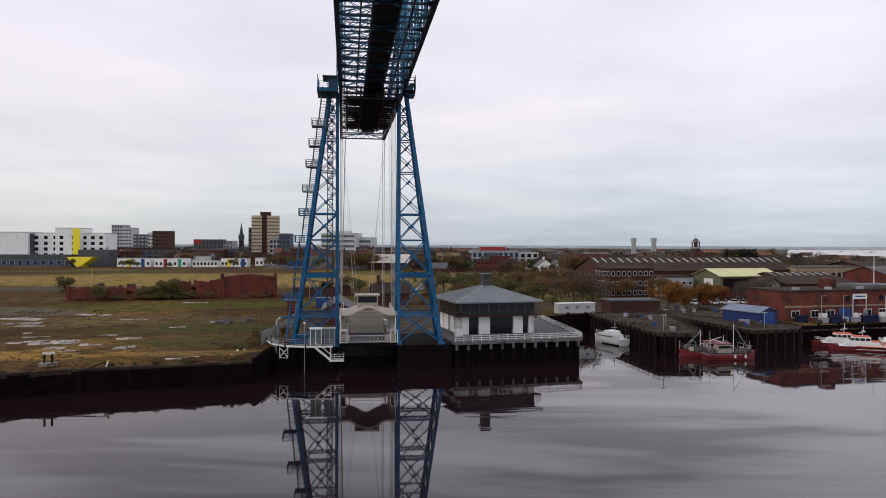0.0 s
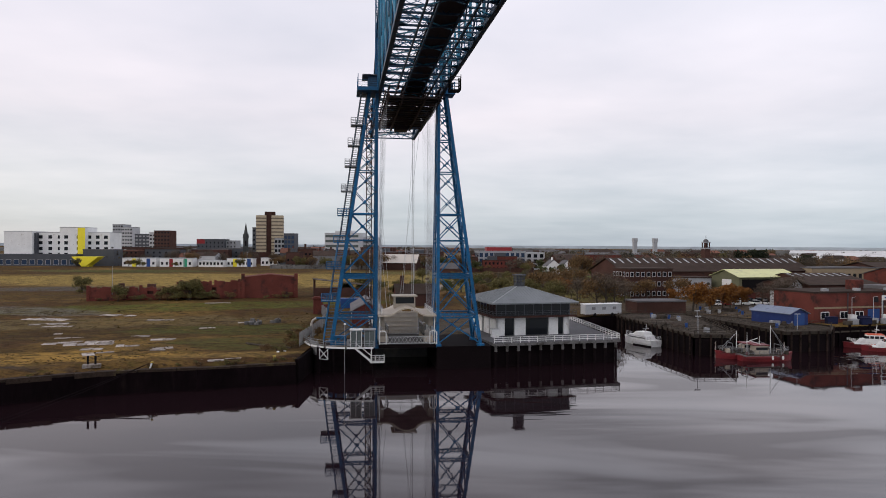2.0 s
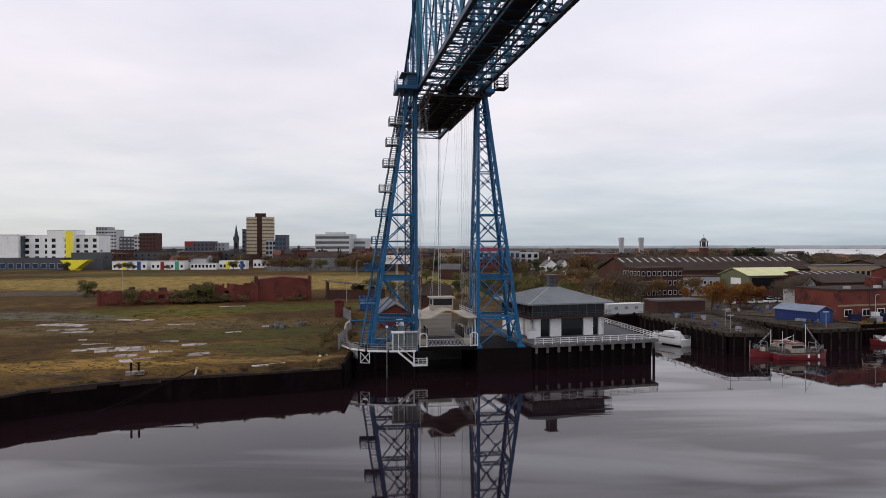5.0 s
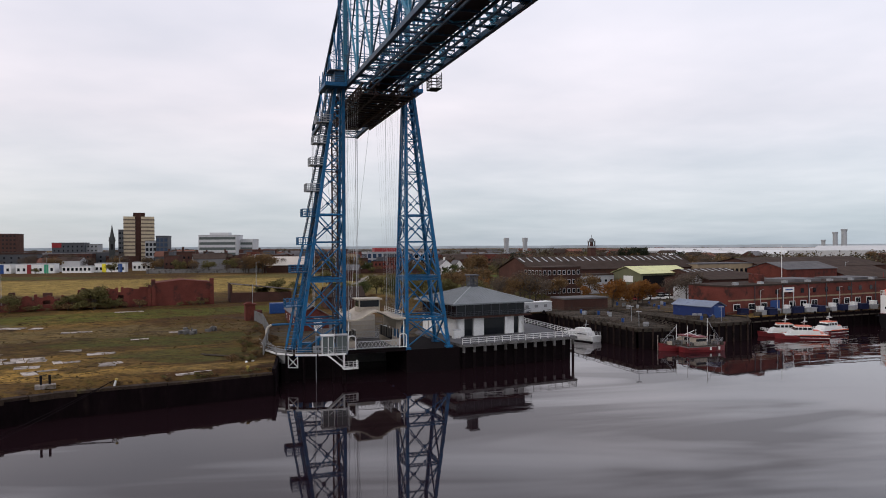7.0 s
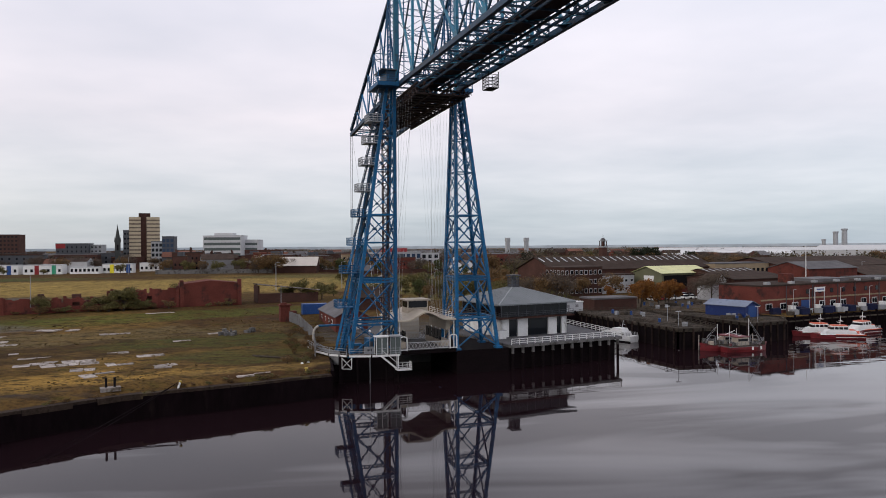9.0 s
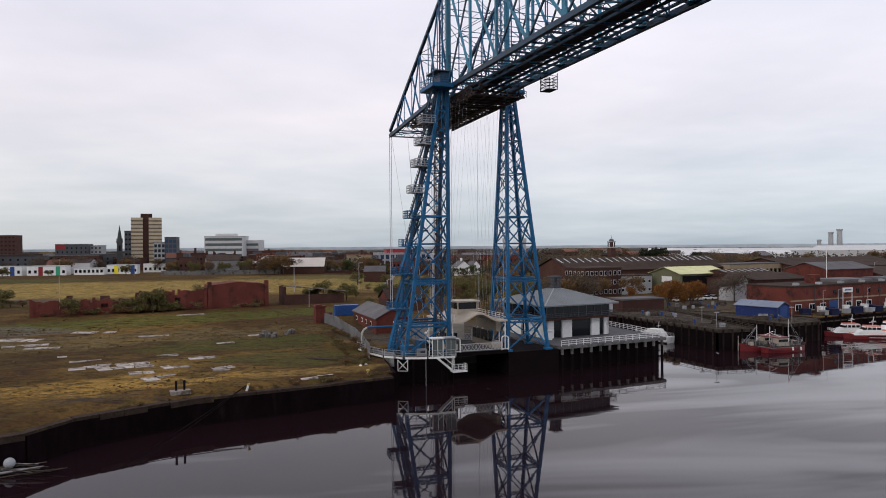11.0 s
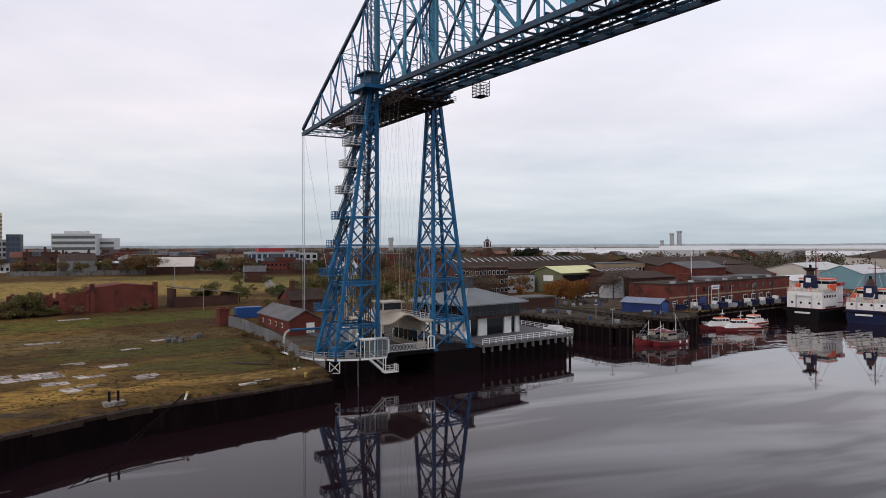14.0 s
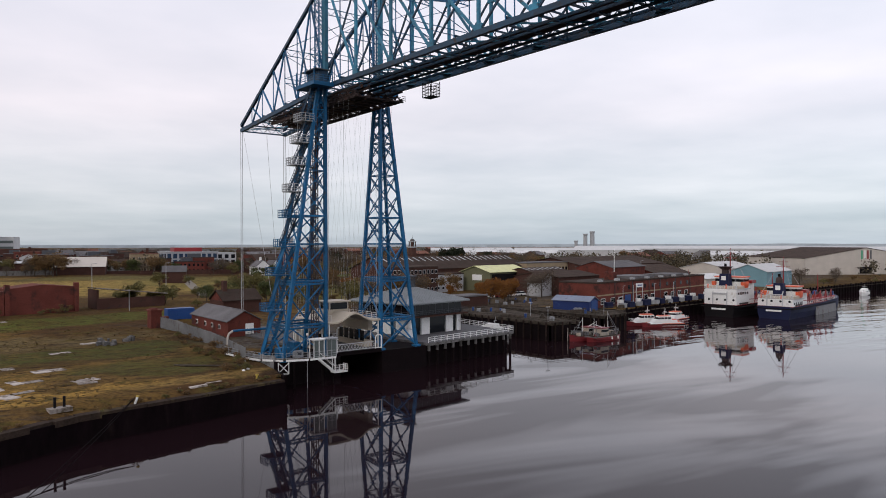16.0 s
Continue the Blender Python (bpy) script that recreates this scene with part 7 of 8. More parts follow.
    for s in (-1, 1):
        for k in range(5):
            a = x0 + 14 + k * L * 0.105
            bm = bmesh.new()
            beam(bm, (a, s * (W / 2 - 0.8), 3.7), (a + 1.2, s * (W / 2 - 0.8), 7.2), 0.22)
            beam(bm, (a + 2.4, s * (W / 2 - 0.8), 3.7), (a + 1.2, s * (W / 2 - 0.8), 7.2), 0.22)
            beam(bm, (a + 1.2, s * (W / 2 - 0.8), 7.2), (a + 4.4, s * (W / 2 - 2.2), 5.0), 0.18)
            part("gantry", bm, M_RED, b, "red gantry")
    bm = bmesh.new()
    tube(bm, (x0 + 10, -W / 2 + 1.2, 5.0), (L * 0.3, -W / 2 + 1.2, 4.6), 0.45)
    part("suction_pipe", bm, M_RED, b)


ship(145.0, 165.5, 14, 54, 11, M_BLACK, 11.8, "black-hulled dredger with white stern house and red mast", 3.4, 8.3)
ship(153.5, 154.0, 16, 54, 11, M_BOATBLUE, 9.2, "navy-hulled dredger with red deck gear and blue funnel", 3.0, 5.7)
w = thing("lifeboat_on_cradle", pose(150, 197.5, 4.6, 0, 0, 14), "dark blue and red workboat standing on the quay", "boat")
bm = bmesh.new()
hull(bm, 13, 4, 1.9, 0.4, 0.8, 0.4, z0=1.0)
part("hull", bm, M_BOATBLUE, w)
for x0, x1, h in ((-5.2, -2.6, 4.6), (-2.4, 2.2, 5.4), (2.5, 4.2, 4.3)):
    part("cabin", one(box, x0, x1, -1.5, 1.5, 2.9, h), M_RED, w)
part("window_band", one(box, -2.3, 2.25, -1.55, 1.55, 4.3, 4.9), M_GLASS, w)
part("mast", one(tube, (0, 0, 5.4), (0, 0, 8.6), 0.08, 0.05), M_RED, w)
part("cradle", one(box, -4, 4, -1.2, 1.2, 0, 0.9), M_DARKSTEEL, w)

# ---- the town across the waste ground ----
def college():
    """White block of flats with a yellow stripe, over a dark podium with a yellow canopy."""
    W = ("apartment block", M_GREYLT)
    kw = dict(win=(2.5, 2.3), step=4.0, first=6.5)
    block("white_apartment_block", (-310, 486), (-291, 486.5), 20, 23, M_WHITE, "white rendered apartment block with few windows", *W, parapet=0.5)
    block("white_apartment_block", (-291.5, 492), (-272, 492.3), 18, 22.6, M_WHITE, "white rendered apartment block with square dark windows", *W, rows=4, cols=3, **kw)
    t = block("white_apartment_block", (-272.3, 487), (-255.4, 487.3), 18, 26, M_WHITE, "tall white rendered block with a yellow vertical stripe", *W, rows=4, cols=2, **kw)
    part("yellow_stripe", one(box, 3.6, 8.6, -0.1, 0.02, 1, 26.2), M_YELLOW, t, "bright yellow panel stripe")
    block("white_apartment_block", (-257.5, 492.2), (-240.5, 492.4), 18, 22.6, M_WHITE, "white rendered apartment block with square dark windows", *W, rows=4, cols=3, **kw)
    block("grey_stair_tower", (-293, 489), (-289.5, 489), 10, 22, M_DKGREY, "dark grey stair tower between white blocks", "tower")
    block("dark_podium", (-330, 476), (-256, 476.8), 14, 7.6, M_DKGREY, "low dark grey podium with large windows", "podium", M_DKGREY, 1, 14, (3.2, 3.2), 1.0, 3, M_GLASSBLUE, M_GREYLT)
    block("dark_cladding_block", (-254, 482), (-233.3, 482.3), 14, 11, M_DKGREY, "dark grey clad block beside the yellow canopy", "block")
    c = thing("yellow_canopy", pose(-245, 467, 6.5), "bright yellow folded entrance canopy on slim legs", "canopy")
    bm = bmesh.new()
    v = [bm.verts.new(p) for p in ((-8.8, 0, 6.6), (8.8, 0, 6.6), (0.8, 0, 0.6), (-2.5, 0, 0.6), (-8.8, 9, 6.6), (8.8, 9, 6.6), (0.8, 9, 0.6), (-2.5, 9, 0.6))]
    for f in ((0, 3, 2, 1), (4, 5, 6, 7), (0, 1, 5, 4), (1, 2, 6, 5), (2, 3, 7, 6), (3, 0, 4, 7)):
        bm.faces.new([v[i] for i in f])
    part("folded_panel", bm, M_YELLOW, c)
    part("plinth", one(box, -3, 1.3, 1, 8, -0.6, 0.6), M_YELLOW, c)
    for x, col in ((-318, M_RED), (-309, M_RED)):
        p = thing("coloured_panel", pose(x, 475.6, 6.5), "tall coloured cladding panel on the podium", "panel")
        part("sheet", one(box, -2, 2, -0.2, 0.1, 0, 6.2), col, p)


college()

for ax, bx, y, h, cols in ((-225.2, -202.8, 477.4, 5.4, (M_YELLOW, M_BLUEPAINT)), (-199.3, -177.8, 475.7, 5.4, (M_RED, M_GREEN)), (-173.6, -157, 476, 3.8, ()), (-157, -139.4, 483.3, 5.4, (M_YELLOW, M_BLUEPAINT)), (-140.5, -120.3, 508.4, 5.4, ())):
    t = block("modular_studio", (ax, y), (bx, y + 0.2), 9, h, M_WHITE, "white modular studio building with coloured panels", "studio", M_GREYLT, 1, 7, (1.4, 1.8), 1.4, 3)
    for k, ma in enumerate(cols):
        x = -4.5 + k * 9.5
        part("colour_panel", one(box, x, x + 2.4, -0.12, 0.02, 0, h), ma, t)

kwt = dict(first=3.0)
block("grey_tower_block", (-381, 795), (-369, 795), 20, 36, M_GREY, "pale grey tower block with flat roof", "tower block", None, 9, 4, (1.8, 1.6), step=3.8, **kwt)
block("grey_tower_block", (-369.6, 793), (-358, 793), 20, 33, M_GREYLT, "pale grey tower block with flat roof", "tower block", None, 8, 4, (1.8, 1.6), step=3.8, **kwt)
block("grey_office", (-339, 756), (-315.6, 756), 20, 25, M_DKGREY, "dark grey office block", "office building", None, 6, 6, (2.4, 1.6), step=3.8, glass_mat=M_GREY, **kwt)
block("pale_office", (-322, 752), (-312, 752), 16, 27, M_GREYLT, "pale office block with white plant room", "office building", M_WHITE, 6, 3, (2.2, 1.6), step=4, **kwt)
block("brown_office", (-314.4, 746), (-297.8, 746), 18, 28.5, M_BRICKDK, "dark brown office block", "office building", None, 7, 5, (1.8, 1.6), step=3.8, **kwt)
bk = block("black_student_block", (-231.4, 637), (-207, 637.3), 16, 19.2, M_DKGREY, "black clad block with a red corner", "office building", M_DKGREY, 5, 7, (0.9, 1.5), step=3.4, first=2.0)
part("red_corner", one(box, -12.3, -5.0, -0.12, 0.02, 15.5, 19.3), M_RED, bk)
block("grey_student_block", (-207, 643), (-198, 643), 14, 18, M_GREY, "grey clad block beside the black one", "office building", None, 5, 3, (1.0, 1.4), step=3.4, first=2)


def church():
    c = thing("church_spire", pose(-167.5, 566, 6.4, 0, 0, 12), "dark stone church tower with a pointed spire", "church")
    part("tower", one(box, -1.9, 1.9, -1.9, 1.9, 0, 20.5), M_CHURCH, c)
    for x in (-1.9, 1.9):
        for y in (-1.9, 1.9):
            part("pinnacle", one(tube, (x, y, 20), (x, y, 23.5), 0.45, 0.05, 6), M_CHURCH, c)
    bm = bmesh.new()
    v = [bm.verts.new((2.0 * math.cos(k * math.tau / 8), 2.0 * math.sin(k * math.tau / 8), 20.5)) for k in range(8)]
    a = bm.verts.new((0, 0, 33))
    for k in range(8):
        bm.faces.new((v[k], v[(k + 1) % 8], a))
    bm.faces.new(v[::-1])
    part("spire", bm, M_CHURCH, c)
    # The belfry's dark inside is painted as a black panel on the solid tower.
    part("belfry_shade_panel", one(box, -0.6, 0.6, -1.98, -1.88, 14, 18), M_BLACK, c)
    part("nave", one(box, 2, 18, -4, 5, 0, 9), M_BRICKDK, c)


M_CHURCH = mat("dark_weathered_stone", (0.042, 0.046, 0.045), 0.9, var=0.3, dirt=(0.06, 0.055, 0.05), dirt_at=0.55)
church()


M_TOWERBUFF = mat("pale_buff_panel", (0.44, 0.37, 0.255), 0.8, var=0.15)
M_TOWERBAND = mat("tinted_window_band", (0.13, 0.10, 0.072), 0.5, var=0.3, small=0.8)


def tower_block():
    t = thing("office_tower", pose(-150, 571, 6.4, 0, 0, 10), "tall buff office tower with dark horizontal window bands", "tower block")
    for x0, x1, y0, y1, h in ((-10.5, -2.5, 0, 15, 38.5), (-2.5, 1.5, 1, 16, 41), (1.5, 10.5, 0, 15, 38.5)):
        core = part("core", one(box, x0, x1, y0, y1, 0, h), M_TOWERBUFF if x1 - x0 > 5 else M_BRICKDK, t)
        if x1 - x0 < 5:
            continue
        for k in range(13):
            part("window_band", one(box, x0 - 0.1, x1 + 0.1, y0 - 0.1, y1 + 0.1, 2.6 + k * 2.75, 3.6 + k * 2.75), M_TOWERBAND, core)
    part("plant_room", one(box, -4, 4, 3, 11, 38.5, 41.5), M_BRICKDK, t)
    block("dark_annexe", (-171, 598), (-166, 598), 14, 29, M_DKGREY, "dark office annexe behind the tower", "office building", None, 7, 2, (1.6, 1.4), step=3.8, first=3)
    block("blue_glass_office", (-142.8, 558), (-135, 558), 14, 20, M_GREY, "grey office with pale glass bay", "office building", M_DKGREY, 5, 3, (1.8, 2.2), step=3.6, first=2)
    block("blue_glass_office", (-135, 556), (-126.8, 556), 14, 23.5, M_DKGREY, "dark blue glazed office block", "office building", M_DKGREY, 6, 3, (2.0, 2.4), step=3.5, first=2, glass_mat=M_GLASSBLUE)
    t2 = block("white_hospital_block", (-116, 630), (-85, 624), 20, 25.0, M_GREYLT, "long white office with strips of windows", "office building", M_GREYLT)
    for k in range(5):
        part("window_band", one(box, -15, 15.2, -0.1, 0.02, 4 + k * 4.4, 6.2 + k * 4.4), M_GLASSGREEN, t2)
    part("roof_plant", one(box, -8, 8, 5, 14, 25.4, 27.5), M_GREYLT, t2)
    t3 = block("white_hospital_block", (-85, 637), (-72, 634), 16, 21.5, M_GREYLT, "white office annexe with strips of windows", "office building", M_GREYLT)
    for k in range(4):
        part("window_band", one(box, -6, 6, -0.1, 0.02, 4 + k * 4.4, 6.0 + k * 4.4), M_GLASSGREEN, t3)


tower_block()


def technology_college():
    t = block("glass_college", (14, 500), (47, 503), 22, 13, M_GREY, "grey and blue glazed college with a red roof band", "college", M_GREY, 3, 9, (2.4, 3.0), 1.0, 4.0, M_GLASSBLUE)
    part("red_roof_band", one(box, -10, 8, 6, 16, 13.4, 16), M_RED, t)
    block("white_college_wing", (44, 512), (62, 514), 14, 12, M_GREYLT, "white college wing with dark glass", "college", M_GREYLT, 3, 4, (2.6, 2.6), 1.0, 3.8)
    block("flat_roofed_school", (70, 500), (130, 506), 20, 11, M_BRICK, "low red brick school with flat roof", "school", M_ROOFGREY, 2, 16, (1.8, 1.8), 2, 4)


technology_college()


def pub():
    t = shed("white_cottage", (51, 424), (60, 426), 8, 5.2, 8.8, M_WHITE, M_ROOFGREY, "white rendered house with steep gables and grey roof", "house", along=False, over=0.2)
    panes(t, "window", 1.0, 1.3, [(x, 0, z, 0) for x in (-2.4, 2.2) for z in (1, 3.6)])
    part("chimney", one(box, -0.5, 0.5, 3, 4, 8, 10.6), M_WHITE, t)
    shed("white_cottage", (60.5, 428), (68, 430), 8, 4.4, 8.6, M_WHITE, M_ROOFGREY, "white rendered house with steep gables and grey roof", "house", along=False, over=0.2)


pub()


def clock_tower():
    c = thing("clock_tower", pose(127.5, 376, 4.6, 0, 0, 15), "red brick clock tower with domed lantern", "clock tower")
    part("shaft", one(box, -1.6, 1.6, -1.6, 1.6, 0, 16), M_BRICKDK, c)
    part("cornice", one(box, -1.9, 1.9, -1.9, 1.9, 16, 16.7), M_GREY, c)
    for x in (-1.25, 1.25):
        for y in (-1.25, 1.25):
            part("column", one(box, x - 0.22, x + 0.22, y - 0.22, y + 0.22, 16.7, 19.4), M_BRICKDK, c)
    part("clock_stage", one(box, -0.7, 0.7, -0.7, 0.7, 16.7, 19.4), M_BRICKDK, c)
    part("upper_cornice", one(box, -1.7, 1.7, -1.7, 1.7, 19.4, 19.8), M_GREY, c)
    bm = bmesh.new()
    bmesh.ops.create_uvsphere(bm, u_segments=12, v_segments=8, radius=1.4)
    bmesh.ops.translate(bm, verts=bm.verts, vec=(0, 0, 19.9))
    part("dome", bm, M_ROOFGREY, c)
    part("finial", one(tube, (0, 0, 21.5), (0, 0, 23.2), 0.15, 0.04), M_ROOFGREY, c)
    for x, y in ((235, 928), (261, 928)):
        s = thing("bridge_lift_tower", pose(x, y, 4.6, 0, 0, 10), "far grey lift-bridge tower with a broad head", "tower", "lift bridge towers")
        part("shaft", one(box, -2.3, 2.3, -2.3, 2.3, 0, 22), M_GREY, s)
        part("head", one(box, -2.7, 2.7, -2.7, 2.7, 22, 27), M_GREY, s)


clock_tower()


def small_town():
    """Brick terraces, low works and far warehouses, thinning out to the horizon."""
    rnd = random.Random(12)
    walls = (M_BRICK, M_BRICKDK, M_BRICKDK, M_BRICKDK, M_HULLGREY)
    roofs = (M_ROOFGREY, M_ROOFBROWN, M_ROOFRED, M_ROOFBROWN)
    for k in range(26):
        x, y = -112 + 176 * rnd.random(), rnd.uniform(458, 560)
        if (8 < x < 66 and y > 485) or (-60 < x < -18 and y < 470):
            continue
        L, h = rnd.uniform(8, 22), rnd.uniform(6, 13.5)
        t = block("brick_works", (x - L / 2, y), (x + L / 2, y + rnd.uniform(-3, 4)), rnd.uniform(8, 14), h, rnd.choice((M_BRICKDK, M_BRICKDK, M_BRICK, M_BRICKBUFF, M_BRICKDK)), "brick town block with rows of small windows", "town block", rnd.choice(roofs), max(1, int(h / 3.6)), max(3, int(L / 2.6)), (1.1, 1.4), 1.4, 3.3, M_GREYLT if k % 4 == 0 else None, M_CREAM if k % 4 == 1 else None, sides=False)
        if k % 2:
            part("chimney", one(box, 1, 2.4, 4, 5.4, h, h + 3.5), M_BRICKDK, t)
        else:
            part("plant_room", one(box, -L * 0.3, L * 0.1, 3, 7, h + 0.4, h + 2.6), M_DKGREY, t)
    for k in range(170):
        a = rnd.uniform(-0.52, 0.95)
        d = 470 + 900 * rnd.random() ** 1.3
        x, y = math.sin(a) * d, math.cos(a) * d
        if (y < 520 and x < -110) or (abs(x + 150) < 45 and y < 620) or (x > 120 and d < 560) or y < 300:
            continue
        L = rnd.uniform(9, 24) * (0.7 + d / 1400)
        e = rnd.uniform(4.5, 8.5)
        shed("terraced_row", (x - L / 2, y - 2), (x + L / 2, y + 2), rnd.uniform(9, 15), e, e + rnd.uniform(2.2, 3.6), rnd.choice(walls), rnd.choice(roofs), "row of far brick terraced houses with pitched roof", "terrace", group="far terraces", over=0.3)
    for k in range(16):
        x = -285 + 15.5 * k + rnd.uniform(-5, 5)
        y = rnd.uniform(525, 610)
        if abs(x + 150) < 14:
            continue
        L = rnd.uniform(16, 30)
        block("town_block", (x - L / 2, y), (x + L / 2, y + 1), 12, rnd.uniform(8, 13.5), rnd.choice((M_BRICKDK, M_BRICK, M_BRICKDK, M_DKGREY)), "dark brick town block with small windows", "town block", rnd.choice(roofs), 3, 6, (1.2, 1.4), 1.4, 3.2, sides=False)
    # closer streets of small houses and works, roofs at odds with one another
    for k in range(78):
        x = -335 + 440 * rnd.random()
        y = rnd.uniform(500, 700)
        if (x < -225 and y < 515) or (-176 < x < -124 and y < 610) or (-235 < x < -196 and y < 665) or (10 < x < 66 and y < 530) or (-118 < x < -66 and y > 610):
            continue
        L, e = rnd.uniform(7, 20), rnd.uniform(4.5, 9.5)
        t = shed("town_house", (x - L / 2, y), (x + L / 2, y + rnd.uniform(-3, 3)), rnd.uniform(8, 12), e, e + rnd.uniform(1.8, 3.4), rnd.choice((M_BRICKDK, M_BRICKDK, M_BRICK, M_BRICKDK, M_GREYLT, M_DKGREY)), rnd.choice((M_ROOFGREY, M_ROOFBROWN, M_ROOFBROWN, M_ROOFRED)), "small brick town house with pitched roof", "house", along=rnd.random() < 0.6, group="town houses", over=0.3)
        if k % 3 == 0:
            part("chimney", one(box, L * 0.25, L * 0.25 + 1.2, 3, 4.2, e, e + 5), M_BRICKDK, t)
        if k % 4 == 0:
            panes(t, "window", 1.1, 1.3, [(-L / 2 + L * (c + 0.5) / 4, 0, z, 0) for c in range(4) for z in (1.2, e - 2.0)], M_GREYLT)
    # walls and terraces along the edge of the waste ground
    for ax, ay, bx, by, h, ma in ((-120, 452, -30, 446, 2.6, M_PILEGREY), (-40, 450, 45, 440, 2.6, M_BRICKDK), (-210, 560, -60, 556, 3.4, M_BRICKDK)):
        wl = thing("boundary_wall", front((ax, ay), (bx, by))[0], "long boundary wall along the waste ground", "wall")
        L = math.dist((ax, ay), (bx, by))
        for k in range(8):
            part("wall_length", one(box, -L / 2 + L * k / 8, -L / 2 + L * (k + 1) / 8 - 0.05, -0.25, 0.25, 0, h), ma, wl)
    shed("long_platform_shed", (-110, 520), (-40, 512), 10, 5.0, 6.0, M_BRICKDK, M_GREYLT, "long low shed with a pale roof edge", over=0.8)
    shed("pale_roofed_hall", (-52, 441), (-27, 437), 14, 4.6, 9.4, M_BRICKDK, M_BEIGE, "brick hall with pale sheet roof", over=0.5)
    shed("brick_substation", (-12.5, 342), (-3.0, 340), 8, 5.0, 7.4, M_BRICKDK, M_ROOFGREY, "small windowless brown substation hut with grey roof", "hut", over=0.3)
    # big pale sheds on the skyline
    for x, y, L, d, e, r in ((255, 523, 46, 30, 7, 10), (330, 560, 90, 50, 9, 12), (430, 585, 130, 60, 11, 13.5), (560, 560, 240, 90, 12, 15), (400, 740, 100, 60, 10, 13), (620, 640, 180, 80, 11, 14), (700, 430, 160, 80, 11, 14), (480, 400, 90, 50, 8, 11), (560, 330, 110, 50, 9, 12)):
        m = Vector((x, y)).normalized()
        dx, dy = m.y * L / 2, -m.x * L / 2
        shed("far_warehouse", (x - dx, y - dy), (x + dx, y + dy), d, e, r, M_GREYLT, M_PALEROOF, "large pale far warehouse with low roof", "warehouse", group="far warehouses", over=0.2)
    for x, y, h, w in ((617, 785, 31.5, 3.2), (628, 783, 35, 3.6), (606, 792, 22, 2.6)):
        c = thing("works_chimney", pose(x, y, 4.6), "grey concrete works chimney on the skyline", "chimney", "works chimneys")
        part("shaft", one(tube, (0, 0, 0), (0, 0, h), w, w * 0.85, 12), M_GREY, c)
        part("rim", one(tube, (0, 0, h - 2), (0, 0, h), w * 1.05, w * 1.05, 12), M_GREY, c)
    for k in range(26):
        a = rnd.uniform(-0.4, 1.05)
        d = rnd.uniform(260, 900)
        x, y = math.sin(a) * d, math.cos(a) * d
        if y < 200:
            continue
        p = thing("street_lamp", pose(x, y, height(x, y)), "slim far street lamp post", "lamp post", "street lamps")
        part("pole", one(tube, (0, 0, 0), (0, 0, 10), 0.12, 0.08, 6), M_GREY, p)
        part("arm", one(beam, (0, 0, 10), (1.5, 0, 10.2), 0.12), M_GREY, p)


small_town()


def horizon_hills():
    """Low wooded ridges that close the view."""
    for r, h0, ma, n in ((1500, 13.5, M_HILL, 90), (3600, 18.0, M_HILLHAZE, 90)):
        bm = bmesh.new()
        lo, hi = [], []
        for k in range(n + 1):
            a = -0.75 + 2.1 * k / n
            x, y = math.sin(a) * r, math.cos(a) * r
            h = h0 + 3.0 * noise.noise(Vector((k * 0.21, r, 0))) + 1.2 * noise.noise(Vector((k * 0.9, r, 5)))
            lo.append(bm.verts.new((x, y, 4.0)))
            hi.append((bm.verts.new((x, y, h)), bm.verts.new((x * 1.03, y * 1.03, h)), bm.verts.new((x * 1.05, y * 1.05, 4.0))))
        for k in range(n):
            bm.faces.new((lo[k], lo[k + 1], hi[k + 1][0], hi[k][0]))
            bm.faces.new((hi[k][0], hi[k + 1][0], hi[k + 1][1], hi[k][1]))
            bm.faces.new((hi[k][1], hi[k + 1][1], hi[k + 1][2], hi[k][2]))
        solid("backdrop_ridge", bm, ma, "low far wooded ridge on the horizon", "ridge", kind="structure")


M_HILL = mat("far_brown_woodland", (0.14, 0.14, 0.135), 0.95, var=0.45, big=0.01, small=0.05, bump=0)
# Aerial haze is painted into the farther ridge as pale blue-grey.
M_HILLHAZE = mat("far_woodland_with_painted_haze", (0.42, 0.48, 0.53), 0.95, var=0.2, big=0.004, small=0.02, bump=0)
horizon_hills()


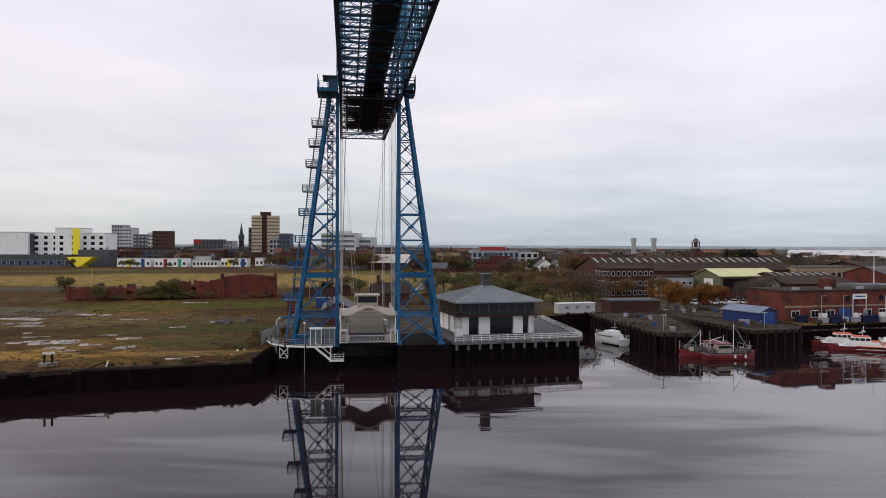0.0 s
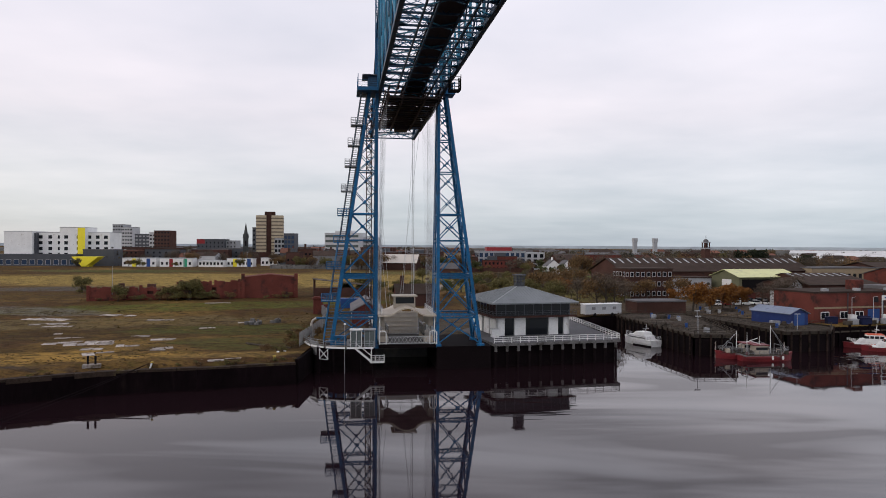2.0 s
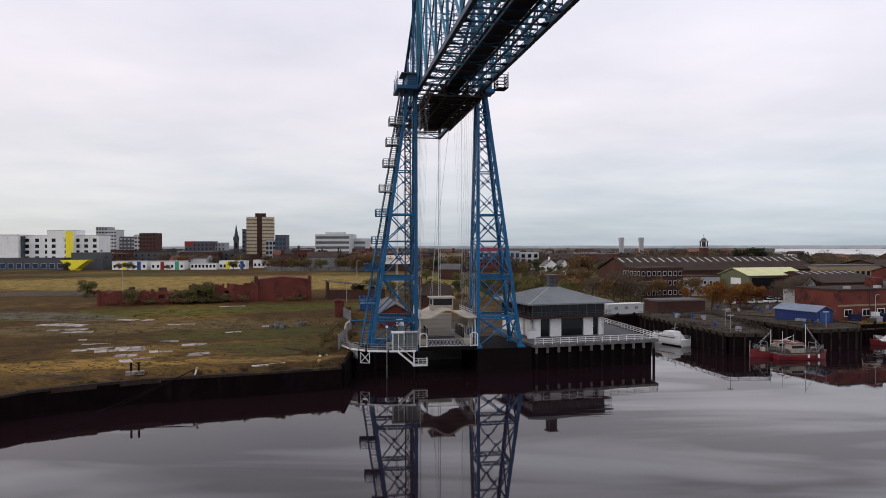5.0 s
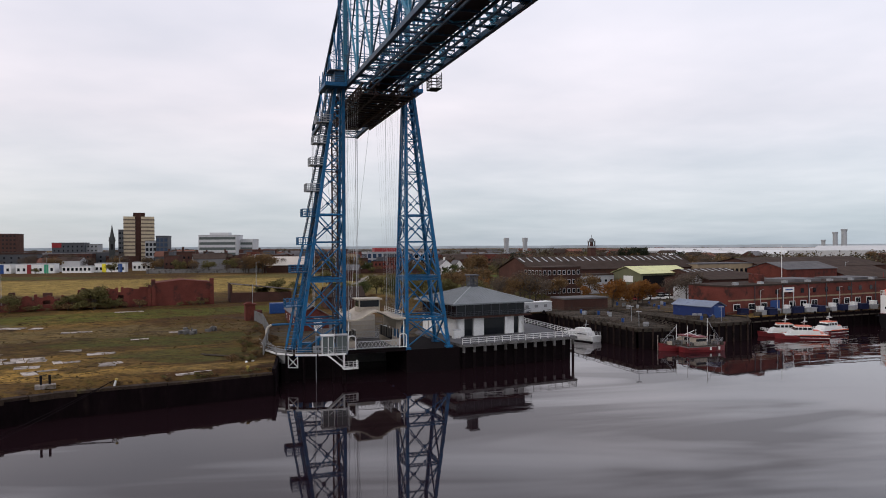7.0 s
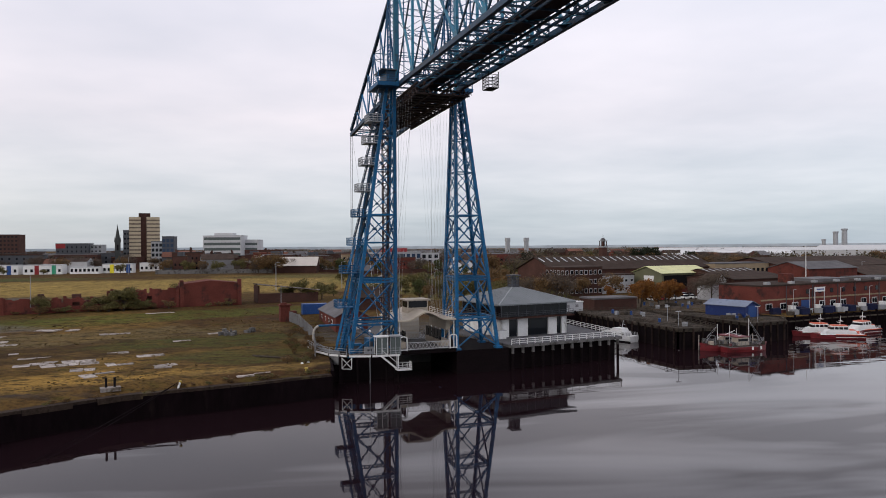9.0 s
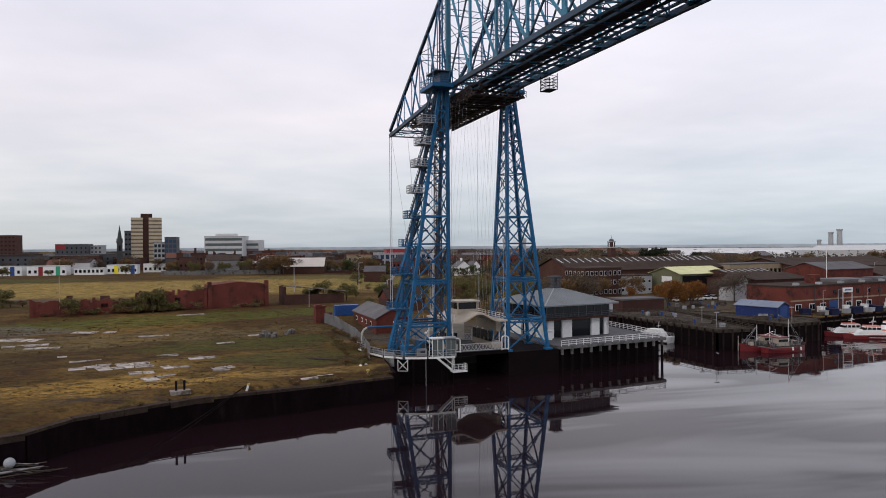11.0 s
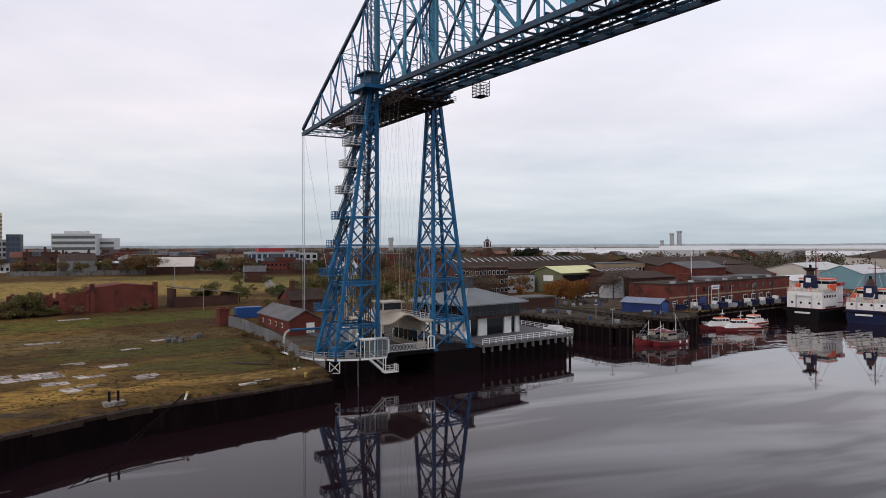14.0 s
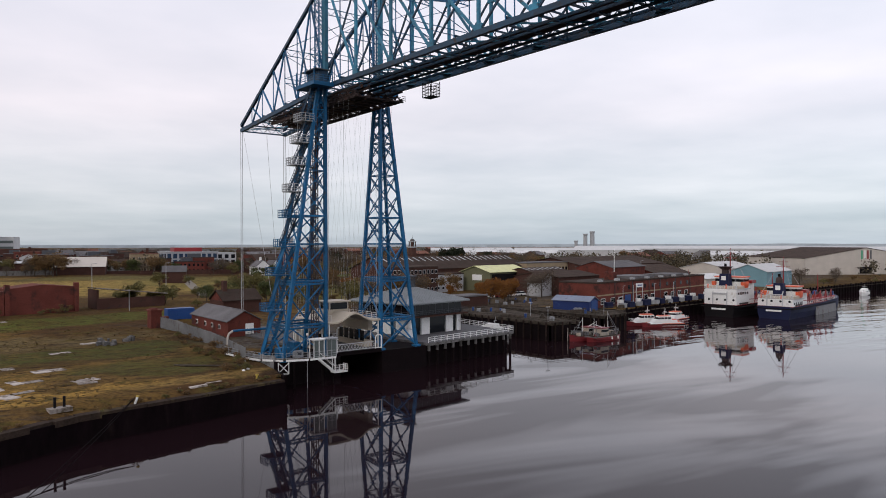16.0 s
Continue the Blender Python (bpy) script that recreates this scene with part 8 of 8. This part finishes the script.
def far_woods():
    """Hedges, copses and street trees out to the horizon, too many to count."""
    r = random.Random(31)
    vs, fs = [], []
    for k in range(1000):
        a = r.uniform(-0.52, 1.02)
        d = 400 + 1050 * r.random() ** 1.25
        x, y = math.sin(a) * d, math.cos(a) * d
        if k > 820:
            x, y = r.uniform(190, 540), r.uniform(330, 520)
            d = math.hypot(x, y)
        if (x < 60 and y < 446) or (x < -120 and y < 486) or (x > 150 and d < 400) or (abs(x + 140) < 40 and y < 575):
            continue
        h, w = r.uniform(6, 13), r.uniform(3.5, 9) * (0.7 + d / 1500)
        z = height(x, y)
        s = 0.7 + d / 1400
        for j in range(70):
            q, t = r.gauss(0, 0.45), r.random() ** 0.7
            p = Vector((x + q * w, y + r.gauss(0, 0.4) * w * 0.6, z + h * t * (1 - 0.35 * min(1, abs(q)))))
            e = Vector((r.gauss(0, 1), r.gauss(0, 1), r.gauss(0, 1))).normalized()
            f = e.cross(Vector((r.gauss(0, 1), r.gauss(0, 1), r.gauss(0, 1)))).normalized()
            c = s * r.uniform(0.35, 0.9)
            i = len(vs)
            vs += [p - e * c, p + f * c * 0.7, p + e * c, p - f * c * 0.7]
            fs.append((i, i + 1, i + 2, i + 3))
    me = bpy.data.meshes.new("far_woods")
    me.from_pydata(vs, [], fs)
    me.materials.append(leaf("far_autumn_woods", (0.03, 0.026, 0.018), (0.105, 0.085, 0.048)))
    tagged(new("far_woods", me), "brown autumn copses and hedges out to the horizon", "woods", kind="stuff")


far_woods()

pth = thing("gravel_path", pose(0, 0, 0), "pale gravel path over the grass", "path", kind="structure")
for (ax, ay), (bx, by) in (((-13, 250), (-7, 300)), ((-7, 300), (1, 360)), ((1, 360), (12, 425))):
    part("path_length", one(beam, (ax, ay, height(ax, ay) + 0.12), (bx, by, height(bx, by) + 0.12), 4.0, 0.1), M_PATH, pth)


def cars():
    rnd = random.Random(4)
    cols = (M_WHITE, M_GREY, M_BLACK, M_RED, M_WHITE, M_BLUEPAINT)
    for k in range(22):
        if k < 12:
            x, y = 72 + (k % 6) * 3.2 + (k // 6) * 5, 214 + (k // 6) * 9 + (k % 6) * 0.8
        else:
            x, y = 150 + (k - 12) * 3.6, 203 + (k - 12) * 0.8
        c = thing("parked_car", pose(x, y, 4.62, 0, 0, 100 + rnd.uniform(-8, 8)), "parked car with dark windows in the yard", "car", "parked cars")
        bm = bmesh.new()
        cabin(bm, -2.1, 2.1, 0.85, 0.3, 0.9, 0.06)
        ma = rnd.choice(cols)
        part("body", bm, ma, c)
        bm = bmesh.new()
        cabin(bm, -1.7, 0.9, 0.78, 0.9, 1.42, 0.35)
        part("glasshouse", bm, M_GLASS, c)
        part("roof", one(box, -1.25, 0.15, -0.66, 0.66, 1.42, 1.47), ma, c)
        for wx in (-1.3, 1.3):
            for wy in (-0.85, 0.7):
                part("wheel", one(tube, (wx, wy, 0.31), (wx, wy + 0.15, 0.31), 0.31, 0.31, 10), M_BLACK, c)


cars()

# ---- trees, scrub and weeds ----
def leaves(name, material, rx, rz, zc, n, size, seed, gap=0.0):
    """A crown of small leaf clumps with an uneven outline and gaps."""
    r = random.Random(seed)
    vs, fs = [], []
    lobes = [(Vector((r.uniform(-0.6, 0.6), r.uniform(-0.6, 0.6), r.uniform(-0.5, 0.65))), r.uniform(0.35, 0.62)) for _ in range(9)]
    for k in range(n):
        c, q = lobes[k % len(lobes)]
        d = Vector((r.gauss(0, 1), r.gauss(0, 1), r.gauss(0, 1))).normalized() * q * r.random() ** 0.4
        p = c + d
        p = Vector((p.x * rx, p.y * rx, zc + p.z * rz))
        a, b = Vector((r.gauss(0, 1), r.gauss(0, 1), r.gauss(0, 1))).normalized(), Vector((r.gauss(0, 1), r.gauss(0, 1), r.gauss(0, 1)))
        b = a.cross(b).normalized()
        s = size * r.uniform(0.5, 1.3)
        i = len(vs)
        vs += [p - a * s, p + b * s * 0.6, p + a * s, p - b * s * 0.6]
        fs.append((i, i + 1, i + 2, i + 3))
    me = bpy.data.meshes.new(name)
    me.from_pydata(vs, [], fs)
    me.materials.append(material)
    return me


def branch_bm(h, seed, n=9, r0=0.22, spread=0.45):
    r = random.Random(seed)
    bm = bmesh.new()
    top = Vector((r.uniform(-0.3, 0.3), r.uniform(-0.3, 0.3), h * 0.62))
    tube(bm, (0, 0, -0.3), top, r0, r0 * 0.45, 7)
    for k in range(n):
        f = r.uniform(0.35, 1.0)
        a = r.uniform(0, math.tau)
        p = Vector((0, 0, -0.3)).lerp(top, f)
        q = p + Vector((math.cos(a) * h * spread * r.uniform(0.4, 0.9), math.sin(a) * h * spread * r.uniform(0.4, 0.9), h * r.uniform(0.15, 0.4)))
        tube(bm, p, q, r0 * 0.4, r0 * 0.1, 5)
        for j in range(2):
            b = a + r.uniform(-1, 1)
            m = p.lerp(q, r.uniform(0.4, 0.8))
            tube(bm, m, m + Vector((math.cos(b), math.sin(b), 0.9)) * h * 0.16, r0 * 0.18, r0 * 0.05, 4)
    return bm


TREES = {}


def tree_kind(key, material, h, rx, n, size, name, label, seed, conifer=False):
    t = thing(name, pose(0, -300 - 20 * len(TREES), -40), label, "tree")
    part("trunk", branch_bm(h, seed), M_BARK, t)
    me = leaves("crown", material, rx, h * 0.42, h * 0.62, n, size, seed)
    c = new("crown", me)
    c.parent = t
    TREES[key] = t


def plant(key, x, y, s=1.0, turn=0.0):
    src = TREES[key]
    if src.get("placed"):
        t = copy_thing(src, Matrix.Translation((x, y, height(x, y) - 0.05)) @ Matrix.Rotation(turn, 4, "Z"))
        t.scale = (s, s, s)
    else:
        src.matrix_world = Matrix.Translation((x, y, height(x, y) - 0.05)) @ Matrix.Rotation(turn, 4, "Z") @ Matrix.Diagonal((s, s, s, 1))
        src["placed"] = 1


tree_kind("orange", L_ORANGE, 7.0, 3.6, 2200, 0.24, "autumn_tree", "small autumn tree with orange-brown leaves", 1)
tree_kind("brown", L_BROWN, 8.0, 4.2, 2200, 0.24, "autumn_tree", "brown-leaved autumn tree with thinning crown", 2)
tree_kind("bare", L_TWIG, 8.0, 4.4, 1800, 0.16, "bare_tree", "nearly bare grey-brown tree with fine twigs", 3)
tree_kind("olive", L_OLIVE, 6.0, 3.6, 2200, 0.24, "scrub_tree", "olive-green scrub tree with ragged crown", 4)
tree_kind("green", L_GREEN, 7.0, 3.8, 2200, 0.25, "scrub_tree", "dull green scrub tree with dense crown", 5)
tree_kind("dark", L_DARK, 15.0, 5.6, 2800, 0.45, "evergreen_tree", "tall dark evergreen tree with dense crown", 6)
tree_kind("bush", L_BROWN, 2.6, 2.2, 900, 0.16, "bush", "low brown bramble bush on rough ground", 7)
tree_kind("bushg", L_OLIVE, 2.6, 2.4, 900, 0.16, "bush", "low olive-green bush on rough ground", 8)


def planting():
    rnd = random.Random(21)

    def some(key, pts, lo=0.8, hi=1.2):
        for x, y in pts:
            plant(key, x, y, rnd.uniform(lo, hi), rnd.uniform(0, 6.28))
    some("orange", [(62.5, 191.5), (67.5, 197), (72, 203), (58, 193), (29.5, 235), (78, 210)])
    some("bare", [(88, 206), (92, 211), (83, 207), (37, 203), (41, 210), (47, 222), (31, 214)], 0.8, 1.25)
    some("brown", [(35, 205), (44, 228), (50, 231), (27, 226), (57, 233), (39, 240), (24, 250), (30, 262), (36, 275), (45, 292), (66, 230)])
    some("olive", [(21, 214), (25, 222), (16, 232), (19, 245), (12, 258), (5, 262), (28, 280), (-3, 250), (10, 240), (32, 300)])
    some("green", [(-8, 238), (2, 235), (-18, 226), (40, 330), (55, 345), (30, 350), (22, 338)], 0.6, 1.0)
    # scrub on the slope between the pavilion and the workshops
    for k in range(84):
        x, y = rnd.uniform(2, 56), rnd.uniform(196, 330)
        if 28 < x and y < 205:
            continue
        some(rnd.choice(("bare", "olive", "bare", "bushg", "bush", "bushg", "brown", "bush", "olive")), [(x, y)], 0.45, 0.95)
    for k in range(40):
        x, y = rnd.uniform(-30, 20), rnd.uniform(192, 330)
        some(rnd.choice(("bush", "bushg", "bush", "olive", "bushg")), [(x, y)], 0.5, 1.0)
    for k in range(7):
        some(rnd.choice(("bare", "brown", "orange")), [(rnd.uniform(58, 84), rnd.uniform(205, 228))], 0.6, 0.9)
    # woods behind the workshop
    for k in range(56):
        x = 62 + 150 * rnd.random()
        some(rnd.choice(("brown", "bare", "brown", "olive")), [(x, 300 + 90 * rnd.random() + (x - 90) * 0.1)], 1.3, 1.75)
    some("dark", [(146, 360), (151, 363), (141, 361)], 1.05, 1.2)
    some("dark", [(185, 382), (98, 420)], 0.85, 0.95)
    # bushes along the ruined wall, the fence and the quay corner
    for k in range(52):
        f = rnd.random() if k % 2 else 0.42 + 0.16 * rnd.random()
        some(rnd.choice(("bush", "bush", "bushg", "bush", "olive")), [(-106.5 + 54 * f, 194.5 + 14 * f + rnd.uniform(-1.5, 2.5))], 0.25, 1.0)
    for k in range(30):
        some(rnd.choice(("bush", "bush", "bushg")), [(-35.5 + rnd.uniform(-2.5, 1.2), 118 + 45 * rnd.random())], 0.2, 0.5)
    some("bush", [(-33.5, 128), (-34.5, 133), (-32.8, 138), (-34, 143), (-36.5, 172)], 0.5, 0.8)
    for k in range(26):
        some(rnd.choice(("bush", "bushg", "olive")), [(-130 + 110 * rnd.random(), 216 + 24 * rnd.random())], 0.5, 0.9)
    for k in range(34):
        x = -250 + 330 * rnd.random()
        some(rnd.choice(("brown", "olive", "bare")), [(x, rnd.uniform(430, 470) if x > -110 else rnd.uniform(440, 465))], 0.5, 1.1)
    some("brown", [(-55, 430), (-50, 432), (-60, 433), (-52, 428), (-2, 442), (2, 444)], 1.2, 1.6)
    for k in range(30):
        a, d = rnd.uniform(-0.45, 0.95), rnd.uniform(520, 1100)
        some(rnd.choice(("brown", "bare", "olive")), [(math.sin(a) * d, math.cos(a) * d)], 1.0, 1.6)
    for k in range(14):
        some(rnd.choice(("bush", "bare", "bushg")), [(205 + 90 * rnd.random(), 200 + 25 * rnd.random())], 0.6, 1.0)
    for k in range(30):
        f = rnd.random()
        x = -69 + 37.5 * f
        some(rnd.choice(("bush", "bushg")), [(x, 96.2 + 15.6 * f + 1.8 * math.sin(f * 3.1) + rnd.uniform(0, 1.2))], 0.12, 0.28)
    for k in range(46):
        some(rnd.choice(("brown", "bare", "olive", "brown", "green")), [(rnd.uniform(-122, 62), rnd.uniform(446, 500))], 0.7, 1.35)
    for k in range(26):
        some(rnd.choice(("brown", "bare", "bare")), [(rnd.uniform(-300, -125), rnd.uniform(492, 520))], 0.9, 1.4)
    for k in range(12):
        some("green", [(48 + 5.5 * k, 416 + rnd.uniform(-2, 2))], 0.6, 0.9)


planting()


def weeds():
    """Tufts of grass and weeds over the waste ground, too many to count."""
    r = random.Random(9)
    vs, fs = [], []
    for k in range(14000):
        x, y = r.uniform(-110, -32), r.uniform(104, 200)
        edge = 111.4 + (x + 31) * 0.37
        if y < edge + 1.2 or x < -110 + (200 - y) * 0.1:
            continue
        if noise.noise(Vector((x * 0.09, y * 0.09, 0))) < -0.12 + 0.25 * (r.random() - 0.5):
            continue
        h = r.uniform(0.04, 0.16) * (2.2 if r.random() < 0.03 else 1)
        a = r.uniform(0, math.tau)
        w = r.uniform(0.1, 0.4)
        dx, dy = math.cos(a) * w, math.sin(a) * w
        z = height(x, y) - 0.08
        i = len(vs)
        l = r.uniform(-0.3, 0.3)
        vs += [(x - dx, y - dy, z), (x + dx, y + dy, z), (x + dx * 0.7 + l, y + dy * 0.7, z + h * 0.8), (x + l, y, z + h), (x - dx * 0.6 + l, y - dy * 0.6, z + h * 0.6)]
        fs.append((i, i + 1, i + 2, i + 3, i + 4))
    me = bpy.data.meshes.new("weeds")
    me.from_pydata(vs, [], fs)
    me.materials.append(leaf("dry_weeds", (0.05, 0.034, 0.015), (0.115, 0.078, 0.028)))
    tagged(new("weeds", me), "dry grass tufts and weeds over the waste ground", "weeds", kind="stuff")


weeds()
